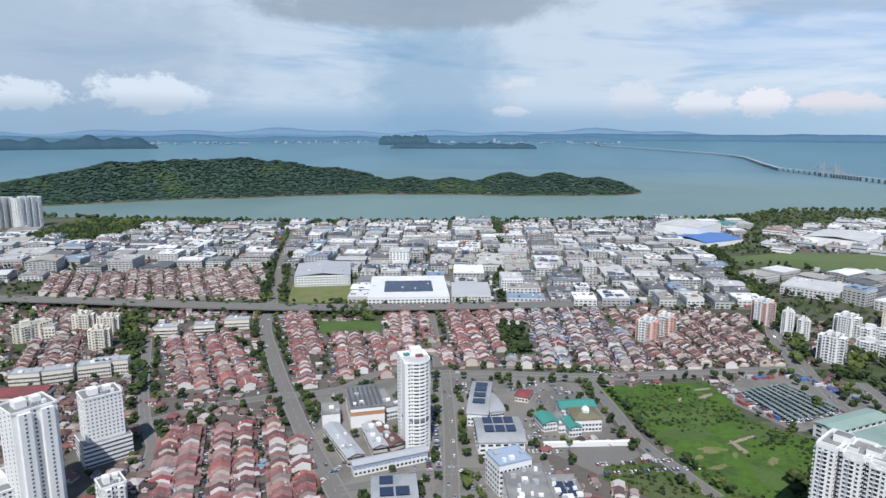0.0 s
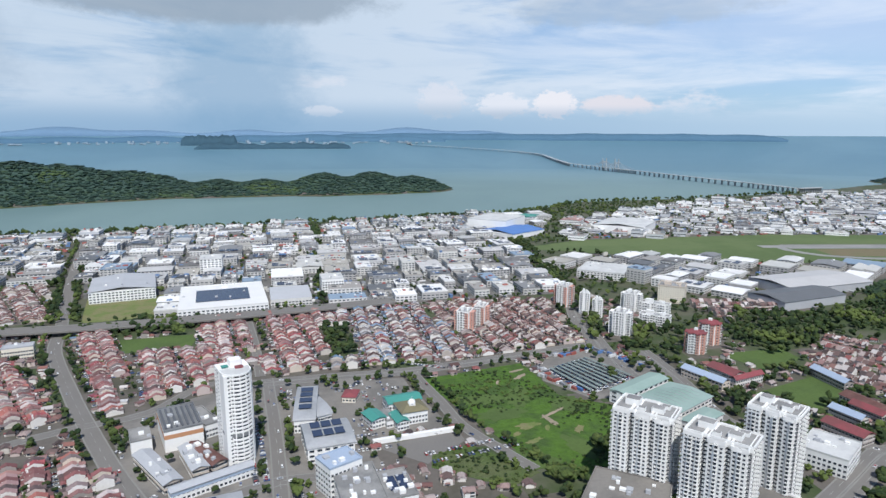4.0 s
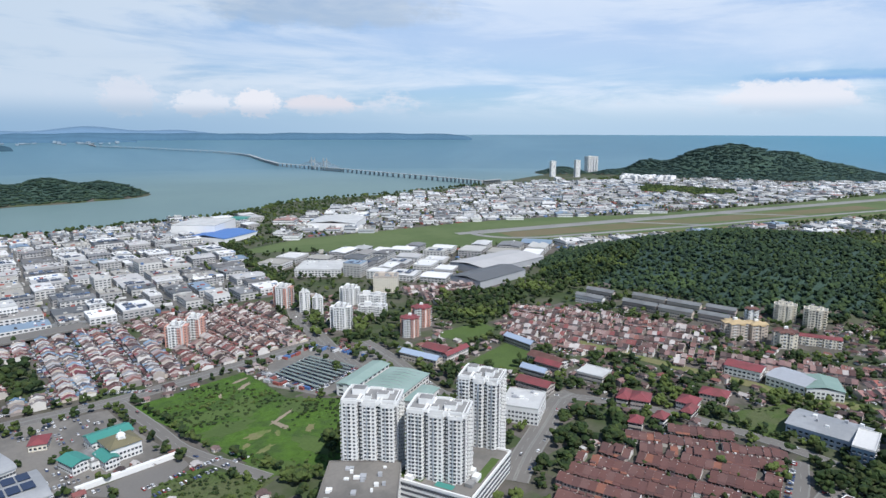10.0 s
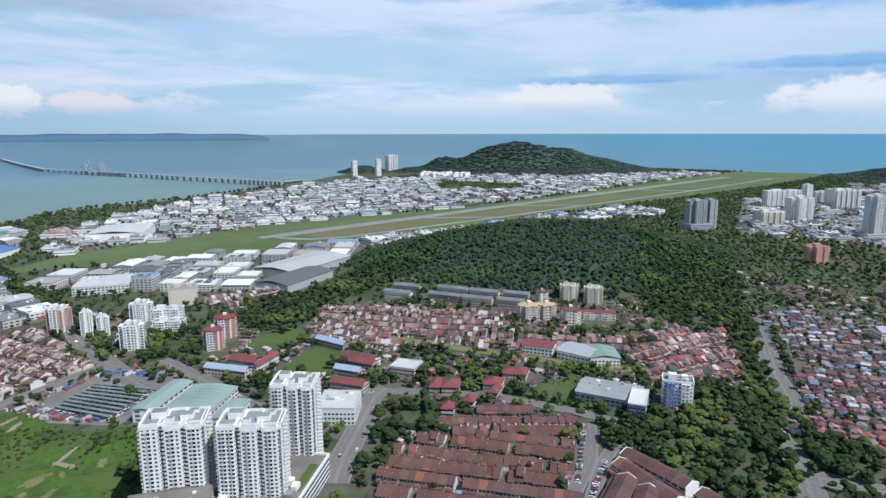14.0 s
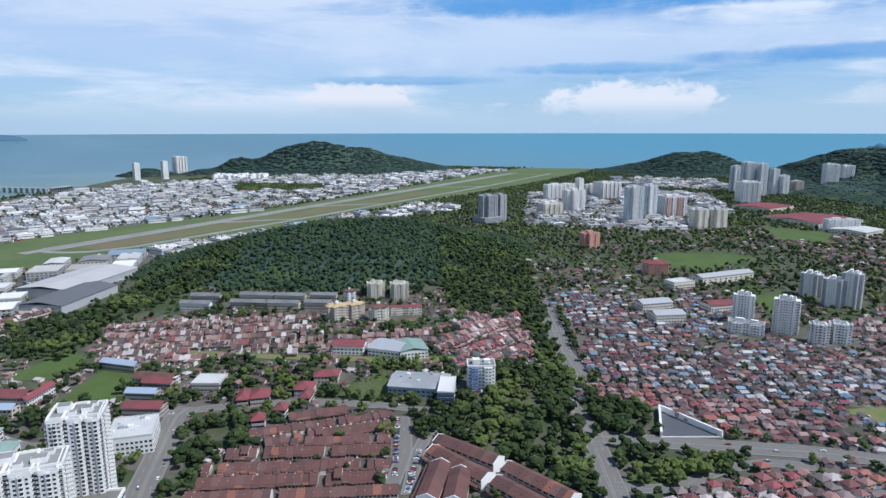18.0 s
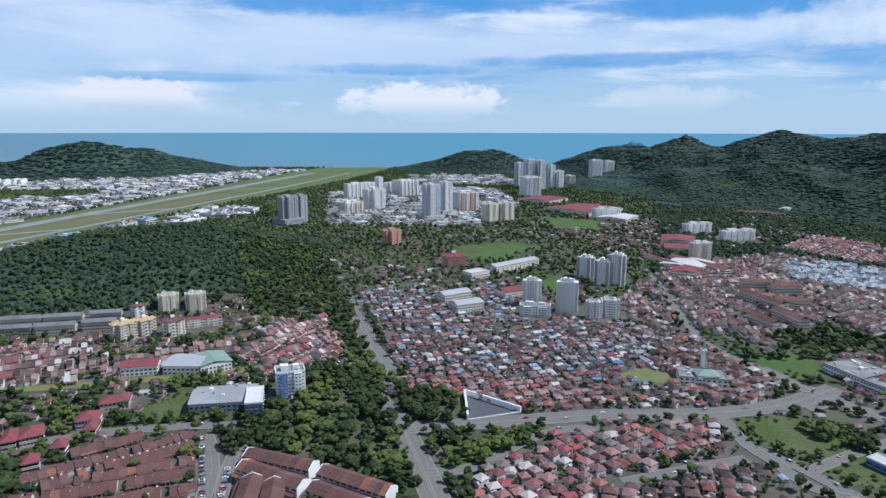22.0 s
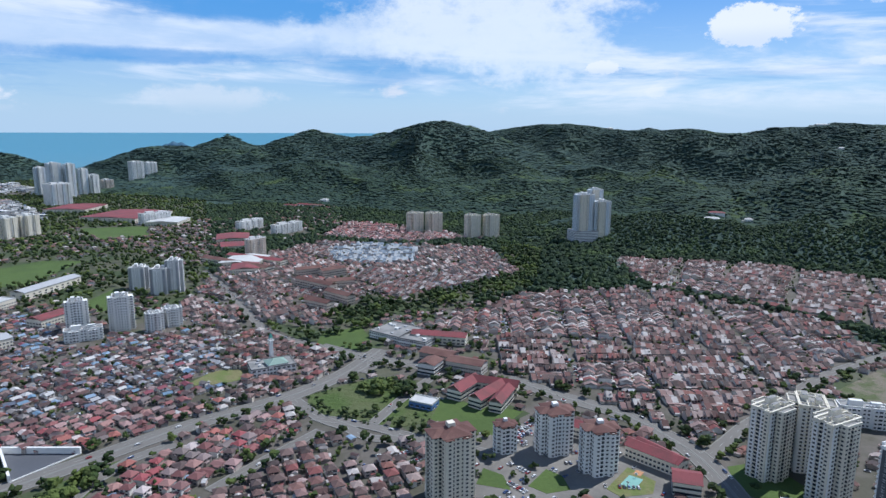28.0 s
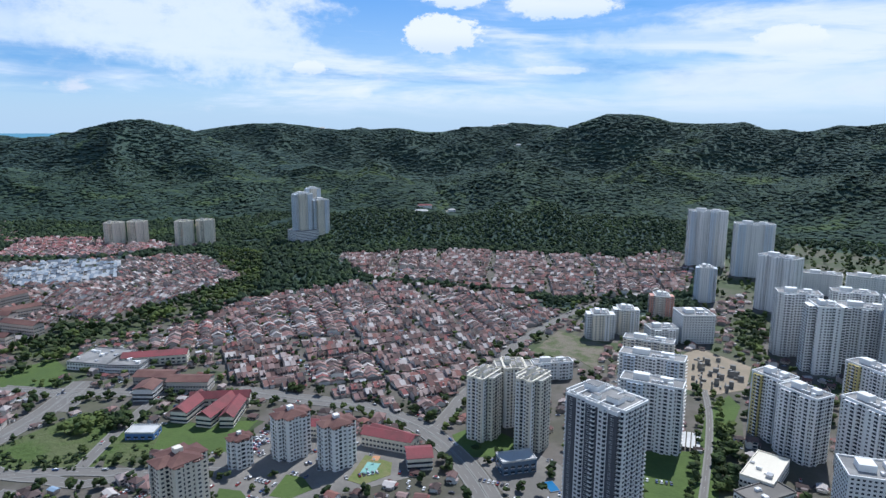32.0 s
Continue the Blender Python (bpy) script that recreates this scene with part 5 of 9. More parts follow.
rows_of([
    (754, 282, 20, 23, 0, "cream twin tower with arched crown", dict(wall="cream", roof="crown", trim="cream")),
    (759, 252, 20, 23, 0, "cream twin tower with arched crown", dict(wall="cream", roof="crown", trim="cream")),
    (650, 291, 18, 24, 20, "tan flats with orange hipped roofs", dict(wall="beige", roof="hip", roof_mat="tan", name="apartment_block")),
    (665, 276, 17, 22, 20, "tan flats with orange hipped roofs", dict(wall="beige", roof="hip", roof_mat="tan", name="apartment_block")),
    (662, 245, 17, 22, 10, "grey-white flats with hipped roofs", dict(wall="cream", roof="hip", name="apartment_block")),
    (723, 306, 16, 14, 10, "grey-white flats with hipped roofs", dict(roof="hip", name="apartment_block")),
    (692, 224, 9, 40, 4, "cream walk-up flats with pink roof", dict(wall="cream", roof="gable", roof_mat="red_roof", d=12, plan=slab_plan, name="apartment_block")),
    (501, 95, 21, 23, 4, "white office tower with blue stripes", dict(accent="blue", d=20, plan=slab_plan, every=0, name="office_tower", single=True)),
    (747, -155, 34, 22, 0, "white apartment tower with dark balcony slots", dict(storey=2.6)),
    (725, -193, 37, 25, 0, "white apartment tower with dark balcony slots", dict(storey=2.6)),
    (712, -152, 12, 35, 0, "low white block at the foot of a tower", dict(d=16, plan=slab_plan, name="apartment_block")),
    (695, -217, 20, 18, 8, "white flats with stepped roofs", dict(roof="crown", name="apartment_block")),
    (702, -238, 20, 20, 8, "white flats with stepped roofs", dict(roof="crown", name="apartment_block")),
    (900, -266, 30, 25, -8, "grey-white tower in a cluster of three", dict(accent="grey")),
    (854, -279, 34, 26, -8, "grey-white tower in a cluster of three", dict(accent="grey")),
    (851, -296, 43, 22, -8, "grey-white tower in a cluster of three", dict(accent="grey")),
    (990, -78, 17, 37, 6, "pink hotel block with a red roof", dict(wall="pink", roof="hip", roof_mat="red_roof", name="hotel_block")),
    (1190, 24, 27, 34, 6, "terracotta apartment tower among trees", dict(wall="pink", trim="pink")),
    (1460, 264, 63, 43, 10, "grey tower under construction over teal scaffolding", dict(wall="grey", trim="grey", podium=14)),
    (1491, 241, 62, 31, 10, "grey tower under construction over teal scaffolding", dict(wall="grey", trim="grey")),
    (1720, 80, 56, 57, 6, "white seaside apartment tower", dict()),
    (2041, 141, 43, 107, 6, "long white apartment slab", dict(d=24, plan=slab_plan)),
    (2103, 82, 57, 26, 6, "slim white tower near the airport", dict()),
    (2135, 46, 36, 41, 6, "white apartment slab near the airport", dict()),
    (2092, -5, 48, 74, 6, "white apartment slab near the airport", dict(plan=slab_plan)),
    (1527, -65, 84, 41, 4, "tall pale tower on a white podium", dict(accent="paleblue", podium=10)),
    (1626, -107, 80, 32, 4, "tall pale tower on a white podium", dict(accent="paleblue", podium=10)),
    (1689, -164, 48, 60, 4, "pink and white flats in a row", dict(plan=slab_plan, accent="pink")),
    (1490, -203, 41, 38, 4, "grey-white flats beside pink ones", dict(wall="cream")),
    (1505, -243, 41, 38, 4, "grey-white flats beside pink ones", dict(wall="cream")),
    (1635, 136, 29, 57, 4, "low cream flats near the runway", dict(wall="cream", plan=slab_plan)),
    (2374, -431, 89, 34, 0, "bluish white high-rise in a dense cluster", dict(accent="paleblue")),
    (2279, -451, 106, 41, 0, "bluish white high-rise in a dense cluster", dict(accent="paleblue")),
    (2274, -492, 102, 33, 0, "bluish white high-rise in a dense cluster", dict(accent="paleblue")),
    (2061, -412, 59, 60, 0, "bluish white high-rise in a dense cluster", dict(accent="paleblue", plan=slab_plan)),
    (2314, -539, 83, 29, 0, "bluish white high-rise in a dense cluster", dict(accent="paleblue")),
    (2311, -569, 63, 29, 0, "white high-rise in a dense cluster", dict()),
    (2400, -631, 39, 39, 0, "beige apartment block on a slope", dict(wall="beige")),
    (2544, -773, 90, 46, 0, "pale twin slab tower below the wooded hill", dict(plan=slab_plan)),
    (2653, -859, 80, 44, 0, "pale twin slab tower below the wooded hill", dict(plan=slab_plan)),
    (1514, -492, 24, 70, 0, "long white flats with flat roofs", dict(d=20, plan=slab_plan, name="apartment_block")),
    (2333, 1951, 72, 24, 0, "slim white tower by the shore", dict(plan=plain_plan)),
    (2412, 1871, 77, 24, 0, "slim white tower by the shore", dict(plan=plain_plan)),
    (2727, 2027, 82, 59, 0, "white shore towers side by side", dict(plan=slab_plan)),
    (996, -483, 32, 36, 10, "pale grey slab of flats", dict(wall="beige", plan=slab_plan, d=14)),
    (1293, -616, 19, 69, 16, "long white slab of flats", dict(plan=slab_plan, d=16)),
    (1192, -650, 20, 78, 16, "long white slab of flats", dict(plan=slab_plan, d=16)),
    (1028, -863, 40, 34, 0, "cream apartment tower at the foot of the hill", dict(wall="cream", roof="crown", trim="cream")),
    (1002, -893, 40, 34, 0, "cream apartment tower at the foot of the hill", dict(wall="cream", roof="crown", trim="cream")),
    (892, -899, 46, 31, 0, "cream apartment tower at the foot of the hill", dict(wall="cream", roof="crown", trim="cream")),
    (868, -928, 46, 31, 0, "cream apartment tower at the foot of the hill", dict(wall="cream", roof="crown", trim="cream")),
    (719, -1029, 93, 37, -4, "grey-green high-rise on a dark podium below the hill", dict(wall="cream", accent="paleblue", podium=24)),
    (696, -1055, 80, 33, -4, "grey-green high-rise on a dark podium below the hill", dict(wall="cream", accent="paleblue")),
    (720, -1067, 100, 29, -4, "grey-green high-rise on a dark podium below the hill", dict(wall="cream", accent="paleblue")),
], group="towers of the southern town", storey=2.7)
rows_of([
    (251, -237, 43, 27, 24, "beige flats with dark brown hipped roofs", dict(wall="cream", roof="hip", trim="cream", single=True)),
    (267, -303, 20, 15, 20, "small beige flats with a dark brown roof", dict(roof="hip")),
    (245, -328, 30, 24, 24, "white flats with dark brown hipped roofs", dict(roof="hip")),
    (210, -329, 30, 23, 24, "white flats with dark brown hipped roofs", dict(roof="hip", single=True)),
    (135, -405, 46, 21, -30, "pale condominium tower with cream parapets", dict(accent="cream", trim="cream", roof="crown", d=24)),
    (122, -433, 45, 27, 10, "pale condominium tower with cream parapets", dict(accent="cream", trim="cream", roof="crown", d=22)),
    (99, -402, 51, 20, -30, "pale condominium tower with cream parapets", dict(accent="cream", trim="cream", roof="crown", d=24, single=True)),
    (41, -330, 75, 37, -34, "black and white high-rise with balcony strips", dict(wall="white", accent="dark", trim="white", roof="crown", d=26, plan=striped_plan, every=2, bay=2.5, single=True)),
    (24, -435, 47, 41, -8, "blue and white apartment slab", dict(wall="white", accent="paleblue", d=20, plan=slab_plan)),
    (29, -505, 41, 49, -8, "blue and white apartment slab with cream gable", dict(wall="white", accent="paleblue", d=20, plan=slab_plan)),
    (38, -588, 27, 44, -8, "cream apartment slab behind the blue ones", dict(wall="cream", d=18, plan=slab_plan)),
    (93, -659, 27, 29, 10, "cream flats in a walled compound", dict(wall="cream", accent="white")),
    (70, -687, 27, 27, 10, "cream flats in a walled compound", dict(wall="cream", accent="white")),
    (39, -770, 25, 27, 10, "beige flats with a pink base", dict(wall="beige", accent="pink")),
    (2, -691, 29, 33, 22, "white office block with glass front", dict(plan=plain_plan, every=0, d=30, name="office_block")),
    (32, -669, 16, 29, 22, "white stepped office block", dict(plan=slab_plan, every=0, d=24, name="office_block")),
    (-8, -862, 44, 25, 8, "white and blue tower over a red-roofed hall", dict(accent="paleblue")),
    (-6, -1096, 89, 58, 6, "tall pale high-rise with blue glass strips", dict(accent="paleblue", plan=slab_plan, d=26)),
    (-71, -1044, 79, 54, 10, "tall pale high-rise with blue glass strips", dict(accent="paleblue", plan=slab_plan, d=26)),
    (-89, -846, 67, 46, -26, "tall white apartment slab", dict(plan=slab_plan, d=24)),
    (-90, -683, 62, 38, 12, "tall white apartment tower in a dense cluster", dict(plan=slab_plan, d=26)),
    (-107, -642, 62, 32, 20, "tall white apartment tower in a dense cluster", dict(d=26)),
    (-146, -682, 54, 48, 10, "tall white apartment slab in a dense cluster", dict(plan=slab_plan, d=26)),
    (-150, -756, 51, 41, 10, "tall white apartment slab in a dense cluster", dict(plan=slab_plan, d=24)),
    (-174, -663, 68, 36, 10, "tall white apartment slab in a dense cluster", dict(plan=slab_plan, d=26)),
    (-152, -961, 28, 46, 4, "dark-windowed office slab at the wood's edge", dict(plan=plain_plan, d=20, accent="grey")),
    (-202, -922, 36, 57, 4, "dark-windowed office slab at the wood's edge", dict(plan=plain_plan, d=20, accent="grey")),
    (-55, -483, 46, 24, -34, "white and grey condominium slab with yellow panels", dict(accent="yellow", plan=slab_plan, d=22)),
    (-71, -459, 46, 28, -34, "white and grey condominium slab with yellow panels", dict(accent="white", plan=slab_plan, d=22)),
    (-126, -537, 43, 34, -34, "white and grey condominium slab with yellow panels", dict(accent="yellow", plan=slab_plan, d=22)),
    (-107, -447, 48, 31, -34, "white and grey condominium slab with yellow panels", dict(accent="white", plan=slab_plan, d=22)),
    (-98, -386, 33, 34, 20, "white hotel block with small square windows", dict(plan=plain_plan, d=24, every=0, name="hotel_block")),
    (114, -529, 15, 35, 20, "low grey-white shop flats with flat roofs", dict(plan=slab_plan, d=14, name="apartment_block")),
], group="towers of the western town")

# ---- halls, schools, shops: single low buildings ----


def hall(x, y, w, d, ang, h, label, roof="flat", wall="white", cover="steel", name="hall", rise=None, bays_n=0, solar=0, stripe=None, vents=0, category="building", group="", ribs=0):
    """A low building: walls with window strips, a roof of its own shape, and what stands on it."""
    d = min(d, 1.15 * w) if w > 25 else d
    ob = thing(name, label, category, x, y, 0, ang, group)
    g = Geo()
    g.box(0, 0, -0.5, w, d, h + 0.5)
    if stripe:
        g.box(0, 0, h * 0.62, w + 0.16, d + 0.16, h * 0.2, mat=1)
    part("wall", g, [M[wall], M[stripe or wall]], ob)
    unit = lite(max(1.6, min(w / max(1, bays_n) * 0.6, 4.0)) if bays_n else 2.0, 1.5, 0.25)
    if bays_n:
        row = Geo()
        for level in range(max(1, int(h // 3.4))):
            n2 = max(1, int(bays_n * d / w))
            for side in (0, math.pi):
                row.stamp(unit, [((i - (bays_n - 1) / 2) * w / bays_n * math.cos(side), -d / 2 * math.cos(side), level * 3.4 + 2.0, side, 1, 1, 1) for i in range(bays_n)])
            for side in (math.pi / 2, -math.pi / 2):
                row.stamp(unit, [(w / 2 * math.sin(side), (i - (n2 - 1) / 2) * d / n2, level * 3.4 + 2.0, side, 1, 1, 1) for i in range(n2)])
        tagged(part("glazing", row, [M["glass"], M["white"]], ob), kind="stuff")
    top = Geo()
    rise = min(rise if rise is not None else min(w, d) * 0.14, 9.0 if "market" in name or "hall" in name else 5.0)
    if roof == "gable":
        (top.gable(0, 0, h, w + 1.6, d + 1.6, rise) if w >= d else top.gable(0, 0, h, d + 1.6, w + 1.6, rise, math.pi / 2))
    elif roof == "hip":
        (top.hip(0, 0, h, w + 1.6, d + 1.6, rise) if w >= d else top.hip(0, 0, h, d + 1.6, w + 1.6, rise, math.pi / 2))
    elif roof == "arch":
        top.profile([(-math.cos(math.pi * i / 12) * (d / 2 + 0.8), h + math.sin(math.pi * i / 12) * rise) for i in range(13)], -w / 2 - 0.8, w / 2 + 0.8)
    elif roof == "saw":
        n = max(2, int(d / 11))
        line = [(-d / 2, h)]
        for i in range(n):
            line += [(-d / 2 + (i + 0.93) * d / n, h + rise), (-d / 2 + (i + 1) * d / n, h)]
        top.profile(line, -w / 2, w / 2)
    else:
        top.tray(w + 0.3, d + 0.3, h, 0.9, 0.6)
    part("roof", top, M["metal_white" if cover == "white" else cover], ob)
    slope = (rise / (min(w, d) / 2)) if roof in ("gable", "hip") else 0.0
    for i in range(ribs):
        rib = Geo()
        rib.box((i - (ribs - 1) / 2) * w / ribs, 0, h + 0.15, w / ribs * 0.4, d * 0.82, 0.9)
        part("roof_monitor", rib, M["dark"], ob)
    for i in range(solar):
        cols = max(1, int(math.ceil(math.sqrt(solar * w / d))))
        r, c = divmod(i, cols)
        nrow = max(1, math.ceil(solar / cols))
        p = Geo()
        px, py = (c - (cols - 1) / 2) * w * 0.72 / cols, (r - (nrow - 1) / 2) * d * 0.7 / nrow
        zz = h + 0.7 + (slope * (min(w, d) / 2 - abs(py if w >= d else px)) if slope else 0) + (rise * math.sqrt(max(0, 1 - (2 * py / d) ** 2)) if roof == "arch" else 0)
        p.box(px, py, zz, w * 0.62 / cols, d * 0.5 / nrow, 0.2)
        part("solar_panel", p, M["solar"], ob, "dark blue solar panels")
    for i in range(vents):
        p = Geo()
        px, py = rng.uniform(-0.4, 0.4) * w, rng.uniform(-0.38, 0.38) * d
        zz = h + (slope * (min(w, d) / 2 - abs(py if w >= d else px)) if slope else 0) - 0.2
        s = rng.uniform(1.4, 3.6)
        p.box(px, py, zz, s, s * rng.uniform(0.6, 1.4), rng.uniform(1.2, 2.6))
        part("roof_unit", p, M["grey" if i % 2 else "white"], ob)
    c, s = math.cos(ang), math.sin(ang)
    claim(lambda a, b: (np.abs((a - x) * c + (b - y) * s) < w / 2 + 3) & (np.abs(-(a - x) * s + (b - y) * c) < d / 2 + 3), (x - w - d, y - w - d, x + w + d, y + w + d), 5)
    return ob


hall(-73, 456, 25, 41, 0.27, 15, "white supermarket hall with an orange band and ribbed grey roof", "flat", "white", "slate", "supermarket", stripe="orange", ribs=7, vents=4)
hall(-58, 465, 11, 34, 0.48, 10, "grey-roofed annex of the supermarket", "flat", "white", "deck", "annex", bays_n=5, vents=5)
hall(-97, 445, 13, 20, 0.26, 10, "white loading hall beside the supermarket", "flat", "white", "deck", "loading_hall", vents=2)
for a, c in (((-59, 410, 10, 36, 0.35), "grey"), ((-52, 413, 10, 37, 0.59), "brown_roof"), ((-80, 403, 11, 51, 0.52), "grey")):
    hall(*a, 7, "row of low shops with dark shutters and weathered roof", "gable", "wall", c, "shop_row", bays_n=6, vents=7, rise=1.8)
hall(-45, 380, 50, 7, 0.43, 8, "long white shop row with a grey roof and blue front", "gable", "white", "grey", "shop_row", bays_n=18, rise=1.6, stripe="bluegrey")
for a, n, h_ in (((16, 469, 15, 60, -0.10), 4, 10), ((27, 412, 31, 46, 0.08), 6, 11), ((23, 464, 11, 34, 0.31), 0, 8)):
    hall(*a, h_, "pale market hall with a curved metal roof and solar panels", "arch", "white", "sheet", "market_hall", rise=4.0, solar=n, bays_n=6, vents=3)
hall(30, 360, 22, 18, 0.43, 20, "white shop block with a pale blue roof sheet", "flat", "white", "bluegrey", "shop_block", bays_n=8, vents=4)
hall(39, 337, 25, 42, 0.07, 15, "white office block with many roof plant rooms", "flat", "white", "deck", "office_block", bays_n=12, vents=16)
hall(61, 335, 17, 30, 0.09, 13, "white office wing with plant rooms on its roof", "flat", "white", "deck", "office_block", bays_n=9, vents=12, solar=2)
hall(-37, 331, 25, 34, 0.14, 12, "white hall with a curved pale roof", "arch", "white", "sheet", "market_hall", rise=4, bays_n=8, solar=3)
hall(89, 462, 27, 15, 0.15, 9, "long clinic building with a teal green roof", "gable", "white", "teal_roof", "clinic", rise=2.5, bays_n=10)
hall(92, 443, 20, 20, 0.13, 10, "hall with a pyramid olive roof and white dome", "hip", "white", "olive_roof", "prayer_hall", rise=5, bays_n=8)
hall(64, 441, 12, 17, 0.32, 7, "clinic wing with a teal roof", "gable", "white", "teal_roof", "clinic", rise=2, bays_n=5)
hall(74, 441, 9, 20, 0.20, 6, "flat white middle wing of the clinic", "flat", "white", "deck", "clinic", bays_n=4, vents=2)
hall(81, 433, 9, 17, 0.19, 7, "clinic wing with a teal roof", "gable", "white", "teal_roof", "clinic", rise=2, bays_n=4)
hall(52, 490, 11, 15, -0.34, 5, "small red-roofed pavilion in the car park", "hip", "cream", "red_roof", "pavilion", rise=2.5, bays_n=4)
dome = thing("dome", "white dome with a finial on the prayer hall roof", "dome", *(92, 440), 14.0)
ball_ = Geo()
for a0 in range(8):
    for e0 in range(4):
        q4 = [(3 * math.cos(e * 0.393) * math.cos(a * 0.785), 3 * math.cos(e * 0.393) * math.sin(a * 0.785), 3 * math.sin(e * 0.393)) for a, e in ((a0, e0), (a0 + 1, e0), (a0 + 1, e0 + 1), (a0, e0 + 1))]
        ball_.poly(q4, [(0, 1, 2, 3)] if e0 < 3 else [(0, 1, 2)])
part("shell", ball_, M["white"], dome)
part("drum", Geo().box(0, 0, -2.5, 4.6, 4.6, 2.7), M["white"], dome)
part("finial", Geo().box(0, 0, 2.9, 0.3, 0.3, 2.0), M["steel"], dome)
pale = thing("boundary_wall", "long pale boundary wall of the car park", "wall")
(ax_, ay_), (bx_, by_) = (58, 410), (121, 415)
part("panel", Geo().box((ax_ + bx_) / 2, (ay_ + by_) / 2, -0.2, math.hypot(bx_ - ax_, by_ - ay_), 3.2, 3.4, math.atan2(by_ - ay_, bx_ - ax_)), M["white"], pale)
hall(294, 409, 57, 37, 0.43, 8.5, "market hall under a broad pale green metal roof", "gable", "wall", "green_roof", "market_hall", rise=1.8, bays_n=10)
hall(283, 437, 57, 17, 0.43, 10.5, "market side wing with a pale green roof and white gable", "gable", "white", "green_roof", "market_hall", rise=1.6, bays_n=8)
hall(299, 378, 34, 15, 0.43, 6.5, "low rear wing of the green-roofed market", "gable", "wall", "green_roof", "market_hall", rise=1.0, bays_n=6)
for k_ in range(9):                 # seams of the great roof
    seam = thing("roof_seam", "raised pale seam of the green market roof", "seam", 294 + (k_ - 4) * 6.0 * math.cos(0.43), 409 + (k_ - 4) * 6.0 * math.sin(0.43), 8.5, 0.43, "seams of the market roof")
    part("cap", Geo().profile([(-18.4, 0.02), (0, 2.02), (18.4, 0.02), (18.4, -0.2), (0, 1.7), (-18.4, -0.2)], -0.2, 0.2), M["sheet"], seam)
hall(344, 309, 29, 33, -1.04, 13, "white shopping block with roof plant", "flat", "white", "metal_white", "shop_block", bays_n=10, vents=8)
for a, c in (((379, 453, 33, 24, -1.37), "red_roof"), ((386, 435, 40, 9, 0.20), "red_roof"), ((354, 448, 49, 16, -1.29), "bluegrey"),
             ((459, 419, 44, 14, -1.61), "bluegrey"), ((439, 366, 42, 23, -1.50), "brown_roof"), ((409, 355, 29, 14, -1.40), "bluegrey"),
             ((387, 335, 35, 21, -1.36), "red_roof"), ((430, 356, 30, 15, -1.43), "red_roof"), ((444, 317, 28, 33, -1.34), "white")):
    hall(a[0], a[1], a[2] * 0.85, a[3] * 0.65, a[4], 7.5, "school block with a long pitched roof", "gable" if c != "white" else "flat", "wall", c, "school_block", bays_n=12, rise=3.0)
for a in ((429, 261, 17, 24, -1.09), (423, 272, 10, 26, -1.17), (452, 233, 17, 22, -1.36), (482, 227, 24, 21, -1.27), (437, 224, 9, 21, -1.39), (390, 240, 11, 15, -1.12), (410, 232, 10, 15, -1.38)):
    hall(a[0], a[1], a[2] * 0.85, a[3] * 0.75, a[4], 7, "red-roofed college block with white gables", "hip", "wall", "red_roof", "institution", bays_n=7, rise=3.5)
hall(482, 143, 47, 33, -1.48, 9, "car showroom with a pale blue metal roof", "gable", "bluegrey", "sheet", "showroom", bays_n=12, rise=3, vents=6)
hall(471, 117, 13, 32, -1.40, 12, "glass-fronted showroom wing with flat roof", "flat", "curtain", "factory_roof", "showroom", bays_n=4)
for a, c in (((560, 197, 32, 30, -1.65), "steel"), ((563, 176, 27, 37, -1.06), "green_roof"), ((555, 236, 30, 19, -1.40), "red_roof")):
    hall(*a, 9, "low workshop with a pale roof", "gable", "white", c, "workshop", bays_n=8, rise=2.5)
for i in range(4):
    for j, (a) in enumerate(((645, 472, 37, 31, -1.40), (665, 413, 42, 37, -1.40), (672, 370, 39, 37, -1.40), (684, 330, 33, 38, -1.40))):
        if i < 2:
            off = i * 34
            hall(a[0] + off, a[1] + off * 0.25, a[2], 9, a[4], 10, "grey-roofed walk-up flats in parallel rows", "gable", "wall", "slate", "walk_up_flats", bays_n=14, rise=3, group="walk-up flats below the wood")
for a, c in (((508, -400, 40, 40, -2.93), "white"), ((475, -403, 32, 30, -2.80), "white")):
    hall(*a, 7, "white complex with flat roofs round courts", "flat", "white", "deck", "shop_block", bays_n=14, vents=9)
for a in ((421, -382, 33, 17, -2.79), (387, -385, 34, 16, -2.75), (408, -360, 16, 19, -2.75)):
    hall(*a, 10, "weathered three-storey shop-houses with grey roofs", "gable", "wall", "brown_roof", "shop_row", bays_n=14, rise=2.4)
for a in ((353, -349, 13, 33, -2.90), (330, -353, 12, 38, -2.97), (317, -355, 10, 32, -2.74), (341, -369, 45, 9, -2.65)):
    hall(*a, 8.5, "school wing with bright red tiled roofs", "gable", "cream", "red_roof", "school_block", bays_n=9, rise=4.5)
hall(357, -308, 20, 13, -2.74, 5, "small blue and white substation", "flat", "blue", "white", "substation", bays_n=4)
hall(100, -367, 23, 13, -2.50, 9, "sales pavilion under a flat white canopy", "flat", "curtain", "white", "pavilion", bays_n=5)
hall(-47, -414, 19, 39, 2.82, 9, "flat pale club hall with roof deck", "flat", "white", "cream", "club_hall", bays_n=8, vents=4)
hall(-45, -385, 16, 32, 2.38, 8, "white club wing with flat roof", "flat", "white", "paving", "club_hall", bays_n=6, vents=3)
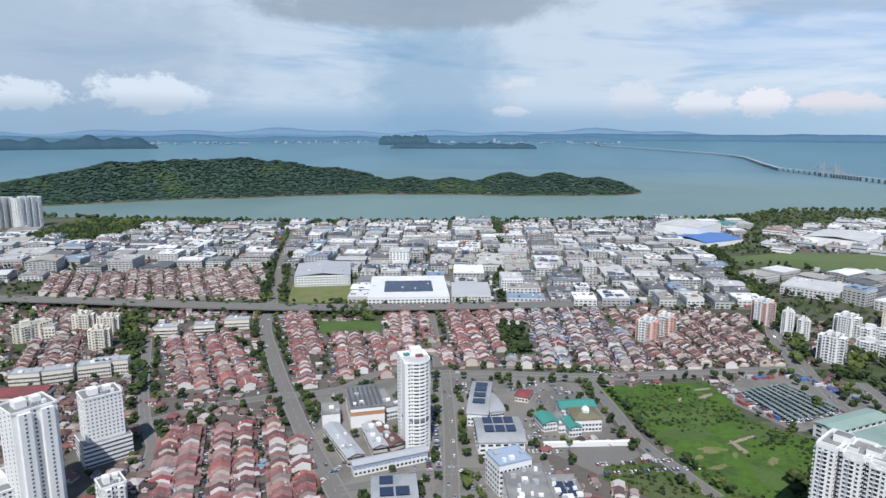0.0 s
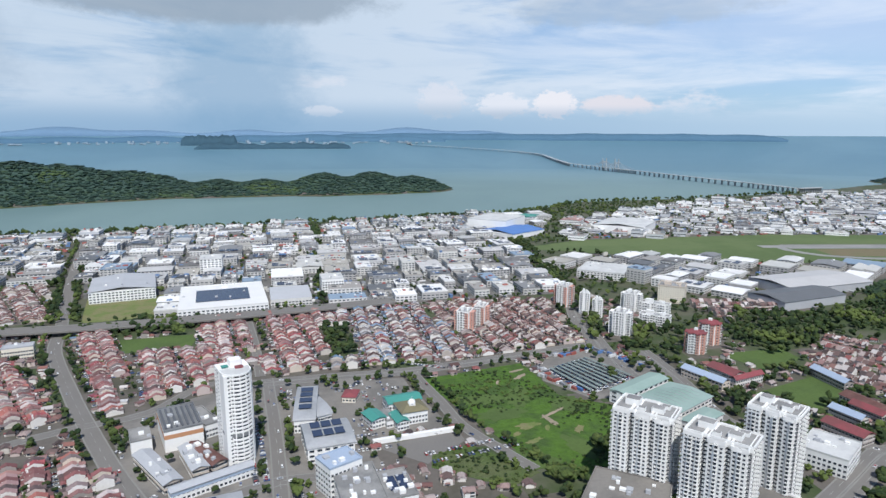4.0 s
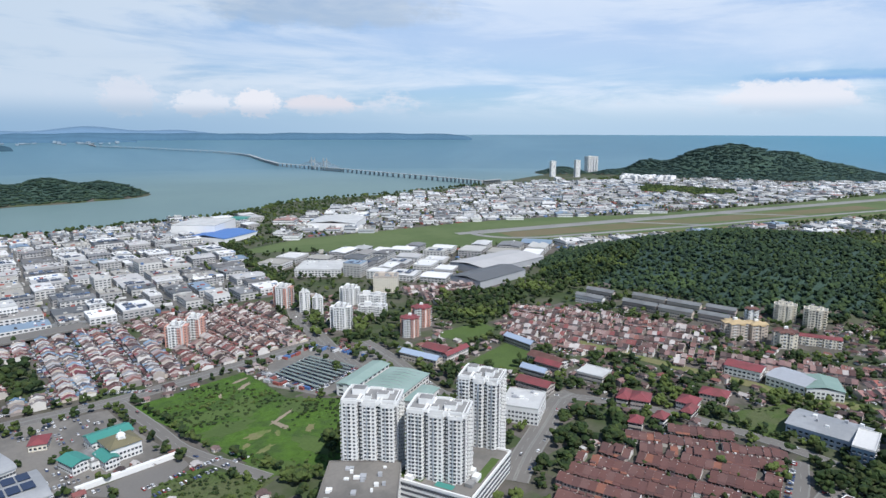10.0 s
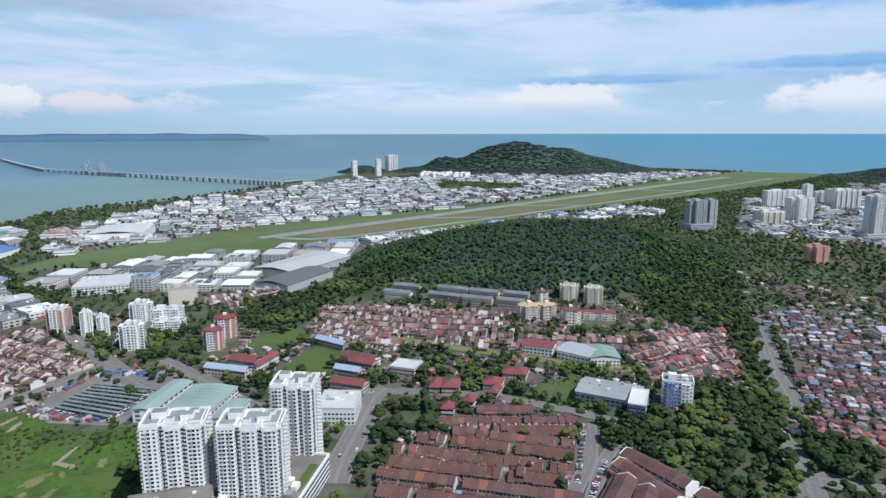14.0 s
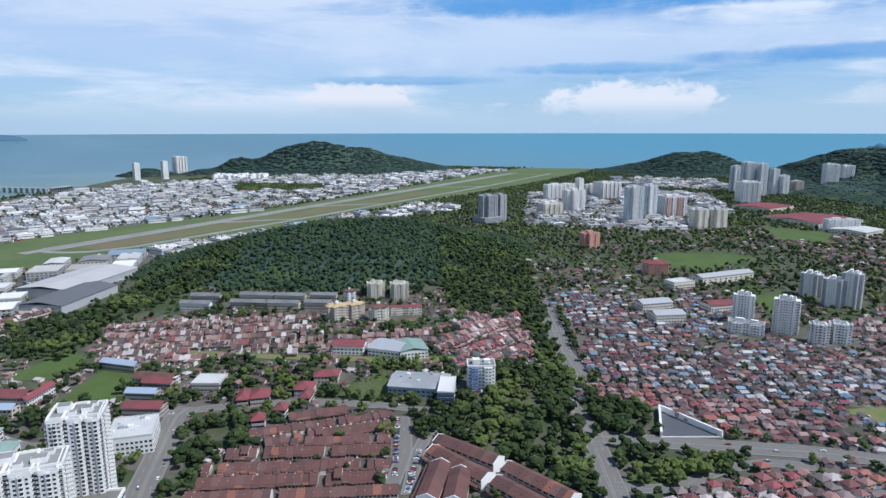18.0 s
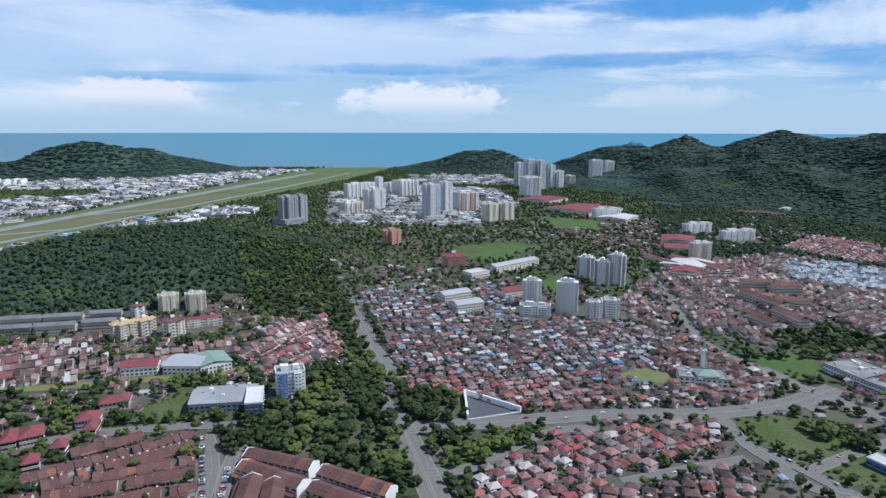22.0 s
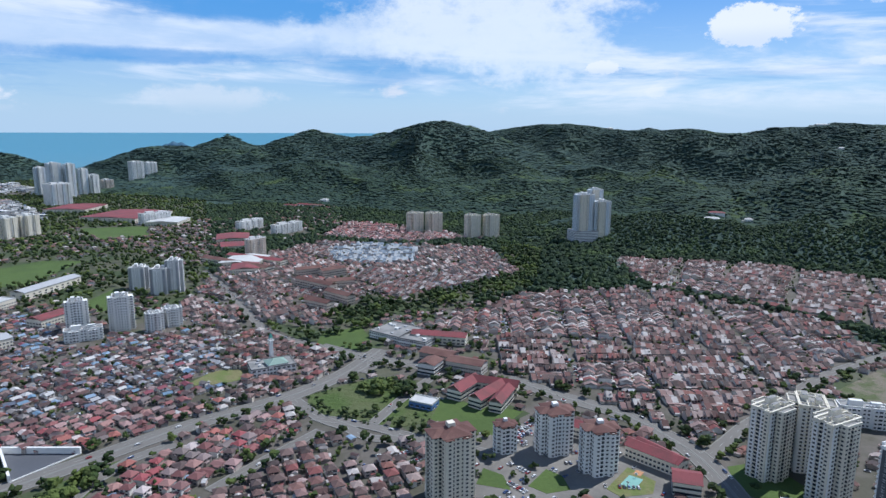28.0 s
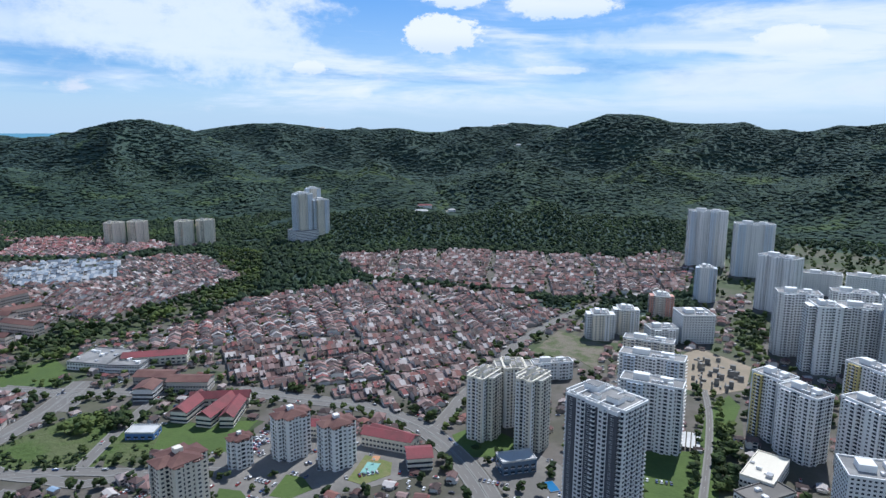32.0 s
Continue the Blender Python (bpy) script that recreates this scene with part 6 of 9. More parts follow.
for a in ((463, -421, 56, 16, -2.53), (190, -362, 34, 12, -3.10), (160, -348, 16, 16, -2.61), (239, -359, 25, 11, -2.91), (187, -365, 35, 11, 3.01)):
    hall(*a, 9, "shop-houses with red tiled roofs", "gable", "cream", "red_roof", "shop_row", bays_n=12, rise=3)
SHOP = [Geo(), Geo(), Geo()]
SHOP[0].box(0, 0, -0.5, 6.0, 17, 8.2)
SHOP[1].gable(0, 0, 7.6, 6.1, 18.6, 3.0)
SHOP[1].gable(0, -11.2, 4.6, 6.0, 5.4, 0.5)
SHOP[1].box(1.6, -3.2, 8.6, 1.1, 3.0, 0.9)
for k_ in range(3):
    SHOP[2].box(0, -8.55, 0.8 + k_ * 2.5, 4.6, 0.2, 1.4)
    SHOP[2].box(0, 8.55, 0.8 + k_ * 2.5, 4.0, 0.2, 1.2)
SHOP_MESH = SHOP[0].mesh("shop_unit", [M["cream"]]), SHOP[1].mesh("roof", [M["roof_brown_one"]]), SHOP[2].mesh("glazing", [M["glass"]])


def shop_terrace(x, y, w, d, ang, label):
    """A row of joined shop-houses, each with its own length of roof."""
    ob = thing("shop_terrace", label, "shop-houses", x, y, 0, ang, "brown-roofed shop terraces")
    n_ = max(2, int(w / 4.6))
    for i in range(n_):
        unit = part("shop_unit", SHOP_MESH[0], None, ob)
        step = rng.uniform(-0.06, 0.06)
        unit.matrix_basis = Matrix.Translation(((i - (n_ - 1) / 2) * w / n_, 0, step)) @ Matrix.Diagonal((w / n_ / 6.0, d / 17.0, 1, 1))
        part("roof", SHOP_MESH[1], None, unit)
        tagged(part("glazing", SHOP_MESH[2], None, unit), kind="stuff")
    for e in (-1, 1):
        gable_end = Geo().profile([(-d / 2 - 0.2, -0.3), (-d / 2 - 0.2, 7.9), (0, 11.0), (d / 2 + 0.2, 7.9), (d / 2 + 0.2, -0.3)], e * w / 2 - 0.3, e * w / 2 + 0.3)
        part("fire_wall", gable_end, M["white"], ob, "white stepped gable wall")
    c, s = math.cos(ang), math.sin(ang)
    claim(lambda a, b: (np.abs((a - x) * c + (b - y) * s) < w / 2 + 3) & (np.abs(-(a - x) * s + (b - y) * c) < d / 2 + 3), (x - w - d, y - w - d, x + w + d, y + w + d), 5)


for (ax_, ay_), (bx_, by_) in (((390, 103), (370, 58)), ((366, 52), (339, 9)), ((375, 103), (349, 61)), ((348, 56), (327, 24)), ((359, 93), (318, 91)), ((354, 79), (320, 75.5))):
    a = (ax_ + bx_) / 2, (ay_ + by_) / 2, math.hypot(bx_ - ax_, by_ - ay_), 12.5, math.atan2(by_ - ay_, bx_ - ax_)
    shop_terrace(*a, "long terrace of shop-houses with weathered brown roofs")
for a, c in (((1174, -524, 60, 69, -2.01), "red_roof"), ((1091, -495, 59, 50, -1.95), "red_roof"), ((951, -442, 59, 74, -2.41), "white"), ((901, -419, 40, 50, -2.05), "red_roof"),
             ((1887, -417, 106, 124, -2.28), "red_roof"), ((1653, -474, 145, 149, -2.48), "red_roof"), ((1484, -511, 71, 120, -2.28), "white"), ((941, -423, 17, 148, -1.30), "brown_roof"), ((955, -464, 18, 114, -1.20), "red_roof")):
    hall(*a, 9, "large block with long pitched roofs", "gable", "cream", c, "market_hall", bays_n=12, rise=2.5)
for a in ((732, -439, 69, 24, -2.96), (716, -467, 38, 27, -1.91), (810, -472, 36, 31, -1.77), (659, -429, 45, 20, -3.03), (783, -498, 40, 29, -1.60), (644, -390, 36, 27, -2.88)):
    hall(*a[:3], 13, a[4], 13, "weathered beige walk-up flats with brown roofs", "gable", "beige", "brown_roof", "walk_up_flats", bays_n=14, rise=3)
hall(237, 269, 52, 86, -1.17, 14, "pale parking podium with its open decks' shade painted as bands under the condominium", "flat", "white", "paving", "podium_block", bays_n=26, vents=3)
hall(176, 278, 43, 50, -0.70, 20, "white shop-office block with roof courts", "flat", "white", "paving", "office_block", bays_n=14, vents=18)

# terrace of the condominium podium
px_, py_, pw_, pd_, pa_ = 237, 269, 52, 86, -1.17
pd_ = min(pd_, 1.15 * pw_)
terrace = thing("podium_terrace", "roof terrace with pool, planters and pavilions on the podium", "terrace", px_, py_, 14.0, pa_)
part("lawn", Geo().box(-pw_ * 0.3, -pd_ * 0.38, 0.0, pw_ * 0.3, pd_ * 0.12, 0.35), M["grass"], terrace)
part("lawn", Geo().box(pw_ * 0.40, pd_ * 0.05, 0.0, pw_ * 0.10, pd_ * 0.5, 0.35), M["grass"], terrace)
part("pool", Geo().box(pw_ * 0.12, -pd_ * 0.40, 0.0, pw_ * 0.22, pd_ * 0.08, 0.3), M["teal_roof"], terrace)
for i in range(9):
    part("pavilion", Geo().box(rng.uniform(-0.44, 0.44) * pw_, rng.uniform(-0.46, 0.46) * pd_, 0.0, rng.uniform(3, 7), rng.uniform(3, 6), rng.uniform(2.4, 3.4)), M["white" if i % 2 else "deck"], terrace)
for e, w_, d_, x_, y_ in ((0, pw_, 0.5, 0, -0.5), (1, pw_, 0.5, 0, 0.5), (2, 0.5, pd_, -0.5, 0), (3, 0.5, pd_, 0.5, 0)):
    part("parapet", Geo().box(x_ * pw_, y_ * pd_, -0.2, w_ + 0.5, d_ + 0.5, 1.6), M["white"], terrace)
# solid dark bands painted as the shade of open decks, storey by storey
decks = thing("deck_shade_bands", "dark bands on the podium walls, painted shade of open parking decks", "podium", px_, py_, 0.0, pa_)
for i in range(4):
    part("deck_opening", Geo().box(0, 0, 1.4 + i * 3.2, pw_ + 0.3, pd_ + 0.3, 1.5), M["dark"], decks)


def villa(x, y, w, d, ang, label, cover="white"):
    """A small house standing on a slope."""
    ob = thing("villa", label, "house", x, y, float(ground_z(np.array([x]), np.array([y]))[0]), ang)
    part("wall", Geo().box(0, 0, -6, w, d, 13), M["white"], ob)
    part("roof", Geo().hip(0, 0, 7, max(w, d) + 1.5, min(w, d) + 1.5, 3), M[cover if cover != "white" else "metal_white"], ob)
    part("annex", Geo().box(w * 0.6, d * 0.2, -6, w * 0.5, d * 0.6, 10), M["cream"], ob)


for (x, y, z), w, d, c in (((611, -1348, -18), 30, 16, "white"), ((624, -1397, -7), 34, 14, "red_roof"), ((553, -1395, -14), 16, 12, "white"), ((1569, -980, -1), 20, 16, "white"), ((960, -3105, 234), 60, 22, "white"),
                        ((1770, -2725, 199), 26, 14, "cream"), ((788, -2791, 166), 22, 14, "white"), ((1555, -906, -8), 46, 14, "red_roof"), ((1574, -873, -13), 40, 14, "red_roof"), ((1522, -922, -19), 50, 14, "brown_roof")):
    villa(x, y, w, d, 0.4, "white villa among trees on the wooded hill", c)
courts = thing("ball_court", "pale turquoise ball court with an orange pad on worn grass", "court", 186.5, -331, 0.2, -1.42)
part("court", Geo().box(0, 0, 0.05, 14, 9, 0.25), M["court_paint"], courts)
part("pad", Geo().box(13, 1, 0.04, 6, 5, 0.2), M["orange"], courts)
for e in (-1, 1):
    part("goal_post", Geo().box(e * 6.6, 0, 0.2, 0.2, 0.2, 3.2), M["steel"], courts)
    part("backboard", Geo().box(e * 6.4, 0, 2.6, 0.15, 1.8, 1.1), M["white"], courts)
pool = thing("swimming_pool", "blue swimming pool in a paved terrace", "pool", 74, -355, 0.1, -0.9)
part("basin", Geo().box(0, 0, 0.0, 12, 7, 0.5), M["kerb"], pool)
part("water", Geo().box(0, 0, 0.3, 11, 6, 0.28), M["pool_water"], pool)
for i in range(4):
    shade = thing("car_port", "long white car port roof beside the blue flats", "car port", 1.5 - i * 3.2, -448, 0, 1.57, "car ports by the canal lawn")
    part("roof", Geo().box(0, 0, 2.3, 24, 2.4, 0.2, bottom=True), M["metal_white"], shade)
    for j in range(4):
        part("post", Geo().box((j - 1.5) * 7, 0.9, 0, 0.2, 0.2, 2.4), M["steel"], shade)

# the walled pond beside the main road
pond = thing("retention_pond", "dark sunken pond behind white concrete walls", "pond")
P_ = [(490, -48), (454, -88), (443, -46)]
part("floor", Geo().poly([(*q_, 0.3) for q_ in P_], [(0, 1, 2) if (P_[1][0] - P_[0][0]) * (P_[2][1] - P_[0][1]) - (P_[1][1] - P_[0][1]) * (P_[2][0] - P_[0][0]) > 0 else (2, 1, 0)]), M["dark"], pond)
for a, b, tall in ((P_[0], P_[1], 5.0), (P_[0], P_[2], 5.0), (P_[2], P_[1], 1.2)):
    L = math.hypot(b[0] - a[0], b[1] - a[1])
    part("wall", Geo().box((a[0] + b[0]) / 2, (a[1] + b[1]) / 2, -0.3, L, 1.6 if tall > 2 else 0.6, tall, math.atan2(b[1] - a[1], b[0] - a[0])), M["white"], pond)
claim(lambda x, y: inside(x, y, P_), bounds(P_), 5)

hall(-350, 471, 40, 22, 0.17, 9, "long school block with a bright red roof", "gable", "cream", "red_roof", "school_block", bays_n=16, rise=3)
for a in ((-369, 503, 24, 17, 0.24), (-347, 512, 23, 16, 0.43), (-323, 526, 26, 15, 0.40), (-312, 535, 27, 16, 0.29), (-446, 630, 39, 18, 0.28), (-308, 634, 23, 23, 0.20), (-271, 643, 21, 25, 0.22), (-243, 662, 26, 22, 0.19)):
    hall(*a[:3], 12, a[4], 13, "pale walk-up flats with flat grey roofs", "flat", "cream", "grey", "walk_up_flats", bays_n=12, vents=2)
hall(506, -255, 39, 24, -1.86, 7, "white mosque with flat roofs round a court", "flat", "white", "deck", "mosque", bays_n=9, vents=5)
hall(501, -257, 17, 15, -1.76, 9.5, "prayer hall with a pale teal roof", "hip", "white", "green_roof", "mosque", rise=3.5, bays_n=5)
minaret = thing("minaret", "slim white minaret beside the mosque", "minaret", *(527, -266))
part("shaft", Geo().box(0, 0, -0.5, 3.2, 3.2, 24, taper=0.85), M["white"], minaret)
part("gallery", Geo().box(0, 0, 20, 4.6, 4.6, 1.2), M["white"], minaret)
part("cap", Geo().hip(0, 0, 23.5, 3.4, 3.3, 4.0), M["teal_roof"], minaret)
for a, c in (((798, -139, 39, 28, -1.07), "red_roof"), ((739, -74, 35, 23, -1.20), "grey"), ((786, -62, 40, 24, -1.07), "grey"), ((905, -104, 34, 26, -1.00), "white"), ((965, -169, 96, 31, -0.93), "grey")):
    hall(*a[:3], min(a[3], 22), a[4], 10, "public building among trees with a pale roof", "gable" if c != "white" else "flat", "cream", c, "public_building", bays_n=10, rise=3)
# frames and stacks on the building site
site = Geo()
for i, (x, y) in enumerate([(-0, -620), (-8, -608), (-15, -593), (-22, -581), (-6, -577), (-13, -564), (-29, -601), (-36, -587), (-26, -559), (-18, -620)]):
    for j in range(5):
        site.box(x + rng.uniform(-9, 9), y + rng.uniform(-9, 9), -0.2, rng.uniform(0.8, 5), rng.uniform(0.8, 4), rng.uniform(1, 7))
place("site_columns", site, M["kerb"], "unfinished concrete columns and stacks on bare earth", "building site", "stuff")

# ---- houses ----


FLOOR = 2.45


def house_geo(w, d, storeys, roof, porch=4.0, seed=0):
    """Walls, roof and panes of a small house as three pieces; the front faces -y."""
    r = random.Random(seed * 7 + storeys)
    h = FLOOR * storeys + 0.2
    walls, cover, panes = Geo(), Geo(), Geo()
    walls.box(0, 0, -0.5, w - 0.1, d, h + 0.5)
    rise = d * r.uniform(0.19, 0.27)
    if roof == "gable":             # a house in a terrace
        cover.gable(0, 0, h, w + 0.1, d + 1.2, rise)
        walls.poly([(-w / 2, -d / 2, h), (-w / 2, d / 2, h), (-w / 2, 0, h + rise * 0.86), (w / 2, -d / 2, h), (w / 2, d / 2, h), (w / 2, 0, h + rise * 0.86)], [(0, 2, 1), (3, 4, 5)])
        walls.box(w / 2 - 0.05, 0, h - 0.2, 0.24, d * 0.5, rise * 0.72)
        if seed % 2:
            cover.gable(w * 0.2, -d * 0.28, h + 0.25, d * 0.62, w * 0.48, rise * 0.62, math.pi / 2)
        walls.box(-w * 0.08, -d / 2 - porch / 2, -0.4, 0.35, porch - 0.3, 2.5)
        walls.box(w * 0.42, -d / 2 - porch + 0.4, -0.4, 0.35, 0.35, 2.5)
        cover.gable(0, -d / 2 - porch / 2, 2.4, w * 0.97, porch, 0.5)
        walls.box(w * 0.1, d / 2 + 1.0, -0.4, w * 0.72, 2.0, 2.5 + 0.6 * (seed % 3))
        cover.gable(w * 0.1, d / 2 + 1.0, 2.3 + 0.6 * (seed % 3), w * 0.8, 2.5, 0.35)
        if seed % 3 == 1:
            walls.box(-w * 0.2, d * 0.3, h + rise * 0.3, 1.2, 1.2, 1.5)
    else:                           # a detached house: a main roof, a cross wing, lean-tos
        if roof == "hip":
            (cover.hip(0, 0, h, w + 1.2, d + 1.2, rise) if w > d else cover.hip(0, 0, h, d + 1.2, w + 1.2, w * 0.24, math.pi / 2))
        else:
            cover.gable(0, 0, h, w + 1.0, d + 1.0, rise * 0.8)
        side = 1 if seed % 2 else -1
        ww, dd = w * r.uniform(0.38, 0.5), d * r.uniform(0.35, 0.55)
        walls.box(side * w * 0.22, -d * 0.5, -0.4, ww, dd, h - 0.3 - 1.2 * (seed % 3 == 0))
        cover.gable(side * w * 0.22, -d * 0.5, h - 0.5 - 1.2 * (seed % 3 == 0), dd + 1.0, ww + 0.8, ww * 0.24, math.pi / 2)
        ww, dd = w * r.uniform(0.3, 0.55), d * r.uniform(0.3, 0.45)
        walls.box(-side * w * 0.15, d * 0.55, -0.4, ww, dd, 2.8)
        cover.gable(-side * w * 0.15, d * 0.55, 2.5, ww + 0.7, dd + 0.7, 0.5)
        cover.gable(-side * w * 0.62, -d * 0.1, 2.4, w * 0.32, d * 0.6, 0.35, 0.0)
        for e in (-1, 1):
            walls.box(-side * w * 0.72, d * 0.18 * e - d * 0.1, -0.4, 0.25, 0.25, 2.8)
    for k_ in range(storeys):
        for u in (-0.22, 0.25):
            panes.box(u * w, -d / 2 - 0.05, 0.6 + FLOOR * k_, w * 0.36, 0.14, 1.5)
            panes.box(u * w, d / 2 + 0.05, 0.8 + FLOOR * k_, w * 0.26, 0.14, 1.1)
    return walls, cover, panes


KINDS = {
    "terrace": [house_geo(4.9, 10.2, s, "gable", porch=3.4, seed=i) for i, s in enumerate((2, 2, 1, 2, 1, 2, 1))],
    "bungalow": [house_geo(9.8, 9.0, s, "hip", seed=i) for i, s in enumerate((2, 1, 2, 2))] + [house_geo(11.0, 8.0, 1, "shed", seed=5)],
    "kampung": [house_geo(8.6, 7.2, 1, "shed", seed=i) for i in range(4)] + [house_geo(7.5, 9.0, 1, "hip", seed=7), house_geo(10.0, 8.0, 2, "shed", seed=8)],
}
LABELS = {"terrace": "two-storey terrace house with a red-brown tiled roof and porch", "bungalow": "detached house with a hipped tiled roof", "kampung": "village house with a low sheet-metal roof"}
ROOFS = {"terrace": "roof_far", "bungalow": "roof_mixed", "kampung": "roof_kampung"}
M["roof_blue"] = material("blue_grey_roofs", (0.3, 0.35, 0.4), None, 0.05, 1.0, 0.4, 0.7, by="island", choices=[(0.22, 0.27, 0.33), (0.36, 0.40, 0.44), (0.15, 0.18, 0.22), (0.45, 0.46, 0.47)])
shared = {}
for kind_, forms in KINDS.items():
    shared[kind_] = [(w_.mesh("wall", [M["wall"]]), c_.mesh("roof", [M["roof"]]), p_.mesh("window", [M["glass"]])) for w_, c_, p_ in forms]
shared["brown"] = [(w_, c_.mesh("roof", [M["roof_brown_one"]]), p_) for (w_, _, p_), (_, c_, _) in zip(shared["terrace"], KINDS["terrace"])]
DRIVE = []
near_houses = {"terrace": 0, "bungalow": 0, "kampung": 0}
HOUSE_XY = []


def settle_houses(kind, rows, label, tone=None):
    """Rows of x, y, angle, form. The nearest stand alone, the rest of the quarter is one piece."""
    rest = [[] for _ in KINDS[kind]]
    rows = sorted(rows, key=lambda r: r[0] ** 2 + r[1] ** 2)
    for x, y, a, f in rows:
        HOUSE_XY.append((x, y))
        sc = 1.0 if kind == "terrace" else rng.uniform(0.62, 0.82)
        if rng.random() < 0.6 and math.hypot(x, y) < 800:
            DRIVE.append((x + math.sin(a) * 10.5, y - math.cos(a) * 10.5, a + math.pi / 2))
        if near_houses[kind] < (200 if kind == "terrace" else 110) and math.hypot(x, y) < 560:
            near_houses[kind] += 1
            ob = thing(kind + "_house" if kind != "bungalow" else "bungalow", LABELS[kind], "house", x, y, 0, a, "houses of the " + kind + " quarters")
            ob.scale = (sc, sc, 0.5 + 0.5 * sc)
            for nm, me in zip(("wall", "roof", "glazing"), shared["brown" if tone == "roof_brown" else kind][f]):
                q = part(nm, me, None, ob)
            tagged(q, kind="stuff")
        else:
            rest[f].append((x, y, float(ground_z(x, y)) if math.hypot(x, y) > 900 else 0.0, a, sc, sc * rng.uniform(0.9, 1.1), (0.5 + 0.5 * sc) * rng.uniform(0.85, 1.15)))
    whole = Geo()
    for f, places in enumerate(rest):
        close = [p_ for p_ in places if math.hypot(p_[0], p_[1]) < 620]
        for g_, mat in zip(KINDS[kind][f], (0, 1, 2)):
            before = len(whole.mats)
            whole.stamp(g_, places if mat < 2 else close)
            for i in range(before, len(whole.mats)):
                whole.mats[i] = np.full_like(whole.mats[i], mat)
    if whole.v:
        place("house_quarter", whole, [M["wall_far"], M[tone or ROOFS[kind]], M["glass"]], label, "houses", "stuff")


def split(u0, v0, u1, v1, size):
    """Cuts a rectangle into uneven blocks of about that size."""
    w, d = u1 - u0, v1 - v0
    if max(w, d) < size * 1.5:
        return [(u0, v0, u1, v1)]
    t = rng.uniform(0.38, 0.62)
    if w > d:
        return split(u0, v0, u0 + w * t, v1, size) + split(u0 + w * t, v0, u1, v1, size)
    return split(u0, v0, u1, v0 + d * t, size) + split(u0, v0 + d * t, u1, v1, size)


def estate(poly, kind="terrace", tone=None, label="rows of terrace houses with red-brown roofs", along=None, skip=0.04, wide=4.95, deep=35.0, block=0):
    """Back-to-back rows along the first edge of the polygon, or block by block in changing directions."""
    (ax, ay), (bx, by) = along or (poly[0], poly[1])
    a = math.atan2(by - ay, bx - ax)
    c, s = math.cos(a), math.sin(a)
    loc = [((x - ax) * c + (y - ay) * s, -(x - ax) * s + (y - ay) * c) for x, y in poly]
    u0, v0, u1, v1 = bounds(loc)
    rows, n = [], 0
    for b0, e0, b1, e1 in (split(u0, v0, u1, v1, block) if block else [(u0, v0, u1, v1)]):
        cu, cv = (b0 + b1) / 2, (e0 + e1) / 2
        swap = block and rng.random() < 0.33
        turn_ = (math.pi / 2 if swap else 0) + (rng.uniform(-0.12, 0.12) if block else 0)
        hu, hv = ((e1 - e0) / 2, (b1 - b0) / 2) if swap else ((b1 - b0) / 2, (e1 - e0) / 2)
        hu -= 4 if block else 0
        v = -hv + 8
        while v < hv - 6:
            for side, off in ((0, 0.0), (math.pi, deep * 0.41)):
                m = int(2 * hu / wide)
                if m < 2 or v + off > hv:
                    continue
                drop = {i for i in range(m) if i % 19 == (7 + 5 * n) % 19}
                us = -hu + (np.arange(m) + 0.5) * wide
                vs = np.full(m, v + off) + np.array([rng.uniform(-0.5, 0.5) for _ in range(m)])
                lu, lv = cu + us * math.cos(turn_) - vs * math.sin(turn_), cv + us * math.sin(turn_) + vs * math.cos(turn_)
                xs, ys = ax + lu * c - lv * s, ay + lu * s + lv * c
                ok = inside(xs, ys, poly) & (taken(xs, ys) == 0)
                plain = (0, 2, 4, 6) if tone == "roof_brown" else range(len(KINDS[kind]))
                f = rng.choice(plain)
                for i in np.where(ok)[0]:
                    if i in drop or rng.random() < skip:
                        continue
                    rows.append((float(xs[i]), float(ys[i]), a + turn_ + side, f if rng.random() < (0.9 if tone == "roof_brown" else 0.55) else rng.choice(plain)))
                n += 1
            v += deep
    settle_houses(kind, rows, label, tone)
    claim(lambda x, y: inside(x, y, poly) & (TAKEN[np.clip(((y - Y0) / CELL).astype(int), 0, 1149), np.clip(((x - X0) / CELL).astype(int), 0, 1449)] == 0), bounds(poly), 4)
    mark_houses(np.array([r[:2] for r in rows]) if rows else np.zeros((0, 2)))


def mark_houses(arr, code=5, reach=3):
    for dx in (-reach, 0, reach):
        for dy in (-reach, 0, reach):
            if len(arr):
                i = np.clip(((arr[:, 0] + dx - X0) / CELL).astype(int), 0, 1449)
                j = np.clip(((arr[:, 1] + dy - Y0) / CELL).astype(int), 0, 1149)
                TAKEN[j, i] = np.where(TAKEN[j, i] == 1, 1, code)


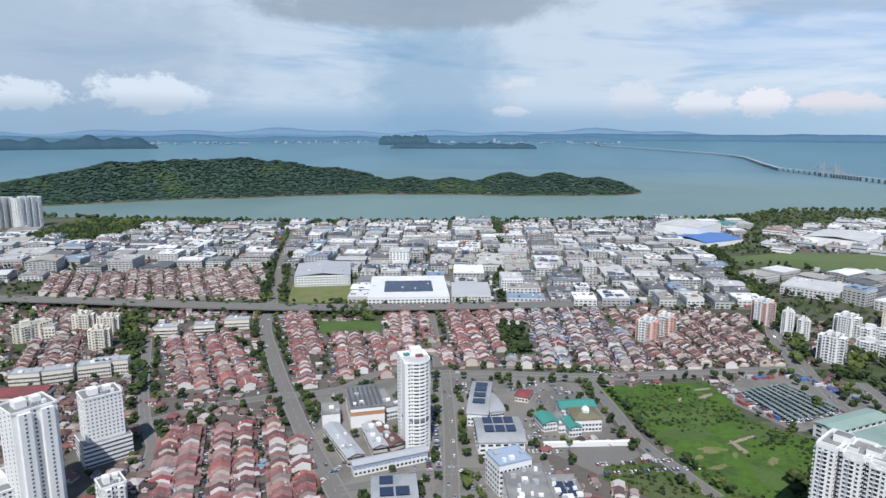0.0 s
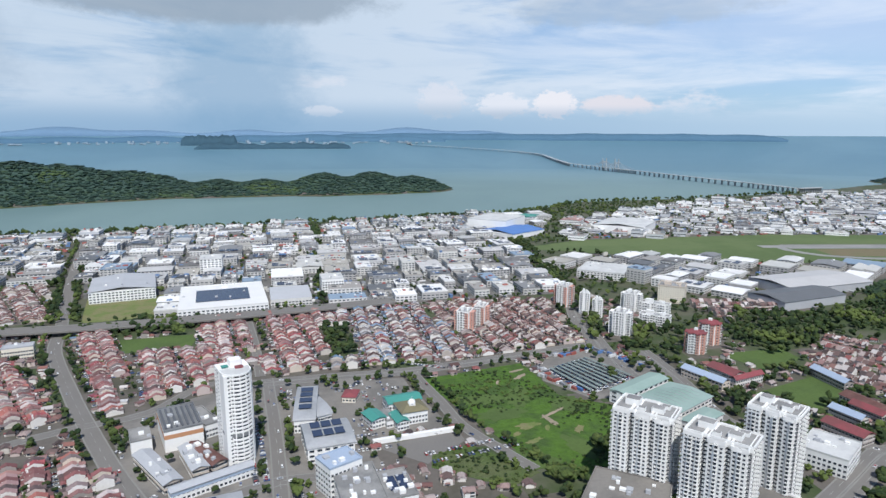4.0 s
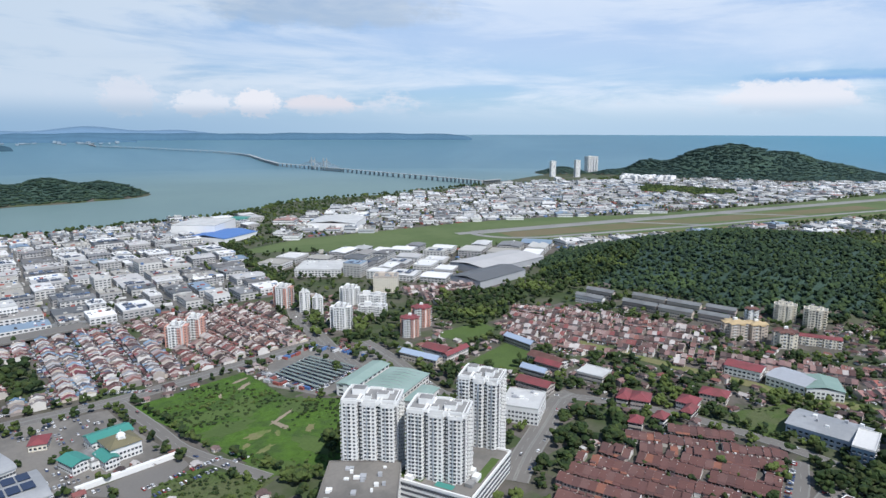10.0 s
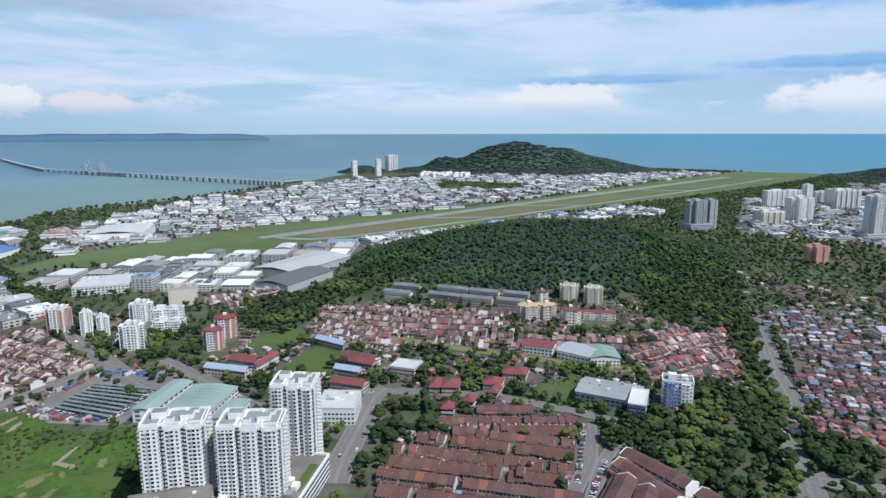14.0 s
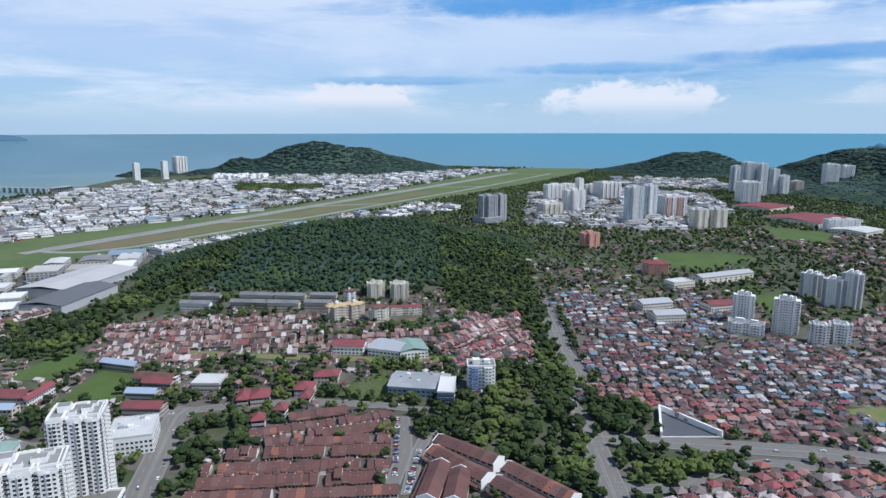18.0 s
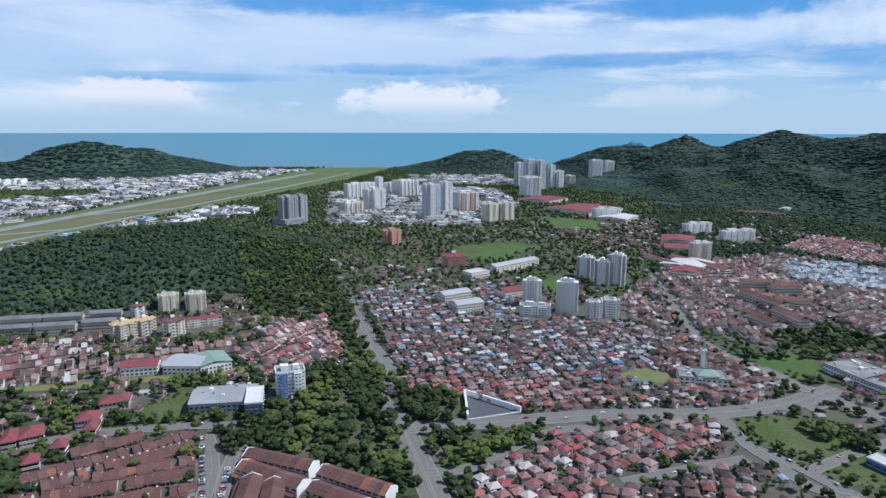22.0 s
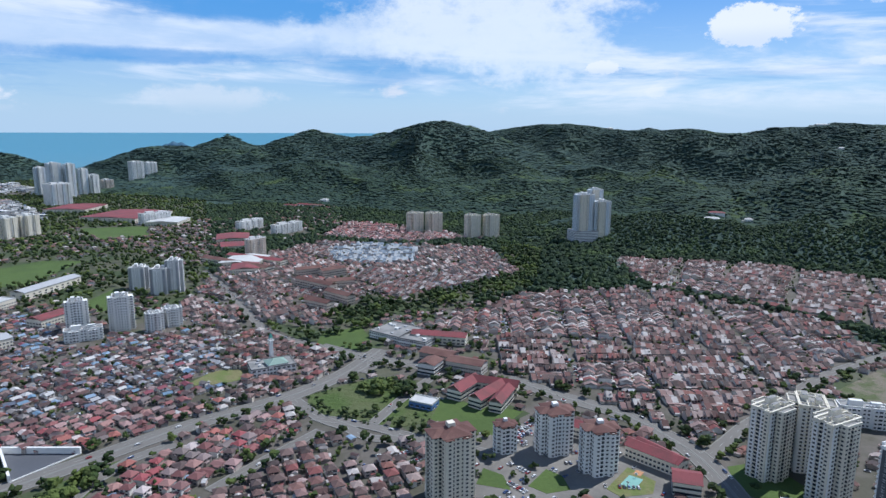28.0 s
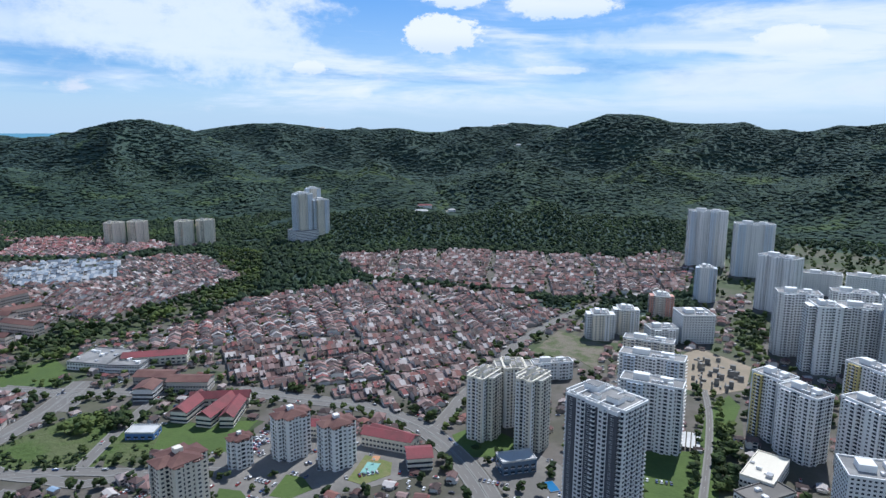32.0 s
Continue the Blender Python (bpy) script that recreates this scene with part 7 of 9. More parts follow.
def village(poly, kind="kampung", tone=None, label="village houses with mixed sheet roofs among trees", spacing=(12.0, 13.0), jitter=2.2, angle=0.0, fill=0.95, loose=0.25, leafy=False):
    """Detached houses on an uneven grid."""
    c, s = math.cos(angle), math.sin(angle)
    loc = [(x * c + y * s, -x * s + y * c) for x, y in poly]
    u0, v0, u1, v1 = bounds(loc)
    near_ = 0.78 if spacing[0] < 20 else 1.0
    us, vs = np.meshgrid(np.arange(u0, u1, spacing[0] * near_), np.arange(v0, v1, spacing[1] * near_))
    jitter *= near_
    r = np.random.RandomState(len(HOUSE_XY) % 9999)
    us, vs = us + r.uniform(-jitter, jitter, us.shape), vs + r.uniform(-jitter, jitter, us.shape)
    xs, ys = (us * c - vs * s).ravel(), (us * s + vs * c).ravel()
    free = taken(xs, ys)
    ok = inside(xs, ys, poly) & (free == 0) & (r.rand(len(xs)) < fill) & (lumps(xs, ys, 55, 2.0) + 0.7 * r.rand(len(xs)) < 0.92)
    xs, ys = xs[ok], ys[ok]
    rows = [(float(x), float(y), angle + rng.choice((0, math.pi / 2, math.pi, -math.pi / 2)) + rng.uniform(-loose, loose), rng.randrange(len(KINDS[kind]))) for x, y in zip(xs, ys)]
    settle_houses(kind, rows, label, tone)
    if not leafy:
        claim(lambda x, y: inside(x, y, poly) & (TAKEN[np.clip(((y - Y0) / CELL).astype(int), 0, 1149), np.clip(((x - X0) / CELL).astype(int), 0, 1449)] == 0), bounds(poly), 4)
    mark_houses(np.column_stack([xs, ys]) if len(xs) else np.zeros((0, 2)), reach=2)


estate([(970, -614), (964, -691), (873, -742), (781, -650), (810, -591), (874, -558)], tone="roof_blue", label="new terrace rows with blue-grey roofs behind a wall", along=[(910, -581), (818, -686)], deep=30)
estate([(-258, 496), (-327, 629), (-238, 636), (-173, 501)])
estate([(-174, 319), (-210, 423), (-129, 444), (-78, 332)])
estate([(-540, 775), (-607, 915), (-299, 974), (-252, 791)], tone="roof_mixed", label="rows of old terrace houses with dull pink roofs")
estate([(-144, 502), (-220, 725), (-179, 726), (-116, 503)], label="rows of terrace houses with red roofs")
estate([(-114, 503), (-147, 644), (-69, 647), (-59, 505)])
estate([(-63, 564), (-86, 744), (45, 748), (40, 560)])
estate([(47, 557), (55, 744), (167, 747), (175, 562)], tone="roof_kampung", label="terrace houses with red, grey and blue roofs")
estate([(184, 558), (172, 738), (330, 734), (299, 569)], tone="roof_mixed", label="rows of terrace houses with faded red roofs")
estate([(-407, 529), (-494, 706), (-451, 707), (-346, 531)], tone="roof_mixed")
estate([(555, 517), (678, 320), (531, 279), (458, 444)], tone="roof_mixed", label="rows of terrace houses with brown and pink roofs", along=[(529, 493), (607, 312)])
estate([(572, 294), (634, 174), (577, 152), (537, 251)], tone="roof_mixed", along=[(541, 278), (589, 160)])
estate([(587, 163), (707, 142), (740, 96), (581, 58), (523, 118)], tone="roof_far", along=[(534, 144), (647, 81)])
estate([(331, 253), (369, 206), (408, 130), (387, 119), (317, 105), (269, 217)], tone="roof_brown", label="long terrace rows with weathered brown tiled roofs", along=[(321, 240), (352, 146)])
estate([(383, 241), (426, 207), (433, 145), (413, 132), (371, 207), (361, 230)], tone="roof_brown", label="terrace houses with red-brown roofs", along=[(373, 225), (421, 151)])
estate([(495, 695), (587, 670), (591, 582), (494, 574)], tone="roof_mixed")
village([(817, 80), (866, -28), (791, -95), (672, -173), (621, -261), (536, -225), (461, -188), (452, -87), (483, -41), (509, 4), (559, 18), (717, 53)], spacing=(11.5, 12.5), angle=0.2)
village([(412, -47), (421, -139), (433, -223), (373, -205), (312, -30), (370, -47)], "bungalow", label="detached houses with red and brown roofs along lanes", spacing=(13, 14.5), angle=0.5, jitter=1.6)
village([(414, -100), (435, -231), (366, -238), (323, -260), (283, -242), (248, -196), (314, -26)], "bungalow", tone="roof_mixed", label="semi-detached houses with dark brown roofs along curving lanes", spacing=(12.5, 14.5), angle=-0.35, jitter=1.3, loose=0.08)
village([(717, -272), (595, -301), (537, -320), (452, -348), (441, -262), (455, -189), (511, -166)], "bungalow", label="detached houses with red roofs beside the road", spacing=(12.5, 13.5), angle=0.4)
village([(868, -102), (820, -155), (672, -201), (725, -262), (610, -270), (511, -166), (451, -179), (450, -107), (459, -43)], spacing=(11.5, 12.5), angle=0.3)
estate([(513, -436), (525, -639), (445, -774), (233, -796), (142, -721), (171, -517), (168, -404), (298, -421), (359, -409), (462, -458)], "terrace", "roof_mixed", "dense rows of old single and double storey terrace houses", along=[(439, -434), (288, -569)], deep=30, skip=0.08, block=72, wide=4.8)
estate([(738, -247), (964, -416), (1047, -632), (793, -835), (666, -755), (593, -466), (597, -357)], "terrace", "roof_mixed", "dense rows of terrace houses with pale brown roofs", along=[(757, -339), (786, -618)], deep=30, skip=0.08, block=72, wide=4.8)
estate([(1103, -666), (1222, -829), (1089, -890), (856, -901), (948, -746)], "terrace", "roof_far", "terraces of pink-roofed houses at the foot of the hill", along=[(1073, -701), (900, -850)], deep=34, block=120)
estate([(580, -934), (432, -1038), (162, -1099), (32, -1079), (24, -886), (158, -797), (320, -810), (459, -799)], "terrace", "roof_mixed", "tight rows of grey-pink roofed terraces below the hill", along=[(502, -876), (193, -964)], deep=30, block=80, wide=4.8)
estate([(747, -462), (747, -644), (657, -763), (551, -660), (626, -553), (612, -432), (631, -386)], "terrace", "roof_mixed", "rows of terrace houses with pale brown roofs", along=[(704, -434), (681, -604)], deep=30, block=80, wide=4.8)
village([(289, -407), (236, -406), (180, -391), (153, -369), (207, -363), (253, -370)], "bungalow", label="detached houses below the road", spacing=(13, 14))
village([(392, -230), (316, -268), (278, -245), (340, -196)], "bungalow", tone="roof_mixed", label="semi-detached houses with dull roofs", spacing=(12.5, 14), jitter=1)
village([(516, -311), (475, -334), (436, -300), (452, -269)], "bungalow", label="red-roofed houses beside the road", spacing=(13, 14))
village([(193, -1010), (10, -1252), (10, -892), (126, -781)], "bungalow", tone="roof_mixed", label="houses on the lower slope", spacing=(16, 17))
village([(-11, -826), (-60, -922), (-61, -808), (-18, -742)], "bungalow", label="red-roofed houses by the wood", spacing=(14, 14))
village([(1138, 128), (1194, -207), (1014, -269), (856, -152), (903, -52), (847, 87)], "kampung", tone="roof_mixed", label="scattered houses among trees", spacing=(25, 25), jitter=9, fill=0.7, leafy=True)
village([(1462, 125), (1551, -416), (1297, -472), (1158, -315), (1163, -25)], "bungalow", tone="roof_mixed", label="scattered low buildings among trees", spacing=(27, 26), jitter=10, fill=0.7, leafy=True)
village([(1387, -307), (1491, -586), (1497, -965), (1171, -797), (1143, -508), (953, -378)], "bungalow", label="houses below the wooded hill", spacing=(19, 20), jitter=4, fill=0.7, leafy=True)
village([(1444, -382), (1469, -613), (1204, -849), (1047, -632), (1077, -509), (1023, -349)], "bungalow", tone="roof_mixed", label="houses among trees", spacing=(22, 22), jitter=6, fill=0.6, leafy=True)
# odd houses, stalls and sheds on the town's leftover ground
village([(-607, 738), (171, 765), (404, 736), (404, 587), (192, 341), (27, 310), (-265, 301)], tone="roof_mixed", label="odd houses and stalls between the quarters", spacing=(14.5, 15), jitter=5, fill=0.8, leafy=True)
village([(-420, 480), (-430, 320), (-172, 298), (-212, 440), (-262, 486)], "bungalow", label="detached houses round the western towers", spacing=(12, 13), jitter=2, fill=0.85)
village([(353, 645), (616, 488), (866, 212), (490, 110), (375, 178), (317, 299), (376, 518)], tone="roof_mixed", label="odd houses and stalls between the quarters", spacing=(17, 17), jitter=6, fill=0.6, leafy=True)
village([(1123, 283), (845, -258), (489, -315), (355, -187), (453, 27), (585, 158)], tone="roof_mixed", label="odd houses and stalls between the quarters", spacing=(18, 18), jitter=6, fill=0.6, leafy=True)
village([(988, -620), (347, -687), (-42, -800), (-145, -573), (-110, -408), (152, -298), (392, -230)], tone="roof_mixed", label="odd houses and stalls between the quarters", spacing=(16, 16), jitter=5, fill=0.65, leafy=True)

# ---- factories ----
ROOFS_AT = []


def works(poly, angle, lot, label, limit=70, far=False, tall=(6.5, 12), fill=0.88):
    """Factories on a street grid over the polygon: the nearest built one by one, the rest in one piece."""
    c, s = math.cos(angle), math.sin(angle)
    loc = [(x * c + y * s, -x * s + y * c) for x, y in poly]
    u0, v0, u1, v1 = bounds(loc)
    spots = []
    for b0, e0, b1, e1 in split(u0, v0, u1, v1, (lot[0] + lot[1]) / 2):
        lu, lv = b1 - b0, e1 - e0
        cu, cv = (b0 + b1) / 2 + rng.uniform(-2, 2), (e0 + e1) / 2 + rng.uniform(-2, 2)
        x, y = cu * c - cv * s, cu * s + cv * c
        if inside(x, y, poly) and taken(np.array([x]), np.array([y]))[0] == 0 and rng.random() < fill:
            spots.append((x, y, lu * rng.uniform(0.62, 0.90), lv * rng.uniform(0.58, 0.88)))
    spots.sort(key=lambda q_: q_[0] ** 2 + q_[1] ** 2)
    rest, plant_ = Geo(), Geo()
    for i, (x, y, w, d) in enumerate(spots):
        h = rng.uniform(*tall)
        if rng.random() < 0.07:
            h *= 1.7
        ang = angle
        ROOFS_AT.append((x, y, w, d, h))
        form = rng.choice(("gable", "gable", "flat", "flat", "saw", "gable"))
        if i < limit and not far:
            hall(x, y, w, d, ang, h, label, form, "factory_wall", "factory_roof", "factory", rise=min(w, d) * (0.06 if form == "gable" else 0.05), bays_n=max(3, int(w / 5)), vents=rng.randrange(0, 3),
                 solar=rng.choice((0, 0, 0, 0, 0, 3)), category="factory", group="factories of the free trade zone")
        else:
            h *= 0.8
            rest.box(x, y, -0.5, w, d, h + 0.5, ang, 0)
            if form == "flat":
                rest.box(x, y, h - 0.3, w - 1, d - 1, 0.5, ang, 1)
                rest.box(x + c * w * 0.2, y + s * w * 0.2, h, w * 0.2, d * 0.2, 3.0, ang, 1)
            else:
                rest.gable(x, y, h, w + 1, d + 1, min(w, d) * 0.05, ang + (0 if w >= d else 0), 1)
            for _ in range(5 if math.hypot(x, y) < 1800 else 2):     # plant, skylights and lean-tos
                u, v = rng.uniform(-0.42, 0.42) * w, rng.uniform(-0.42, 0.42) * d
                e = rng.uniform(2, 7)
                rest.box(x + u * c - v * s, y + u * s + v * c, h - 0.2, e, rng.uniform(1.5, 9), rng.uniform(0.7, 3.2) + 1.5, ang, 1)
            e = rng.choice((-1, 1))
            rest.box(x + e * s * (d / 2 + 3), y - e * c * (d / 2 + 3), -0.4, w * rng.uniform(0.3, 0.9), 7, h * rng.uniform(0.35, 0.6), ang, 1)
            rest.box(x, y, h * 0.45, w + 0.2, d + 0.2, h * 0.14, ang, 2)
    claim(lambda x, y: inside(x, y, poly) & (TAKEN[np.clip(((y - Y0) / CELL).astype(int), 0, 1149), np.clip(((x - X0) / CELL).astype(int), 0, 1449)] == 0), bounds(poly), 6)
    if rest.v:
        place("factory_quarter", rest, [M["works_wall"], M["works_roof"], M["glass"]], label, "factories", "stuff")


M["works_roof"] = material("metal_roofs_far", (0.7, 0.7, 0.7), None, 0.03, 0.4, 0.25, 0.55, choices=FACTORY_ROOF + [(0.16, 0.16, 0.16), (0.30, 0.28, 0.25), (0.22, 0.24, 0.25), (0.36, 0.22, 0.19)], by="island")
M["works_wall"] = material("factory_walls_far", (0.7, 0.7, 0.7), None, 0.03, 0.4, 0.2, 0.8, choices=[(0.72, 0.72, 0.70), (0.62, 0.63, 0.64), (0.78, 0.78, 0.77), (0.5, 0.51, 0.53)], by="island")
field("factory_yard", [(-387, 1449), (76, 1524), (48, 779), (-123, 765), (-134, 888), (-246, 891)], M["yard"], "concrete factory yards and access lanes", "yard", 0, 0.06)
field("factory_yard", [(99, 1487), (545, 1603), (446, 1178), (357, 764), (57, 772)], M["yard"], "concrete factory yards and access lanes", "yard", 0, 0.06)
hall(-69, 818, 101, 118, 0.09, 12, "big white factory with solar panels on its roof", "flat", "white", "factory_roof", "factory", solar=1, vents=6, bays_n=20, category="factory")
hall(13, 816, 50, 106, 0.03, 10, "grey-roofed factory with long pitched bays", "saw", "factory_wall", "grey", "factory", rise=2.5, bays_n=12, category="factory")
hall(-201, 908, 77, 118, 0.17, 15, "long grey factory with rows of windows", "gable", "white", "grey", "factory", rise=4, bays_n=18, vents=4, category="factory")
hall(-99, 1016, 32, 133, 0.04, 24, "tall white laboratory block", "flat", "white", "white", "factory", bays_n=6, vents=4, category="factory")
hall(69, 855, 29, 140, 0.03, 20, "white factory block with a framed portal", "flat", "white", "white", "factory", bays_n=8, vents=4, category="factory")
hall(478, 1339, 92, 149, -0.78, 24, "large white warehouse by the shore", "flat", "white", "white", "warehouse", category="warehouse")
hall(743, 1241, 105, 150, -0.78, 16, "large white warehouse by the shore", "gable", "white", "white", "warehouse", category="warehouse")
hall(481, 1247, 89, 108, -1.06, 10, "blue-roofed factory by the shore", "gable", "white", "blue", "factory", category="factory")
hall(595, 1437, 38, 72, -0.78, 12, "turquoise warehouse by the shore", "flat", "teal_roof", "teal_roof", "warehouse", category="warehouse")
hall(719, 709, 141, 78, 0.08, 11, "big grey cargo hall with a pale roof", "gable", "grey", "factory_roof", "cargo_hall", rise=4, category="warehouse")
hall(639, 648, 107, 55, 0.13, 11, "big grey cargo hall with a pale roof", "gable", "grey", "factory_roof", "cargo_hall", rise=4, category="warehouse")
hall(478, 849, 69, 68, -0.70, 11, "long factory with a white roof", "flat", "factory_wall", "white", "factory", bays_n=14, vents=6, category="factory")
works([(-387, 1449), (76, 1524), (48, 779), (-123, 765), (-134, 888), (-246, 891)], 0.0, (26, 56), "pale metal-roofed factory with loading yard", 90)
works([(99, 1487), (545, 1603), (446, 1178), (357, 764), (57, 772)], -0.02, (26, 54), "pale metal-roofed factory with loading yard", 100)
works([(-973, 1408), (-400, 1449), (-304, 991), (-611, 923)], 0.05, (30, 64), "pale metal-roofed factory west of the avenue", 30)
works([(-911, 1128), (-945, 1367), (-611, 923), (-660, 806)], 0.3, (36, 80), "pale sheds beside the interchange", 12)
works([(433, 951), (644, 1032), (891, 763), (871, 694), (618, 644), (542, 745), (463, 840)], 0.55, (30, 64), "low metal-roofed factory beside the airfield", 40)
works([(865, 873), (921, 754), (810, 676), (619, 634)], 0.6, (40, 80), "low cargo sheds beside the airfield", 10)
works([(264, 1435), (662, 1529), (562, 1250), (403, 1152), (237, 1183)], 0.0, (32, 66), "metal-roofed factories near the shore", 20)
works([(663, 1395), (1186, 1672), (1733, 1768), (2186, 1801), (2361, 1625), (2074, 1426), (1151, 946), (783, 1029), (537, 1080)], 0.9, (26, 58), "white-roofed factories between airfield and shore", 0, True, fill=0.66)
works([(2308, 1588), (2600, 1300), (3300, 746), (3350, 520), (2787, 650), (2076, 775), (1600, 890), (1420, 940), (1227, 1045)], 0.9, (26, 58), "white-roofed factories beyond the runway", 0, True, fill=0.6)
works([(2797, 1891), (3262, 1762), (3345, 1274), (3415, 859), (3161, 729), (2334, 1094), (2378, 1607)], 0.6, (26, 50), "low white buildings below the headland", 0, True, (6, 12), 0.6)
works([(900, 800), (1101, 740), (1395, 645), (1700, 555), (1728, 412), (1617, 385), (1426, 537), (995, 585), (850, 690)], -0.28, (26, 60), "hangars and cargo sheds south of the runway", 0, True, (7, 13), 0.7)
works([(2141, 248), (2421, -32), (2274, -313), (1827, -335), (1404, -168), (1449, 183)], 0.4, (22, 50), "low white buildings at the airport town", 0, True, (5, 11), 0.62)
works([(3017, -42), (2898, -452), (2374, -435), (2547, -34)], 0.4, (24, 50), "low white buildings near the coast", 0, True, (5, 11), 0.5)

# containers, lorries, tanks and sheds in the yards
r_ = np.random.RandomState(5)
xs, ys = np.meshgrid(np.arange(-900, 3300, 9.5), np.arange(-2100, 1900, 9.5))
xs, ys = (xs + r_.uniform(-4.5, 4.5, xs.shape)).ravel(), (ys + r_.uniform(-4.5, 4.5, ys.shape)).ravel()
ok = (taken(xs, ys) == 6) & (r_.rand(len(xs)) < 0.34) & (np.hypot(xs, ys) < 2400)
for fx, fy, fw, fd, fh in ROOFS_AT:
    ok &= ~((np.abs(xs - fx) < fw / 2 + 1) & (np.abs(ys - fy) < fd / 2 + 1))
xs, ys = xs[ok], ys[ok]
n_ = len(xs)
stack = Geo().box(0, 0, -0.2, 1, 1, 1)
rows = np.column_stack([xs, ys, np.zeros(n_), r_.choice([0, 1.57], n_) + r_.uniform(-0.05, 0.05, n_), r_.uniform(2.5, 12, n_), r_.uniform(2.2, 5, n_), r_.uniform(1.6, 5.5, n_)])
M["clutter"] = material("yard_goods", (0.5, 0.5, 0.5), None, 0.2, 1.0, 0.25, 0.7, by="island", choices=[(0.62, 0.61, 0.59), (0.45, 0.44, 0.42), (0.70, 0.69, 0.67), (0.12, 0.12, 0.125), (0.30, 0.29, 0.27), (0.12, 0.20, 0.36), (0.34, 0.11, 0.09), (0.55, 0.53, 0.48), (0.07, 0.07, 0.075), (0.25, 0.26, 0.27)])
place("yard_goods", Geo().stamp(stack, rows), M["clutter"], "containers, lorries, tanks and sheds in factory yards", "yard goods", "stuff")
tops = []
for fx, fy, fw, fd, fh in ROOFS_AT[:330]:
    for _ in range(7):
        tops.append((fx + rng.uniform(-0.42, 0.42) * fw, fy + rng.uniform(-0.42, 0.42) * fd, fh - 0.4, 0, rng.uniform(1.2, 7), rng.uniform(1.0, 4), rng.uniform(1.4, 3.4)))
place("roof_plant", Geo().stamp(stack, tops), M["clutter"], "air plant, skylights and ducts on factory roofs", "roof plant", "stuff")

# ---- airfield, highway, yards ----
RUNWAY, TAXIWAY = [(925, 978), (1650, 803), (2400, 622), (3150, 440)], [(985, 846), (1408, 716), (1763, 619), (2400, 440), (3150, 262)]
strip = Geo()
for k_, (wide, pts) in enumerate(((38, RUNWAY), (17, TAXIWAY), (17, [(915, 985), (905, 945), (925, 890), (985, 846)]), (15, [(1610, 812), (1690, 730), (1763, 619)]), (15, [(2330, 640), (2330, 540), (2390, 442)]), (15, [(1290, 890), (1350, 800), (1408, 716)]), (26, [(880, 990), (960, 972)]))):
    ribbon(smooth_line(pts, 40), -wide / 2, wide / 2, 0.24 + 0.02 * k_, strip, 0, 0.2)
place("runway", strip, M["apron"], "pale concrete runway and taxiways", "runway", "structure")
edge_lines = Geo()
for k_, (o, w_) in enumerate(((-21, 2.2), (21, 2.2), (0, 1.2))):
    ribbon(smooth_line(RUNWAY, 60), o - w_ / 2, o + w_ / 2, 0.44 + 0.01 * k_, edge_lines)
place("runway_marking", edge_lines, M["kerb"], "pale painted runway edge and centre lines", "marking", "structure")
verge_ = Geo()
ribbon(smooth_line([(950, 912), (1300, 815), (1640, 720), (2100, 590)], 60), -34, 34, 0.20, verge_)
ribbon(smooth_line([(930, 832), (1341, 690), (1700, 590), (2300, 405)], 60), -9, 9, 0.21, verge_)
place("dry_verge", verge_, M["airfield_dry"], "dry brownish grass between runway and taxiway", "grass", "structure")
deck = Geo()
line = smooth_line([(-637, 760), (-466, 752), (-354, 740), (-213, 732), (-78, 737), (58, 749), (135, 757)])
ribbon(line, -11, 11, 7.0, deck, 0, 1.6)
viaduct = thing("viaduct", "elevated concrete highway on piers", "viaduct")
part("deck", deck, M["road"], viaduct)
for a_, b_ in ((10.6, 11.0), (-11.0, -10.6)):
    rail = Geo()
    ribbon(line, a_, b_, 7.9, rail, 0, 0.95)
    part("parapet", rail, M["kerb"], viaduct)
pier = Geo().box(0, 0, -0.5, 3.0, 7.0, 6.0, taper=1.0).mesh("pier", [M["kerb"]])
for p in line[::3]:
    part("pier", pier, None, viaduct).location = (p[0], p[1], 0)

# ---- trees ----


def ball(level):
    """A rough little lump of leaves: an icosahedron, cut finer once if asked."""
    bm = bmesh.new()
    bmesh.ops.create_icosphere(bm, subdivisions=level, radius=1.0)
    v = np.array([q_.co[:] for q_ in bm.verts])
    f = [[q_.index for q_ in p.verts] for p in bm.faces]
    bm.free()
    return v, f


def crown_geo(clumps, level, seed, spread=1.0, rough=0.22):
    """A tree crown about 1 across and 1 tall: clumps of leaves at uneven places round a hollow middle."""
    r = np.random.RandomState(seed)
    v0, f = ball(level)
    g = Geo()
    for i in range(clumps):
        a, el = r.uniform(0, 6.28), r.uniform(-0.35, 1.25)
        rad = r.uniform(0.22, 0.40) * spread if clumps > 1 else 0.0
        size = r.uniform(0.16, 0.29) if clumps > 4 else (r.uniform(0.26, 0.36) if clumps > 1 else 0.5)
        v = v0 * (1 + r.uniform(-rough, rough, (len(v0), 1))) * size * np.array([1, 1, r.uniform(0.65, 0.95)])
        v = v + (rad * math.cos(a) * math.cos(el), rad * math.sin(a) * math.cos(el), 0.55 + 0.38 * math.sin(el) * (1 if clumps > 1 else 0))
        g.poly(v, f)
    return g


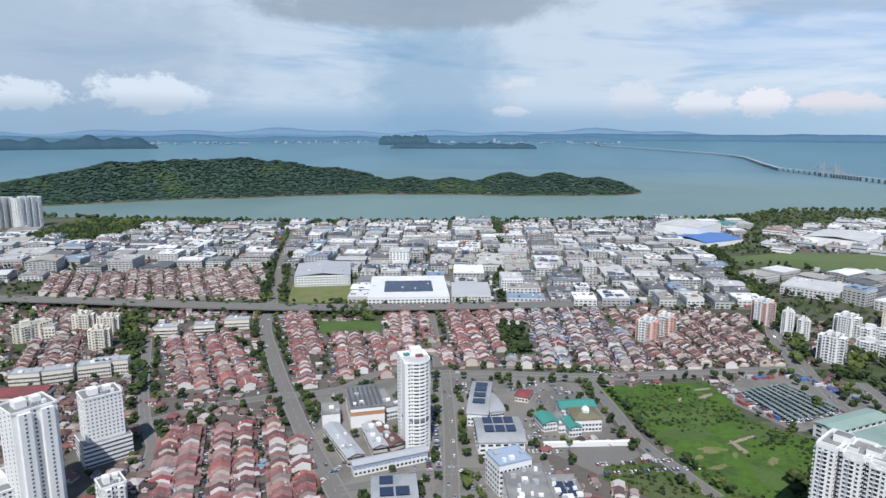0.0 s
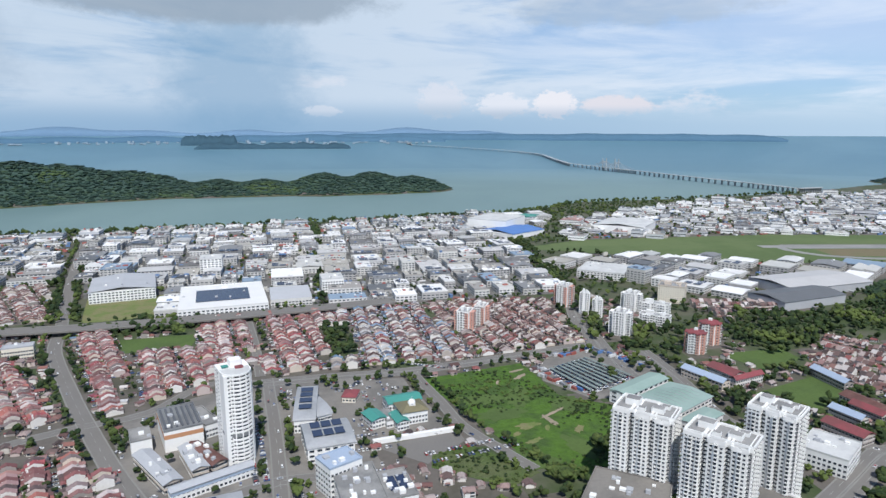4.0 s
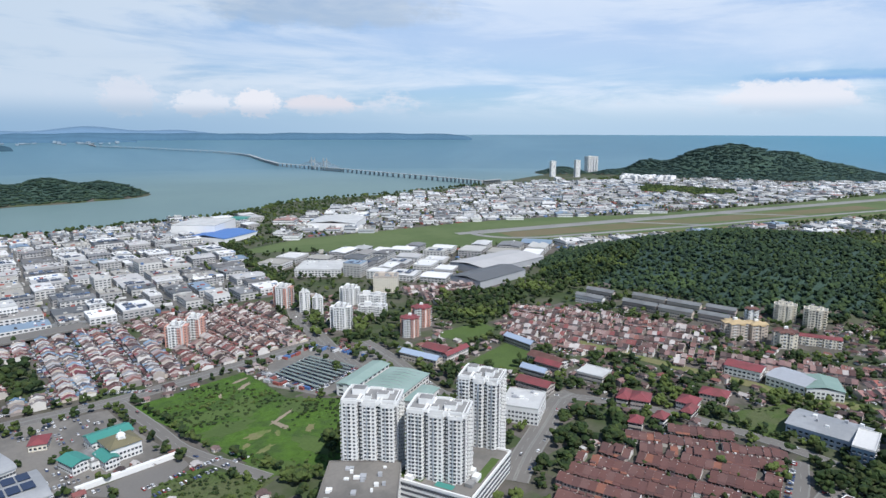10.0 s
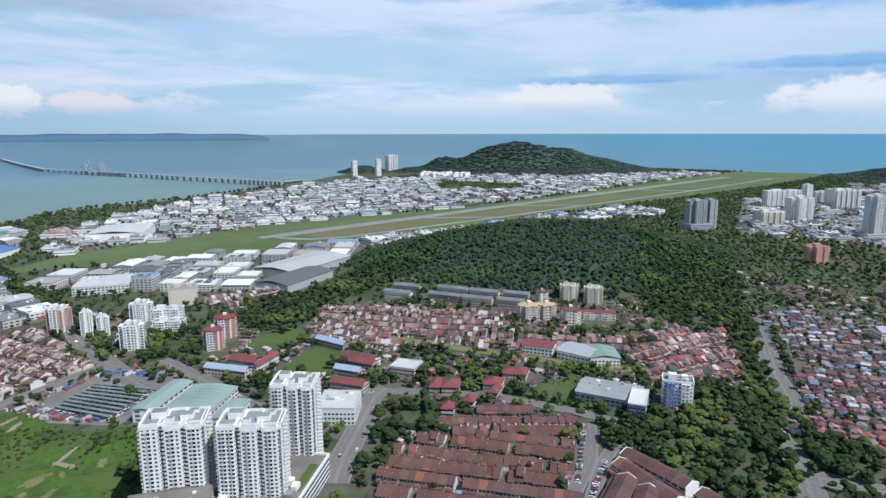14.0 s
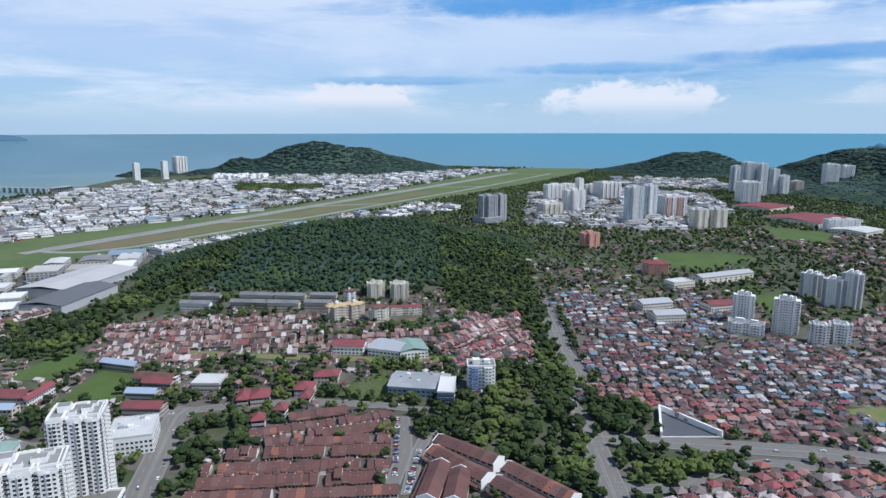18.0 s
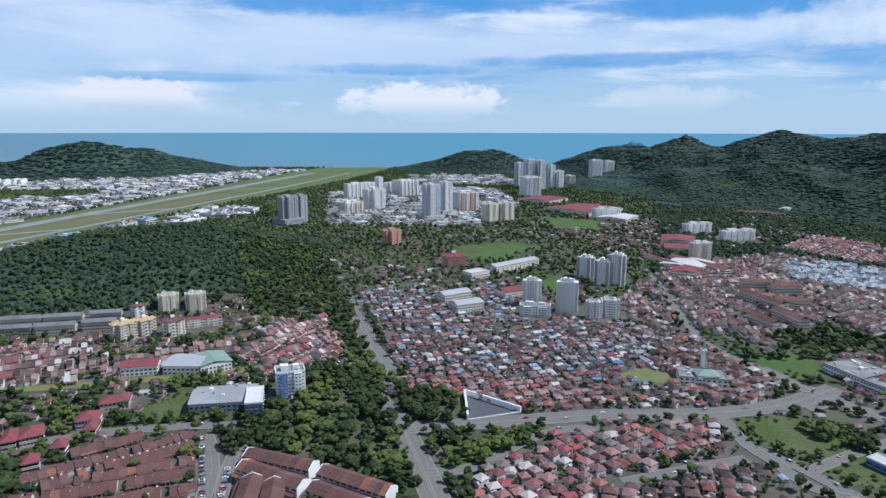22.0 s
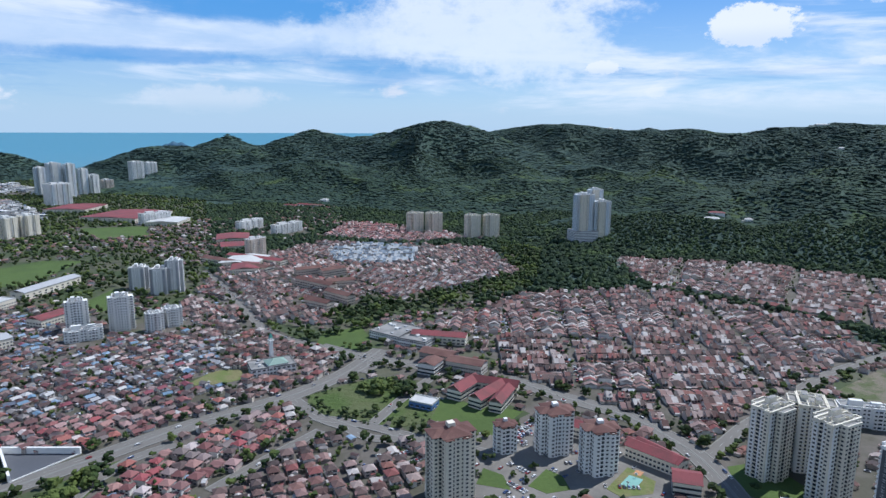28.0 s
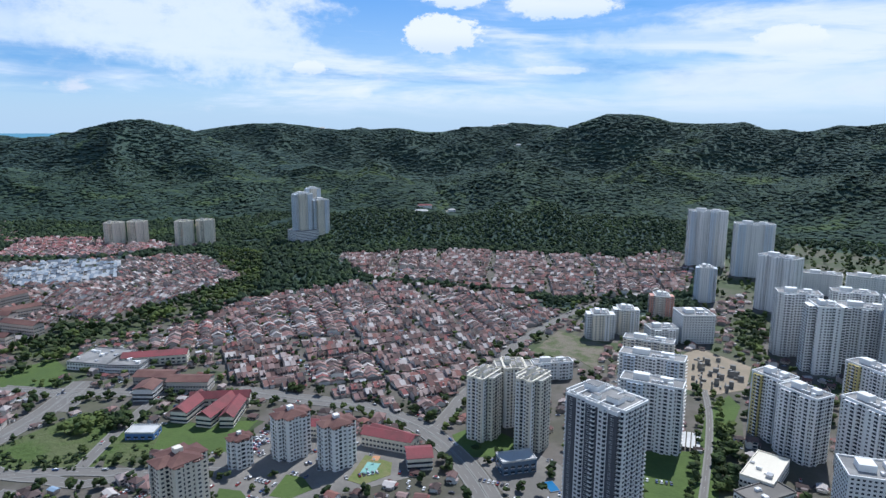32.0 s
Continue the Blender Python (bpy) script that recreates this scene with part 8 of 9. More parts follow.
def trunk_geo(seed):
    r = random.Random(seed)
    g = Geo()

    def limb(p, q_, a, b, n=5):
        p, q_ = np.array(p, float), np.array(q_, float)
        ring = [(math.cos(6.283 * i / n), math.sin(6.283 * i / n), 0) for i in range(n)]
        g.poly([p + np.array(c) * a for c in ring] + [q_ + np.array(c) * b for c in ring], [(i, (i + 1) % n, (i + 1) % n + n, i + n) for i in range(n)])
    limb((0, 0, -0.05), (0.02, 0, 0.35), 0.035, 0.025)
    for i in range(4):
        a = i * 1.57 + r.uniform(-0.4, 0.4)
        limb((0.02, 0, 0.33), (0.28 * math.cos(a), 0.28 * math.sin(a), r.uniform(0.55, 0.75)), 0.02, 0.008, 4)
    return g


NEAR_CROWNS = [crown_geo(20, 2, s_, 1.0, 0.25).mesh("crown", [M["leaves"]]) for s_ in (1, 2, 3, 4, 5)]
NEAR_TRUNKS = [trunk_geo(s_).mesh("trunk", [M["bark"]]) for s_ in (1, 2)]
MID = [crown_geo(6, 1, s_, 1.0, 0.28) for s_ in (11, 12, 13, 14)]
FAR = [crown_geo(3, 1, s_, 0.8, 0.3) for s_ in (21, 22, 23)]
DOT = [crown_geo(1, 1, s_, 0.8, 0.35) for s_ in (24, 25, 26)]
trees_near = [0]


def plant(xy, size, label, material_key="leaves", alone=True, squash=(0.75, 1.05), small=False):
    """Trees at rows of x, y: the nearest alone, with trunk and crown, the rest in one piece."""
    xy = np.asarray(xy, float)
    if not len(xy):
        return
    r = np.random.RandomState(len(xy))
    xy = xy[np.argsort(np.hypot(xy[:, 0], xy[:, 1]))]
    dist = np.hypot(xy[:, 0], xy[:, 1])
    s = r.uniform(size[0], size[1], len(xy))
    z = ground_z(xy[:, 0], xy[:, 1])
    turn = r.uniform(0, 6.28, len(xy))
    tall = s * r.uniform(*squash, len(xy))
    whole = Geo()
    lone = (dist < 560) & alone & (not small) & (np.arange(len(xy)) % 3 == 0)
    for i in np.where(lone)[0]:
        if trees_near[0] >= 190:
            lone[i] = False
            continue
        trees_near[0] += 1
        ob = thing("tree", "broad green street tree with an uneven crown", "tree", xy[i, 0], xy[i, 1], z[i], turn[i], "trees of the town")
        ob.scale = (s[i], s[i], tall[i])
        part("trunk", NEAR_TRUNKS[i % 2], None, ob)
        part("crown", NEAR_CROWNS[i % 5], None, ob)
    rows = np.column_stack([xy, z - tall * 0.08, turn, s, s, tall])[~lone]
    d2 = dist[~lone]
    near_, mid_ = (330, 800) if small else (560, 1250)
    for k_, g_ in enumerate(MID):
        whole.stamp(g_, rows[(d2 < near_) & (np.arange(len(rows)) % 4 == k_)], 0.1, k_)
    for k_, g_ in enumerate(FAR):
        whole.stamp(g_, rows[(d2 >= near_) & (d2 < mid_) & (np.arange(len(rows)) % 3 == k_)], 0.12, k_)
    for k_, g_ in enumerate(DOT):
        whole.stamp(g_, rows[(d2 >= mid_) & (np.arange(len(rows)) % 3 == k_)], 0.12, k_)
    if whole.v:
        place("trees", whole, M[material_key], label, "trees", "stuff")


def scatter(x0, y0, x1, y1, step, seed):
    r = np.random.RandomState(seed)
    xs, ys = np.meshgrid(np.arange(x0, x1, step), np.arange(y0, y1, step))
    xs = xs + (np.arange(xs.shape[0])[:, None] % 7) * step * 0.37
    return (xs + r.uniform(-0.8, 0.8, xs.shape) * step).ravel(), (ys + r.uniform(-0.8, 0.8, xs.shape) * step).ravel(), r


def bearing(x, y):
    return np.degrees(np.arctan2(x, y))


def in_view(x, y, near=240.0):
    b_ = bearing(x, y)
    return (b_ > -42) | (b_ < -162)


# woods and belts
x, y, r = scatter(-900, -1500, 3000, 1700, 7.4, 1)
ok = (taken(x, y) == 3) & in_view(x, y) & (r.rand(len(x)) < 0.9) & (lumps(x, y, 34, 3.0) < 0.62)
plant(np.column_stack([x, y])[ok], (5.5, 11.5), "belts and groves of dense green trees")
# gardens and back lanes
x, y, r = scatter(-900, -1500, 2600, 1700, 9.0, 2)
d = np.hypot(x, y)
code = taken(x, y)
ok = (code == 4) & in_view(x, y) & (r.rand(len(x)) < np.where(np.abs(bearing(x, y) - 130) < 45, 0.85, 0.6)) & (d < 1500)
plant(np.column_stack([x, y])[ok], (2.2, 6.2), "small garden trees between houses", small=True)
# what is left over between the quarters
x, y, r = scatter(-900, -1900, 3600, 1750, 11.0, 3)
d = np.hypot(x, y)
code = taken(x, y)
foot = (code == 0) & (np.abs(bearing(x, y) - 157) < 45) & (d > 760)
ok = (code == 0) & ~foot & in_view(x, y) & (r.rand(len(x)) < np.where(d < 600, np.where((bearing(x, y) > 45) & (bearing(x, y) < 100), 0.66, 0.42), np.where(bearing(x, y) > 56, 0.85, 0.5))) & (terrain(x, y) > -0.5)
plant(np.column_stack([x, y])[ok], (4.5, 10), "trees on the open ground between the quarters")
# clumps of trees along the canal, the college and the vacant lots
x, y, r = scatter(300, -60, 640, 460, 7.5, 29)
ok = (taken(x, y) == 0) & (lumps(x, y, 30, 6.0) + 0.5 * r.rand(len(x)) > 0.12)
plant(np.column_stack([x, y])[ok], (5, 10), "clumps of trees between school grounds and vacant lots")
# low wood at the foot of the hills
x, y, r = scatter(-300, -2100, 2700, 500, 8.0, 23)
foot = (taken(x, y) == 0) & (np.abs(bearing(x, y) - 157) < 45) & (np.hypot(x, y) > 760) & (np.hypot(x, y) < 1900) & (terrain(x, y) < 3.2) & (lumps(x, y, 60, 8.0) < 0.70)
plant(np.column_stack([x, y])[foot], (6.5, 12), "low dense wood at the foot of the hills", "low_wood", alone=False, small=True)
# streets between factories
x, y, r = scatter(-900, -2100, 3600, 1900, 13.0, 4)
ok = (taken(x, y) == 6) & (r.rand(len(x)) < np.where(np.hypot(x, y) > 1500, 0.36, 0.40))
plant(np.column_stack([x, y])[ok], (4, 8.5), "trees along factory streets", alone=False)
# in paved compounds
x, y, r = scatter(-900, -1500, 1500, 1000, 9.0, 14)
ok = (taken(x, y) == 7) & (r.rand(len(x)) < 0.2)
plant(np.column_stack([x, y])[ok], (4.5, 8.5), "trees in paved compounds")
# along the main streets
for n, (wide, ways, pts) in enumerate(ROADS):
    line = smooth_line(pts, 9.0)
    dvec = np.gradient(line, axis=0)
    dvec /= np.hypot(dvec[:, 0], dvec[:, 1])[:, None] + 1e-9
    side = np.stack([-dvec[:, 1], dvec[:, 0]], -1)
    half = wide / 2 if ways == 1 else wide + 1.2
    both = np.concatenate([line + side * (half + 5.5), line - side * (half + 5.5)])
    r = np.random.RandomState(n)
    both += r.uniform(-1.2, 1.2, both.shape)
    keep = ~np.isin(taken(both[:, 0], both[:, 1]), (5, 9)) & (r.rand(len(both)) < 0.72)
    for m_, (w2, y2, p2) in enumerate(ROADS):
        if m_ != n:
            keep &= line_distance(both[:, 0], both[:, 1], p2) > (w2 / 2 if y2 == 1 else w2 + 1.2) + 3
    plant(both[keep], (5, 9.5), "street trees along a road")
# shrubs in the overgrown fields
for pts in [BIG_FIELD] + SCRUB:
    x, y, r = scatter(*bounds(pts), 4.0, 6)
    low = lumps(x, y, 45, 1.0) + 0.5 * r.rand(len(x)) + (np.clip((x - y * 0.28 - 60) / 160, -0.5, 0.45) if pts is BIG_FIELD else 0.1)
    ok = inside(x, y, pts) & (low > (0.26 if pts is BIG_FIELD else 0.25))
    plant(np.column_stack([x, y])[ok], (1.2, 4.0), "low scrub in the overgrown field", alone=False, squash=(0.35, 0.6))
# shore planting
x, y, r = scatter(-1300, 1450, 1900, 1900, 12.0, 7)
dep = coast_depth(x, y)
ok = (dep > 4) & (dep < 34) & (r.rand(len(x)) < 0.6)
plant(np.column_stack([x, y])[ok], (7, 13), "trees along the shore road", alone=False)

# jungle on the hills
hill = []
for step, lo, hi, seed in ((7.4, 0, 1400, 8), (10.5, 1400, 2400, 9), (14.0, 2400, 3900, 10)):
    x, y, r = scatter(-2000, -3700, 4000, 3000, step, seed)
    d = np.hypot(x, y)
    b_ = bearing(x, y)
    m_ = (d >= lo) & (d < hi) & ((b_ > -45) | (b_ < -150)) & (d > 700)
    x, y = x[m_], y[m_]
    z = terrain(x, y)
    up = z > 2.5
    eps = 12.0
    sx, sy = (terrain(x + eps, y) - z) / eps, (terrain(x, y + eps) - z) / eps
    d = np.hypot(x, y)
    sees = (sx * x + sy * y) / d > (z - H) / d - 0.10         # slopes turned to the town
    pick = up & sees
    hill.append((x[pick], y[pick], z[pick], step))
for n, (x, y, z, step) in enumerate(hill):
    whole = Geo()
    r = np.random.RandomState(n)
    s = step * (r.uniform(0.8, 1.5, len(x)) if n == 0 else r.uniform(1.2, 2.0, len(x)))
    tall = s * (r.uniform(0.7, 1.0, len(x)) if n == 0 else r.uniform(0.20, 0.34, len(x)) * (1.3 if n == 1 else 1.0))
    rows = np.column_stack([x, y, z - tall * 0.35, r.uniform(0, 6.28, len(x)), s, s, tall])
    for k_, g_ in enumerate(FAR if n == 0 else [crown_geo(1, 1, 31 + q_, 1, 0.3) for q_ in range(3)]):
        whole.stamp(g_, rows[np.arange(len(rows)) % 3 == k_], 0.14, k_)
    # the two farther rings take the greens with haze painted in
    wood_ = place("jungle", whole, M[("canopy", "jungle_mid", "jungle")[n]], "dense dark green jungle covering the hills and the island, haze painted bluer with distance", "forest", "stuff")
    me = wood_.data
    co = np.empty(len(me.vertices) * 3)
    me.vertices.foreach_get("co", co)
    co = co.reshape(-1, 3)
    i_, j_ = np.clip(np.searchsorted(gx, co[:, 0]), 1, nx - 2), np.clip(np.searchsorted(gy, co[:, 1]), 1, ny - 2)
    up_ = np.stack([-(GZ[j_, i_ + 1] - GZ[j_, i_ - 1]) / (gx[i_ + 1] - gx[i_ - 1]), -(GZ[j_ + 1, i_] - GZ[j_ - 1, i_]) / (gy[j_ + 1] - gy[j_ - 1]), np.ones(len(co))], -1)
    up_ /= np.linalg.norm(up_, axis=1)[:, None]
    me.attributes.new("slope", "FLOAT_VECTOR", "POINT").data.foreach_set("vector", up_.astype(np.float32).ravel())

# sheds and lean-tos in the yards
x, y, r = scatter(-900, -1500, 2200, 1100, 9.5, 12)
ok = (taken(x, y) == 4) & in_view(x, y) & (r.rand(len(x)) < 0.22) & (np.hypot(x, y) < 1100)
x, y = x[ok], y[ok]
hut = Geo()
hut.box(0, 0, -0.2, 1, 1, 0.8, mat=0)
hut.gable(0, 0, 0.6, 1.15, 1.15, 0.14, 0, 1, 0.05)
rows = np.column_stack([x, y, np.zeros(len(x)), r.choice([0, 0.4, 1.57, 0.9], len(x)), r.uniform(2.5, 6, len(x)), r.uniform(2.5, 5, len(x)), r.uniform(3.2, 4.6, len(x))])
place("yard_sheds", Geo().stamp(hut, rows), [M["wall_far"], M["roof_kampung"]], "small sheds and lean-tos between the houses", "sheds", "stuff")

# the ground sheet: paved town, overgrown open ground, forest floor
face = taken(*GROUND_AT)
edge_ = (GROUND_AT[0] < X0) | (GROUND_AT[0] > X0 + 5800) | (GROUND_AT[1] < Y0) | (GROUND_AT[1] > Y0 + 4600)
GROUND.mats = [np.where((GROUND.mats[0] == 1) | (face == 0) & (np.abs(bearing(*GROUND_AT) - 157) < 45) & (np.hypot(*GROUND_AT) > 760), 1, np.where((np.isin(face, (3, 2)) | (face == 0) & (np.hypot(*GROUND_AT) > np.where((bearing(*GROUND_AT) > 42) & (bearing(*GROUND_AT) < 140), 330, 560)) | edge_), 2, 0))]
place("ground", GROUND, [M["land"], M["hazed_forest_floor"], M["green"]], "town ground and wooded hills down to the shore", "ground", "structure", smooth=True)

# ---- bridge and far shores ----


def leg(p, q_, wide, thick, geo, mat=0):
    """A beam between two places."""
    p, q_ = Vector(p), Vector(q_)
    d = q_ - p
    side = Vector((-d.y, d.x, 0)).normalized() * wide / 2
    up_ = Vector((0, 0, thick))
    pts = [p - side - up_, p + side - up_, p + side, p - side, q_ - side - up_, q_ + side - up_, q_ + side, q_ - side]
    geo.poly([tuple(v) for v in pts], [(0, 1, 2, 3)[::-1], (4, 5, 6, 7), (3, 2, 6, 7), (0, 4, 5, 1), (1, 5, 6, 2), (0, 3, 7, 4)], mat)


BRIDGE = [(45.45, 2637), (43.93, 2554), (40.39, 2735), (35.40, 3038), (31.52, 3371), (29.62, 3543), (25.94, 4008), (24.83, 4526), (23.53, 5521), (22.46, 5936), (20.76, 6524), (15.55, 8003), (12.05, 9231), (11.60, 10244), (12.07, 11364)]
M["span"] = material("bridge_concrete", (0.40, 0.41, 0.41), None, 0.05, 0.5, 0.2, 0.9)
bridge = thing("sea_bridge", "long concrete sea bridge on many piers with cable-stayed pylons", "bridge")
pts = []
for (a0, d0), (a1, d1) in zip(BRIDGE, BRIDGE[1:]):
    for i in range(10):
        t = i / 10
        pts.append((a0 + (a1 - a0) * t, 1 / (1 / d0 + (1 / d1 - 1 / d0) * t)))
deck = Geo()
last = None
pier = Geo().box(0, 0, -18, 9, 2.6, 17.5).mesh("pier", [M["span"]])
for n, (az, d) in enumerate(pts):
    x, y, z, s = far(az, d)
    top = (x, y, z + 18 * s)
    if last:
        leg(last, top, 20 * s, 2.0 * s, deck)
    last = top
part("deck", deck, M["span"], bridge)
for (a0, d0), (a1, d1) in zip(pts, pts[1:]):
    x0, y0, z0, s0 = far(a0, d0)
    x1, y1, z1, s1 = far(a1, d1)
    n = int(np.clip(math.hypot(x1 - x0, y1 - y0) / (60 * s0), 1, 6))
    for i in range(n):
        t = i / n
        q = part("pier", pier, None, bridge)
        q.matrix_basis = Matrix.Translation((x0 + (x1 - x0) * t, y0 + (y1 - y0) * t, z0 + (z1 - z0) * t + 17 * s0)) @ Matrix.Rotation(math.atan2(y1 - y0, x1 - x0) + math.pi / 2, 4, "Z") @ Matrix.Scale(s0, 4)
for az, d in ((28.92, 3658), (29.95, 3538)):
    x, y, z, s = far(az, d)
    g = Geo()
    for o in (-16, 16):
        g.box(o * 0.8, 0, 0, 4.5, 4.5, 66, taper=0.7)
    g.box(0, 0, 46, 26, 3, 3)
    g.box(0, 0, 14, 32, 5, 4)
    ang = radians(-az) + 0.75
    part("pylon", g, M["span"], bridge, "tall pale concrete pylon").matrix_basis = Matrix.Translation((x, y, z)) @ Matrix.Rotation(ang, 4, "Z") @ Matrix.Scale(s, 4)
    cables = Geo()
    for o in (-16, 16):
        for i in range(1, 7):
            for way_ in (-1, 1):
                leg((o * 0.8, 0, 62 - i * 3), (o, way_ * i * 20, 18), 0.9, 0.5, cables)
    part("stay_cables", cables, M["steel"], bridge).matrix_basis = Matrix.Translation((x, y, z)) @ Matrix.Rotation(ang, 4, "Z") @ Matrix.Scale(s, 4)


# haze over the strait is painted into these blue-grey base colours
M["haze_hill"] = material("hazed_hills", (0.085, 0.16, 0.235), None, 0.002, 0.02, 0.25, 1.0, specular=0.0)
M["haze_land"] = material("hazed_shore", (0.05, 0.095, 0.13), None, 0.003, 0.03, 0.35, 1.0, specular=0.0)
M["haze_wall"] = material("hazed_walls", (0.30, 0.37, 0.43), None, 0.003, 0.03, 0.3, 1.0, specular=0.0)
M["haze_faint"] = material("hazed_mountains", (0.15, 0.24, 0.35), None, 0.002, 0.02, 0.15, 1.0, specular=0.0)


def shore_ridge(name, az0, az1, d, tall, seed, mat, label, rough=0.5, wide=900.0, dome=False):
    """A far coast: a band of low hills between two bearings at a true range, rising and falling."""
    n = 90
    g, pts = Geo(), []
    for i in range(n + 1):
        az = az0 + (az1 - az0) * i / n
        u = i / n
        e = min(1.0, u / 0.06, (1 - u) / 0.06)
        hgt = tall * max(0.05, (1 - rough) + rough * (0.5 + 0.5 * math.sin(u * 9 + seed) * math.sin(u * 23 + seed * 2) + 0.25 * math.sin(u * 61 + seed))) * math.sqrt(max(0, e))
        if dome:
            hgt = tall * math.sin(math.pi * u) ** 0.8 * (0.85 + 0.15 * math.sin(u * 19 + seed))
        x, y, z, s = far(az, d)
        x2, y2, z2, s2 = far(az, d + wide)
        x3, y3, z3, s3 = far(az, d + 2 * wide)
        pts += [(x, y, z - 1), (x, y, z + 6 * s * e), (x2, y2, z2 + hgt * s2), (x3, y3, z3 - 1)]
    g.v, g.n = [np.array(pts)], len(pts)
    f = [(i * 4 + k_, i * 4 + k_ + 4, i * 4 + k_ + 5, i * 4 + k_ + 1) for i in range(n) for k_ in range(3)]
    g.loops, g.sizes, g.mats = [np.array(f).ravel()], [np.full(len(f), 4)], [np.zeros(len(f), int)]
    return place(name, g, mat, label, "coast", "structure", smooth=True)


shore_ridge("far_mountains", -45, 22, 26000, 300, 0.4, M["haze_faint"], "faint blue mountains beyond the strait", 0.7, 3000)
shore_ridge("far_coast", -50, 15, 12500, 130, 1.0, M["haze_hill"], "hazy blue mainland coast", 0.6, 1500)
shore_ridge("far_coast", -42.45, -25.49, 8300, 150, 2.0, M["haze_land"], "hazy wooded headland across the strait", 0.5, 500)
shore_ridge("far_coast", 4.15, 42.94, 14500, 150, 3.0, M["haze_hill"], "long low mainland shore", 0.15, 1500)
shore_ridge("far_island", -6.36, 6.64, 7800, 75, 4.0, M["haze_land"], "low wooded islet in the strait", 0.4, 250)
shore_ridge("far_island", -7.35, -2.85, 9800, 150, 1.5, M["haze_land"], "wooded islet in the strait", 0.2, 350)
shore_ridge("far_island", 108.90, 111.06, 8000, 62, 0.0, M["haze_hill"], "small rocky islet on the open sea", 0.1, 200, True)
town = Geo()
r = random.Random(3)
for i in range(150):
    az, d = r.uniform(-34, 14), r.uniform(10500, 12000)
    x, y, z, s = far(az, d)
    town.box(x, y, z, r.uniform(20, 80) * s, r.uniform(20, 60) * s, r.choice((12, 16, 20, 24, 40, 80 if r.random() < 0.25 else 20)) * s, r.uniform(0, 3))
place("far_town", town, M["haze_wall"], "far white buildings along the mainland coast, painted blue-grey with haze", "town", "stuff")

# white houses on the headland's slope
r = random.Random(12)
town = Geo()
for i in range(60):
    az, d = radians(r.uniform(56.0, 60.3)), r.uniform(2880, 3080)
    x, y = math.sin(az) * d, math.cos(az) * d
    town.box(x, y, float(ground_z(x, y)) - 4, r.uniform(14, 36), r.uniform(10, 18), r.uniform(17, 25), az + r.uniform(-0.3, 0.3))
place("hillside_houses", town, M["white"], "white houses on the wooded headland", "houses", "stuff")

# ---- vehicles ----
PAINTS = [(0.75, 0.75, 0.75), (0.62, 0.63, 0.65), (0.06, 0.06, 0.07), (0.32, 0.33, 0.35), (0.80, 0.80, 0.79), (0.30, 0.04, 0.04), (0.05, 0.09, 0.22), (0.45, 0.46, 0.47), (0.10, 0.10, 0.11)]
M["paint"] = material("car_paint", (0.6, 0.6, 0.6), None, 0.2, 2.0, 0.1, 0.3, choices=PAINTS, specular=0.5)
M["paint_far"] = material("car_paint_far", (0.6, 0.6, 0.6), None, 0.2, 2.0, 0.1, 0.3, choices=PAINTS, by="island", specular=0.5)
M["shed_roof"] = material("shed_sheet", (0.21, 0.25, 0.235), (0.15, 0.18, 0.17), 0.04, 0.5, 0.35, 0.7)
M["tyre"] = material("rubber", (0.02, 0.02, 0.02), None, 0.5, 3.0, 0.2)
shell = Geo()
shell.box(0, 0, 0.32, 3.9, 1.65, 0.5, taper=0.97)
shell.box(-0.15, 0, 0.81, 2.3, 1.5, 0.5, taper=0.72)
glazing = Geo()
glazing.box(-0.15, 0, 0.86, 2.27, 1.54, 0.33, taper=0.8)
wheel = Geo()
n = 8
wheel.poly([(0.32 * math.cos(6.283 * i / n), y_, 0.32 * math.sin(6.283 * i / n)) for y_ in (-0.1, 0.1) for i in range(n)], [tuple(range(n)), tuple(range(2 * n - 1, n - 1, -1))] + [(i, i + n, (i + 1) % n + n, (i + 1) % n) for i in range(n)])
car_meshes = shell.mesh("body", [M["paint"]]), glazing.mesh("windscreen", [M["glass"]]), wheel.mesh("wheel", [M["tyre"]])
CARS = []
cars_alone = [0]


def park(x, y, ang, z=0.26):
    CARS.append((x, y, z, ang))


def car_row(p, q_, ang_off=math.pi / 2, gap=2.7, full=0.85, z=0.2):
    (ax, ay), (bx, by) = p, q_
    n_ = int(math.hypot(bx - ax, by - ay) / gap)
    a = math.atan2(by - ay, bx - ax)
    for i in range(n_):
        if rng.random() < full:
            t = (i + 0.5) / n_
            park(ax + (bx - ax) * t, ay + (by - ay) * t, a + ang_off + rng.uniform(-0.04, 0.04), z)


# driving along the roads
for n, (wide, ways, pts) in enumerate(ROADS):
    line = smooth_line(pts, 7.0)
    for i in range(2, len(line) - 2):
        if rng.random() < (0.17 if ways == 2 else 0.12):
            d = line[i + 1] - line[i]
            d /= np.hypot(*d)
            off = rng.choice((-1, 1)) * (wide * 0.25 if ways == 1 else wide / 2 + 1.2 + rng.choice((-2.0, 2.0)))
            park(line[i][0] - d[1] * off, line[i][1] + d[0] * off, math.atan2(d[1], d[0]) + (math.pi if off > 0 else 0), 0.24 + 0.004 * n)
